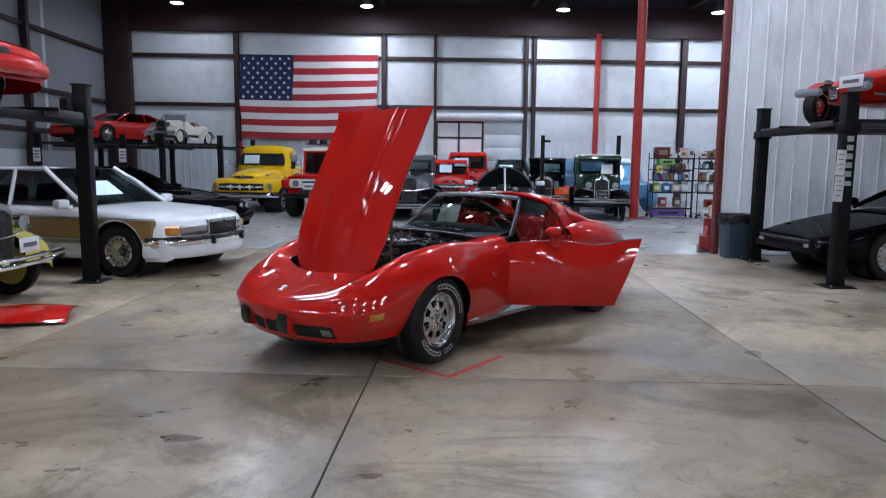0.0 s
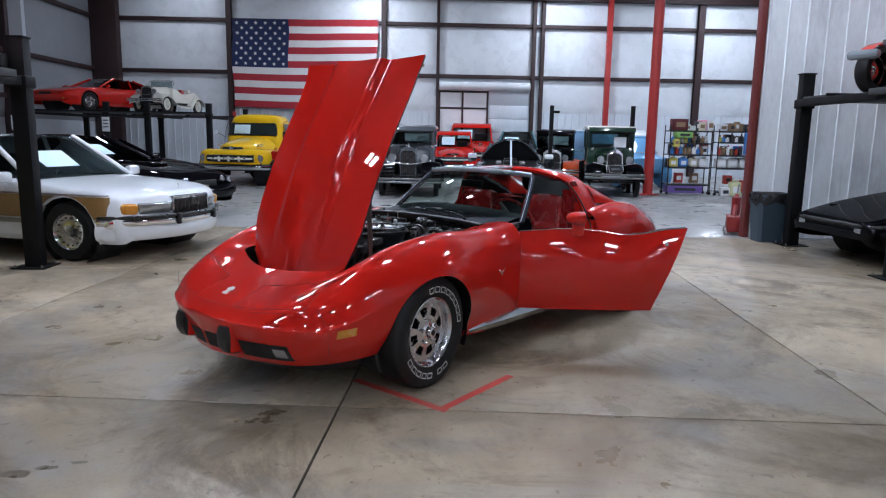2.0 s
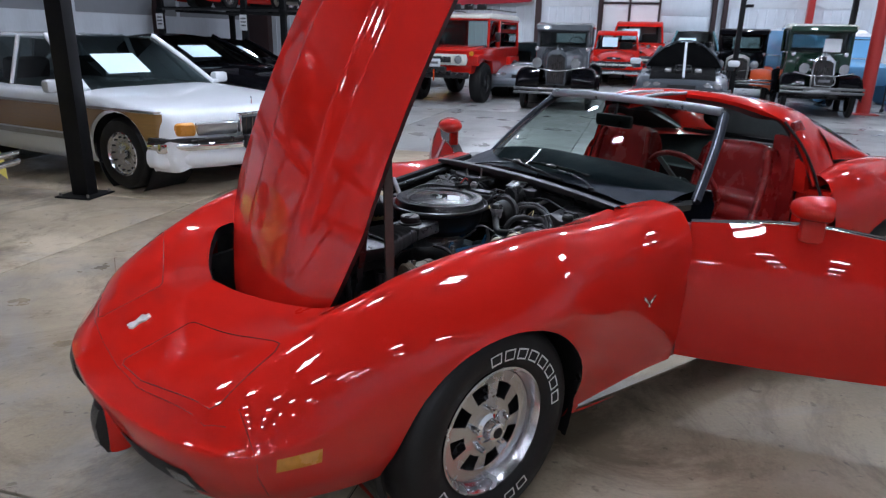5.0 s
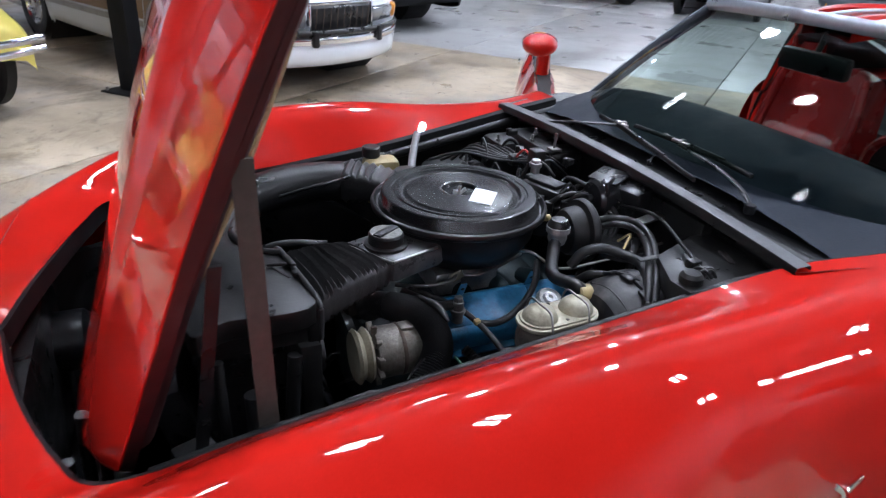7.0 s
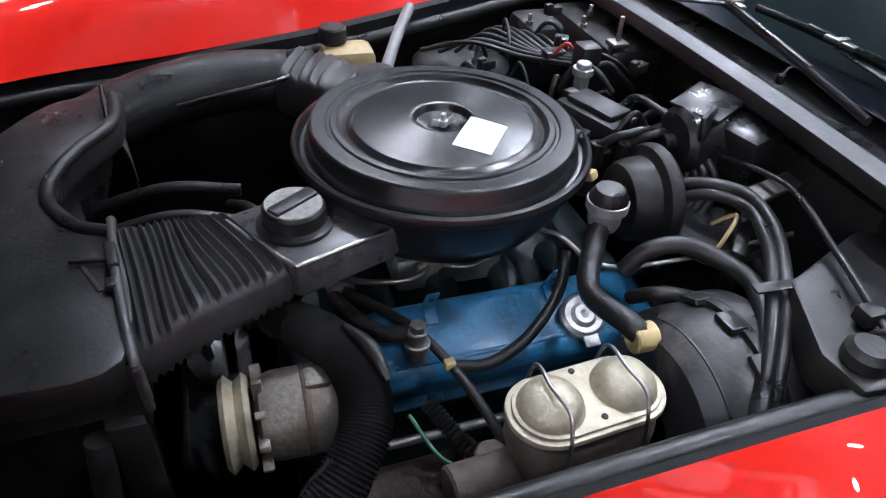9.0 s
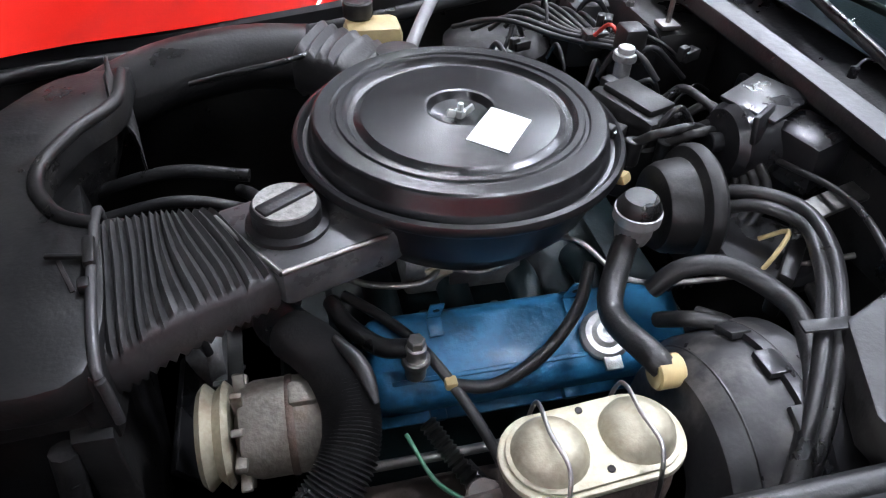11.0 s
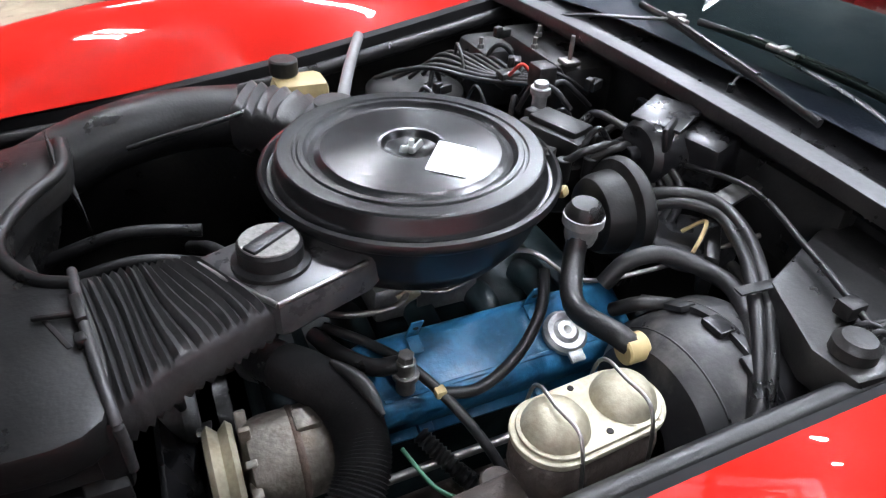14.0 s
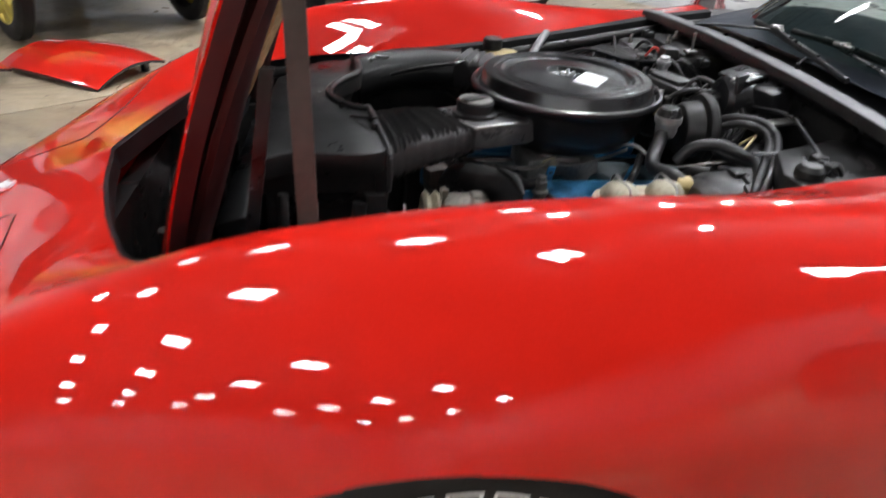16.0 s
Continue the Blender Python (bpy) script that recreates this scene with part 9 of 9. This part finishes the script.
for k in range(25):
    a = 2 * math.pi * k / 24
    ca, sa = math.copysign(abs(math.cos(a)) ** .5, math.cos(a)), math.copysign(abs(math.sin(a)) ** .5, math.sin(a))
    j = .012 * math.sin(7 * a)
    rows.append([(ca * .262, sa * .217, .58 + 3 * j), (ca * (.268 + j), sa * (.222 + j), .70), (ca * .255, sa * .21, .745), (ca * .22, sa * .18, .72), (ca * .2, sa * .16, .55)])
v, f = grid_mesh(rows)
raw("liner", v, f, BLACK_SATIN, b, "black bin liner folded over the rim")
j = thing("floor_jack", pose(5.06, 12.0, 0, 0, 0, -22), "red trolley jack and fuel can by the wall", "jack")
JACK_RED = material("worn_red_enamel", (0.22, 0.012, 0.012), 0.45, vary=0.25, scale=8)
part("frame", join(span(-.10, .10, -.28, .28, .05, .30, .02)), JACK_RED, j)
part("pump_cylinder", cyl(.07, .30, (.03, .05, .30), seg=18), JACK_RED, j)
part("arm", tube([(0, -.2, .25), (.02, 0, .45), (.04, .2, .62)], .035, 10), JACK_RED, j)
part("handle", tube([(.04, .2, .62), (.06, .24, .8)], .014, 4), STEEL, j)
for x in (-.12, .12):
    for y in (-.22, .22):
        part("wheel", cyl(.05, .035, (x - .017, y, .05), "x", 16), STEEL, j)
# posts standing behind the old cars
for x, y in ((3.62, 20.9), (5.85, 20.4)):
    t = thing("lift_post", pose(x, y, 0), "slim black steel lift post behind the old cars", "post", "slim posts")
    part("column", span(-.055, .055, -.05, .05, .01, 2.46, .006), LIFT_BLACK, t)
    part("foot_plate", box(0, 0, .006, .3, .3, .012, .003), LIFT_BLACK, t)
    part("top_bracket", box(.0 if x > 5 else .09, 0, 2.28, .10 if x > 5 else .28, .08, .07, .01), LIFT_BLACK, t)

# more supplies crowd the shelves behind the first row
for i in range(16):
    c = random.choice((3, 3, 5, 5, 9, 2, 5, 4))
    lv = random.choice((1.14, 1.46, 1.80))
    carton(random.uniform(6.95, 9.2), random.uniform(20.22, 20.32) - (.2 if i % 2 else 0), lv, random.uniform(.12, .24), .14, random.uniform(.16, .28), GOODS[c], f"{COLOURS[c]} package among supplies on a rack")
# dark packages stacked deep on the shelves
for k in range(18):
    lv = (.78, 1.14, 1.46, .32)[k % 4]
    c = (5, 9, 5, 4, 5, 1)[k % 6]
    xx = 6.97 + .225 * (k // 2) + (.06 if k % 2 else 0)
    if 8.0 < xx < 8.2:
        continue
    carton(xx, (20.34 if xx < 8.1 else 20.14), lv, .22, .16, random.uniform(.22, .30), GOODS[c], f"{COLOURS[c]} package at the back of a rack shelf")
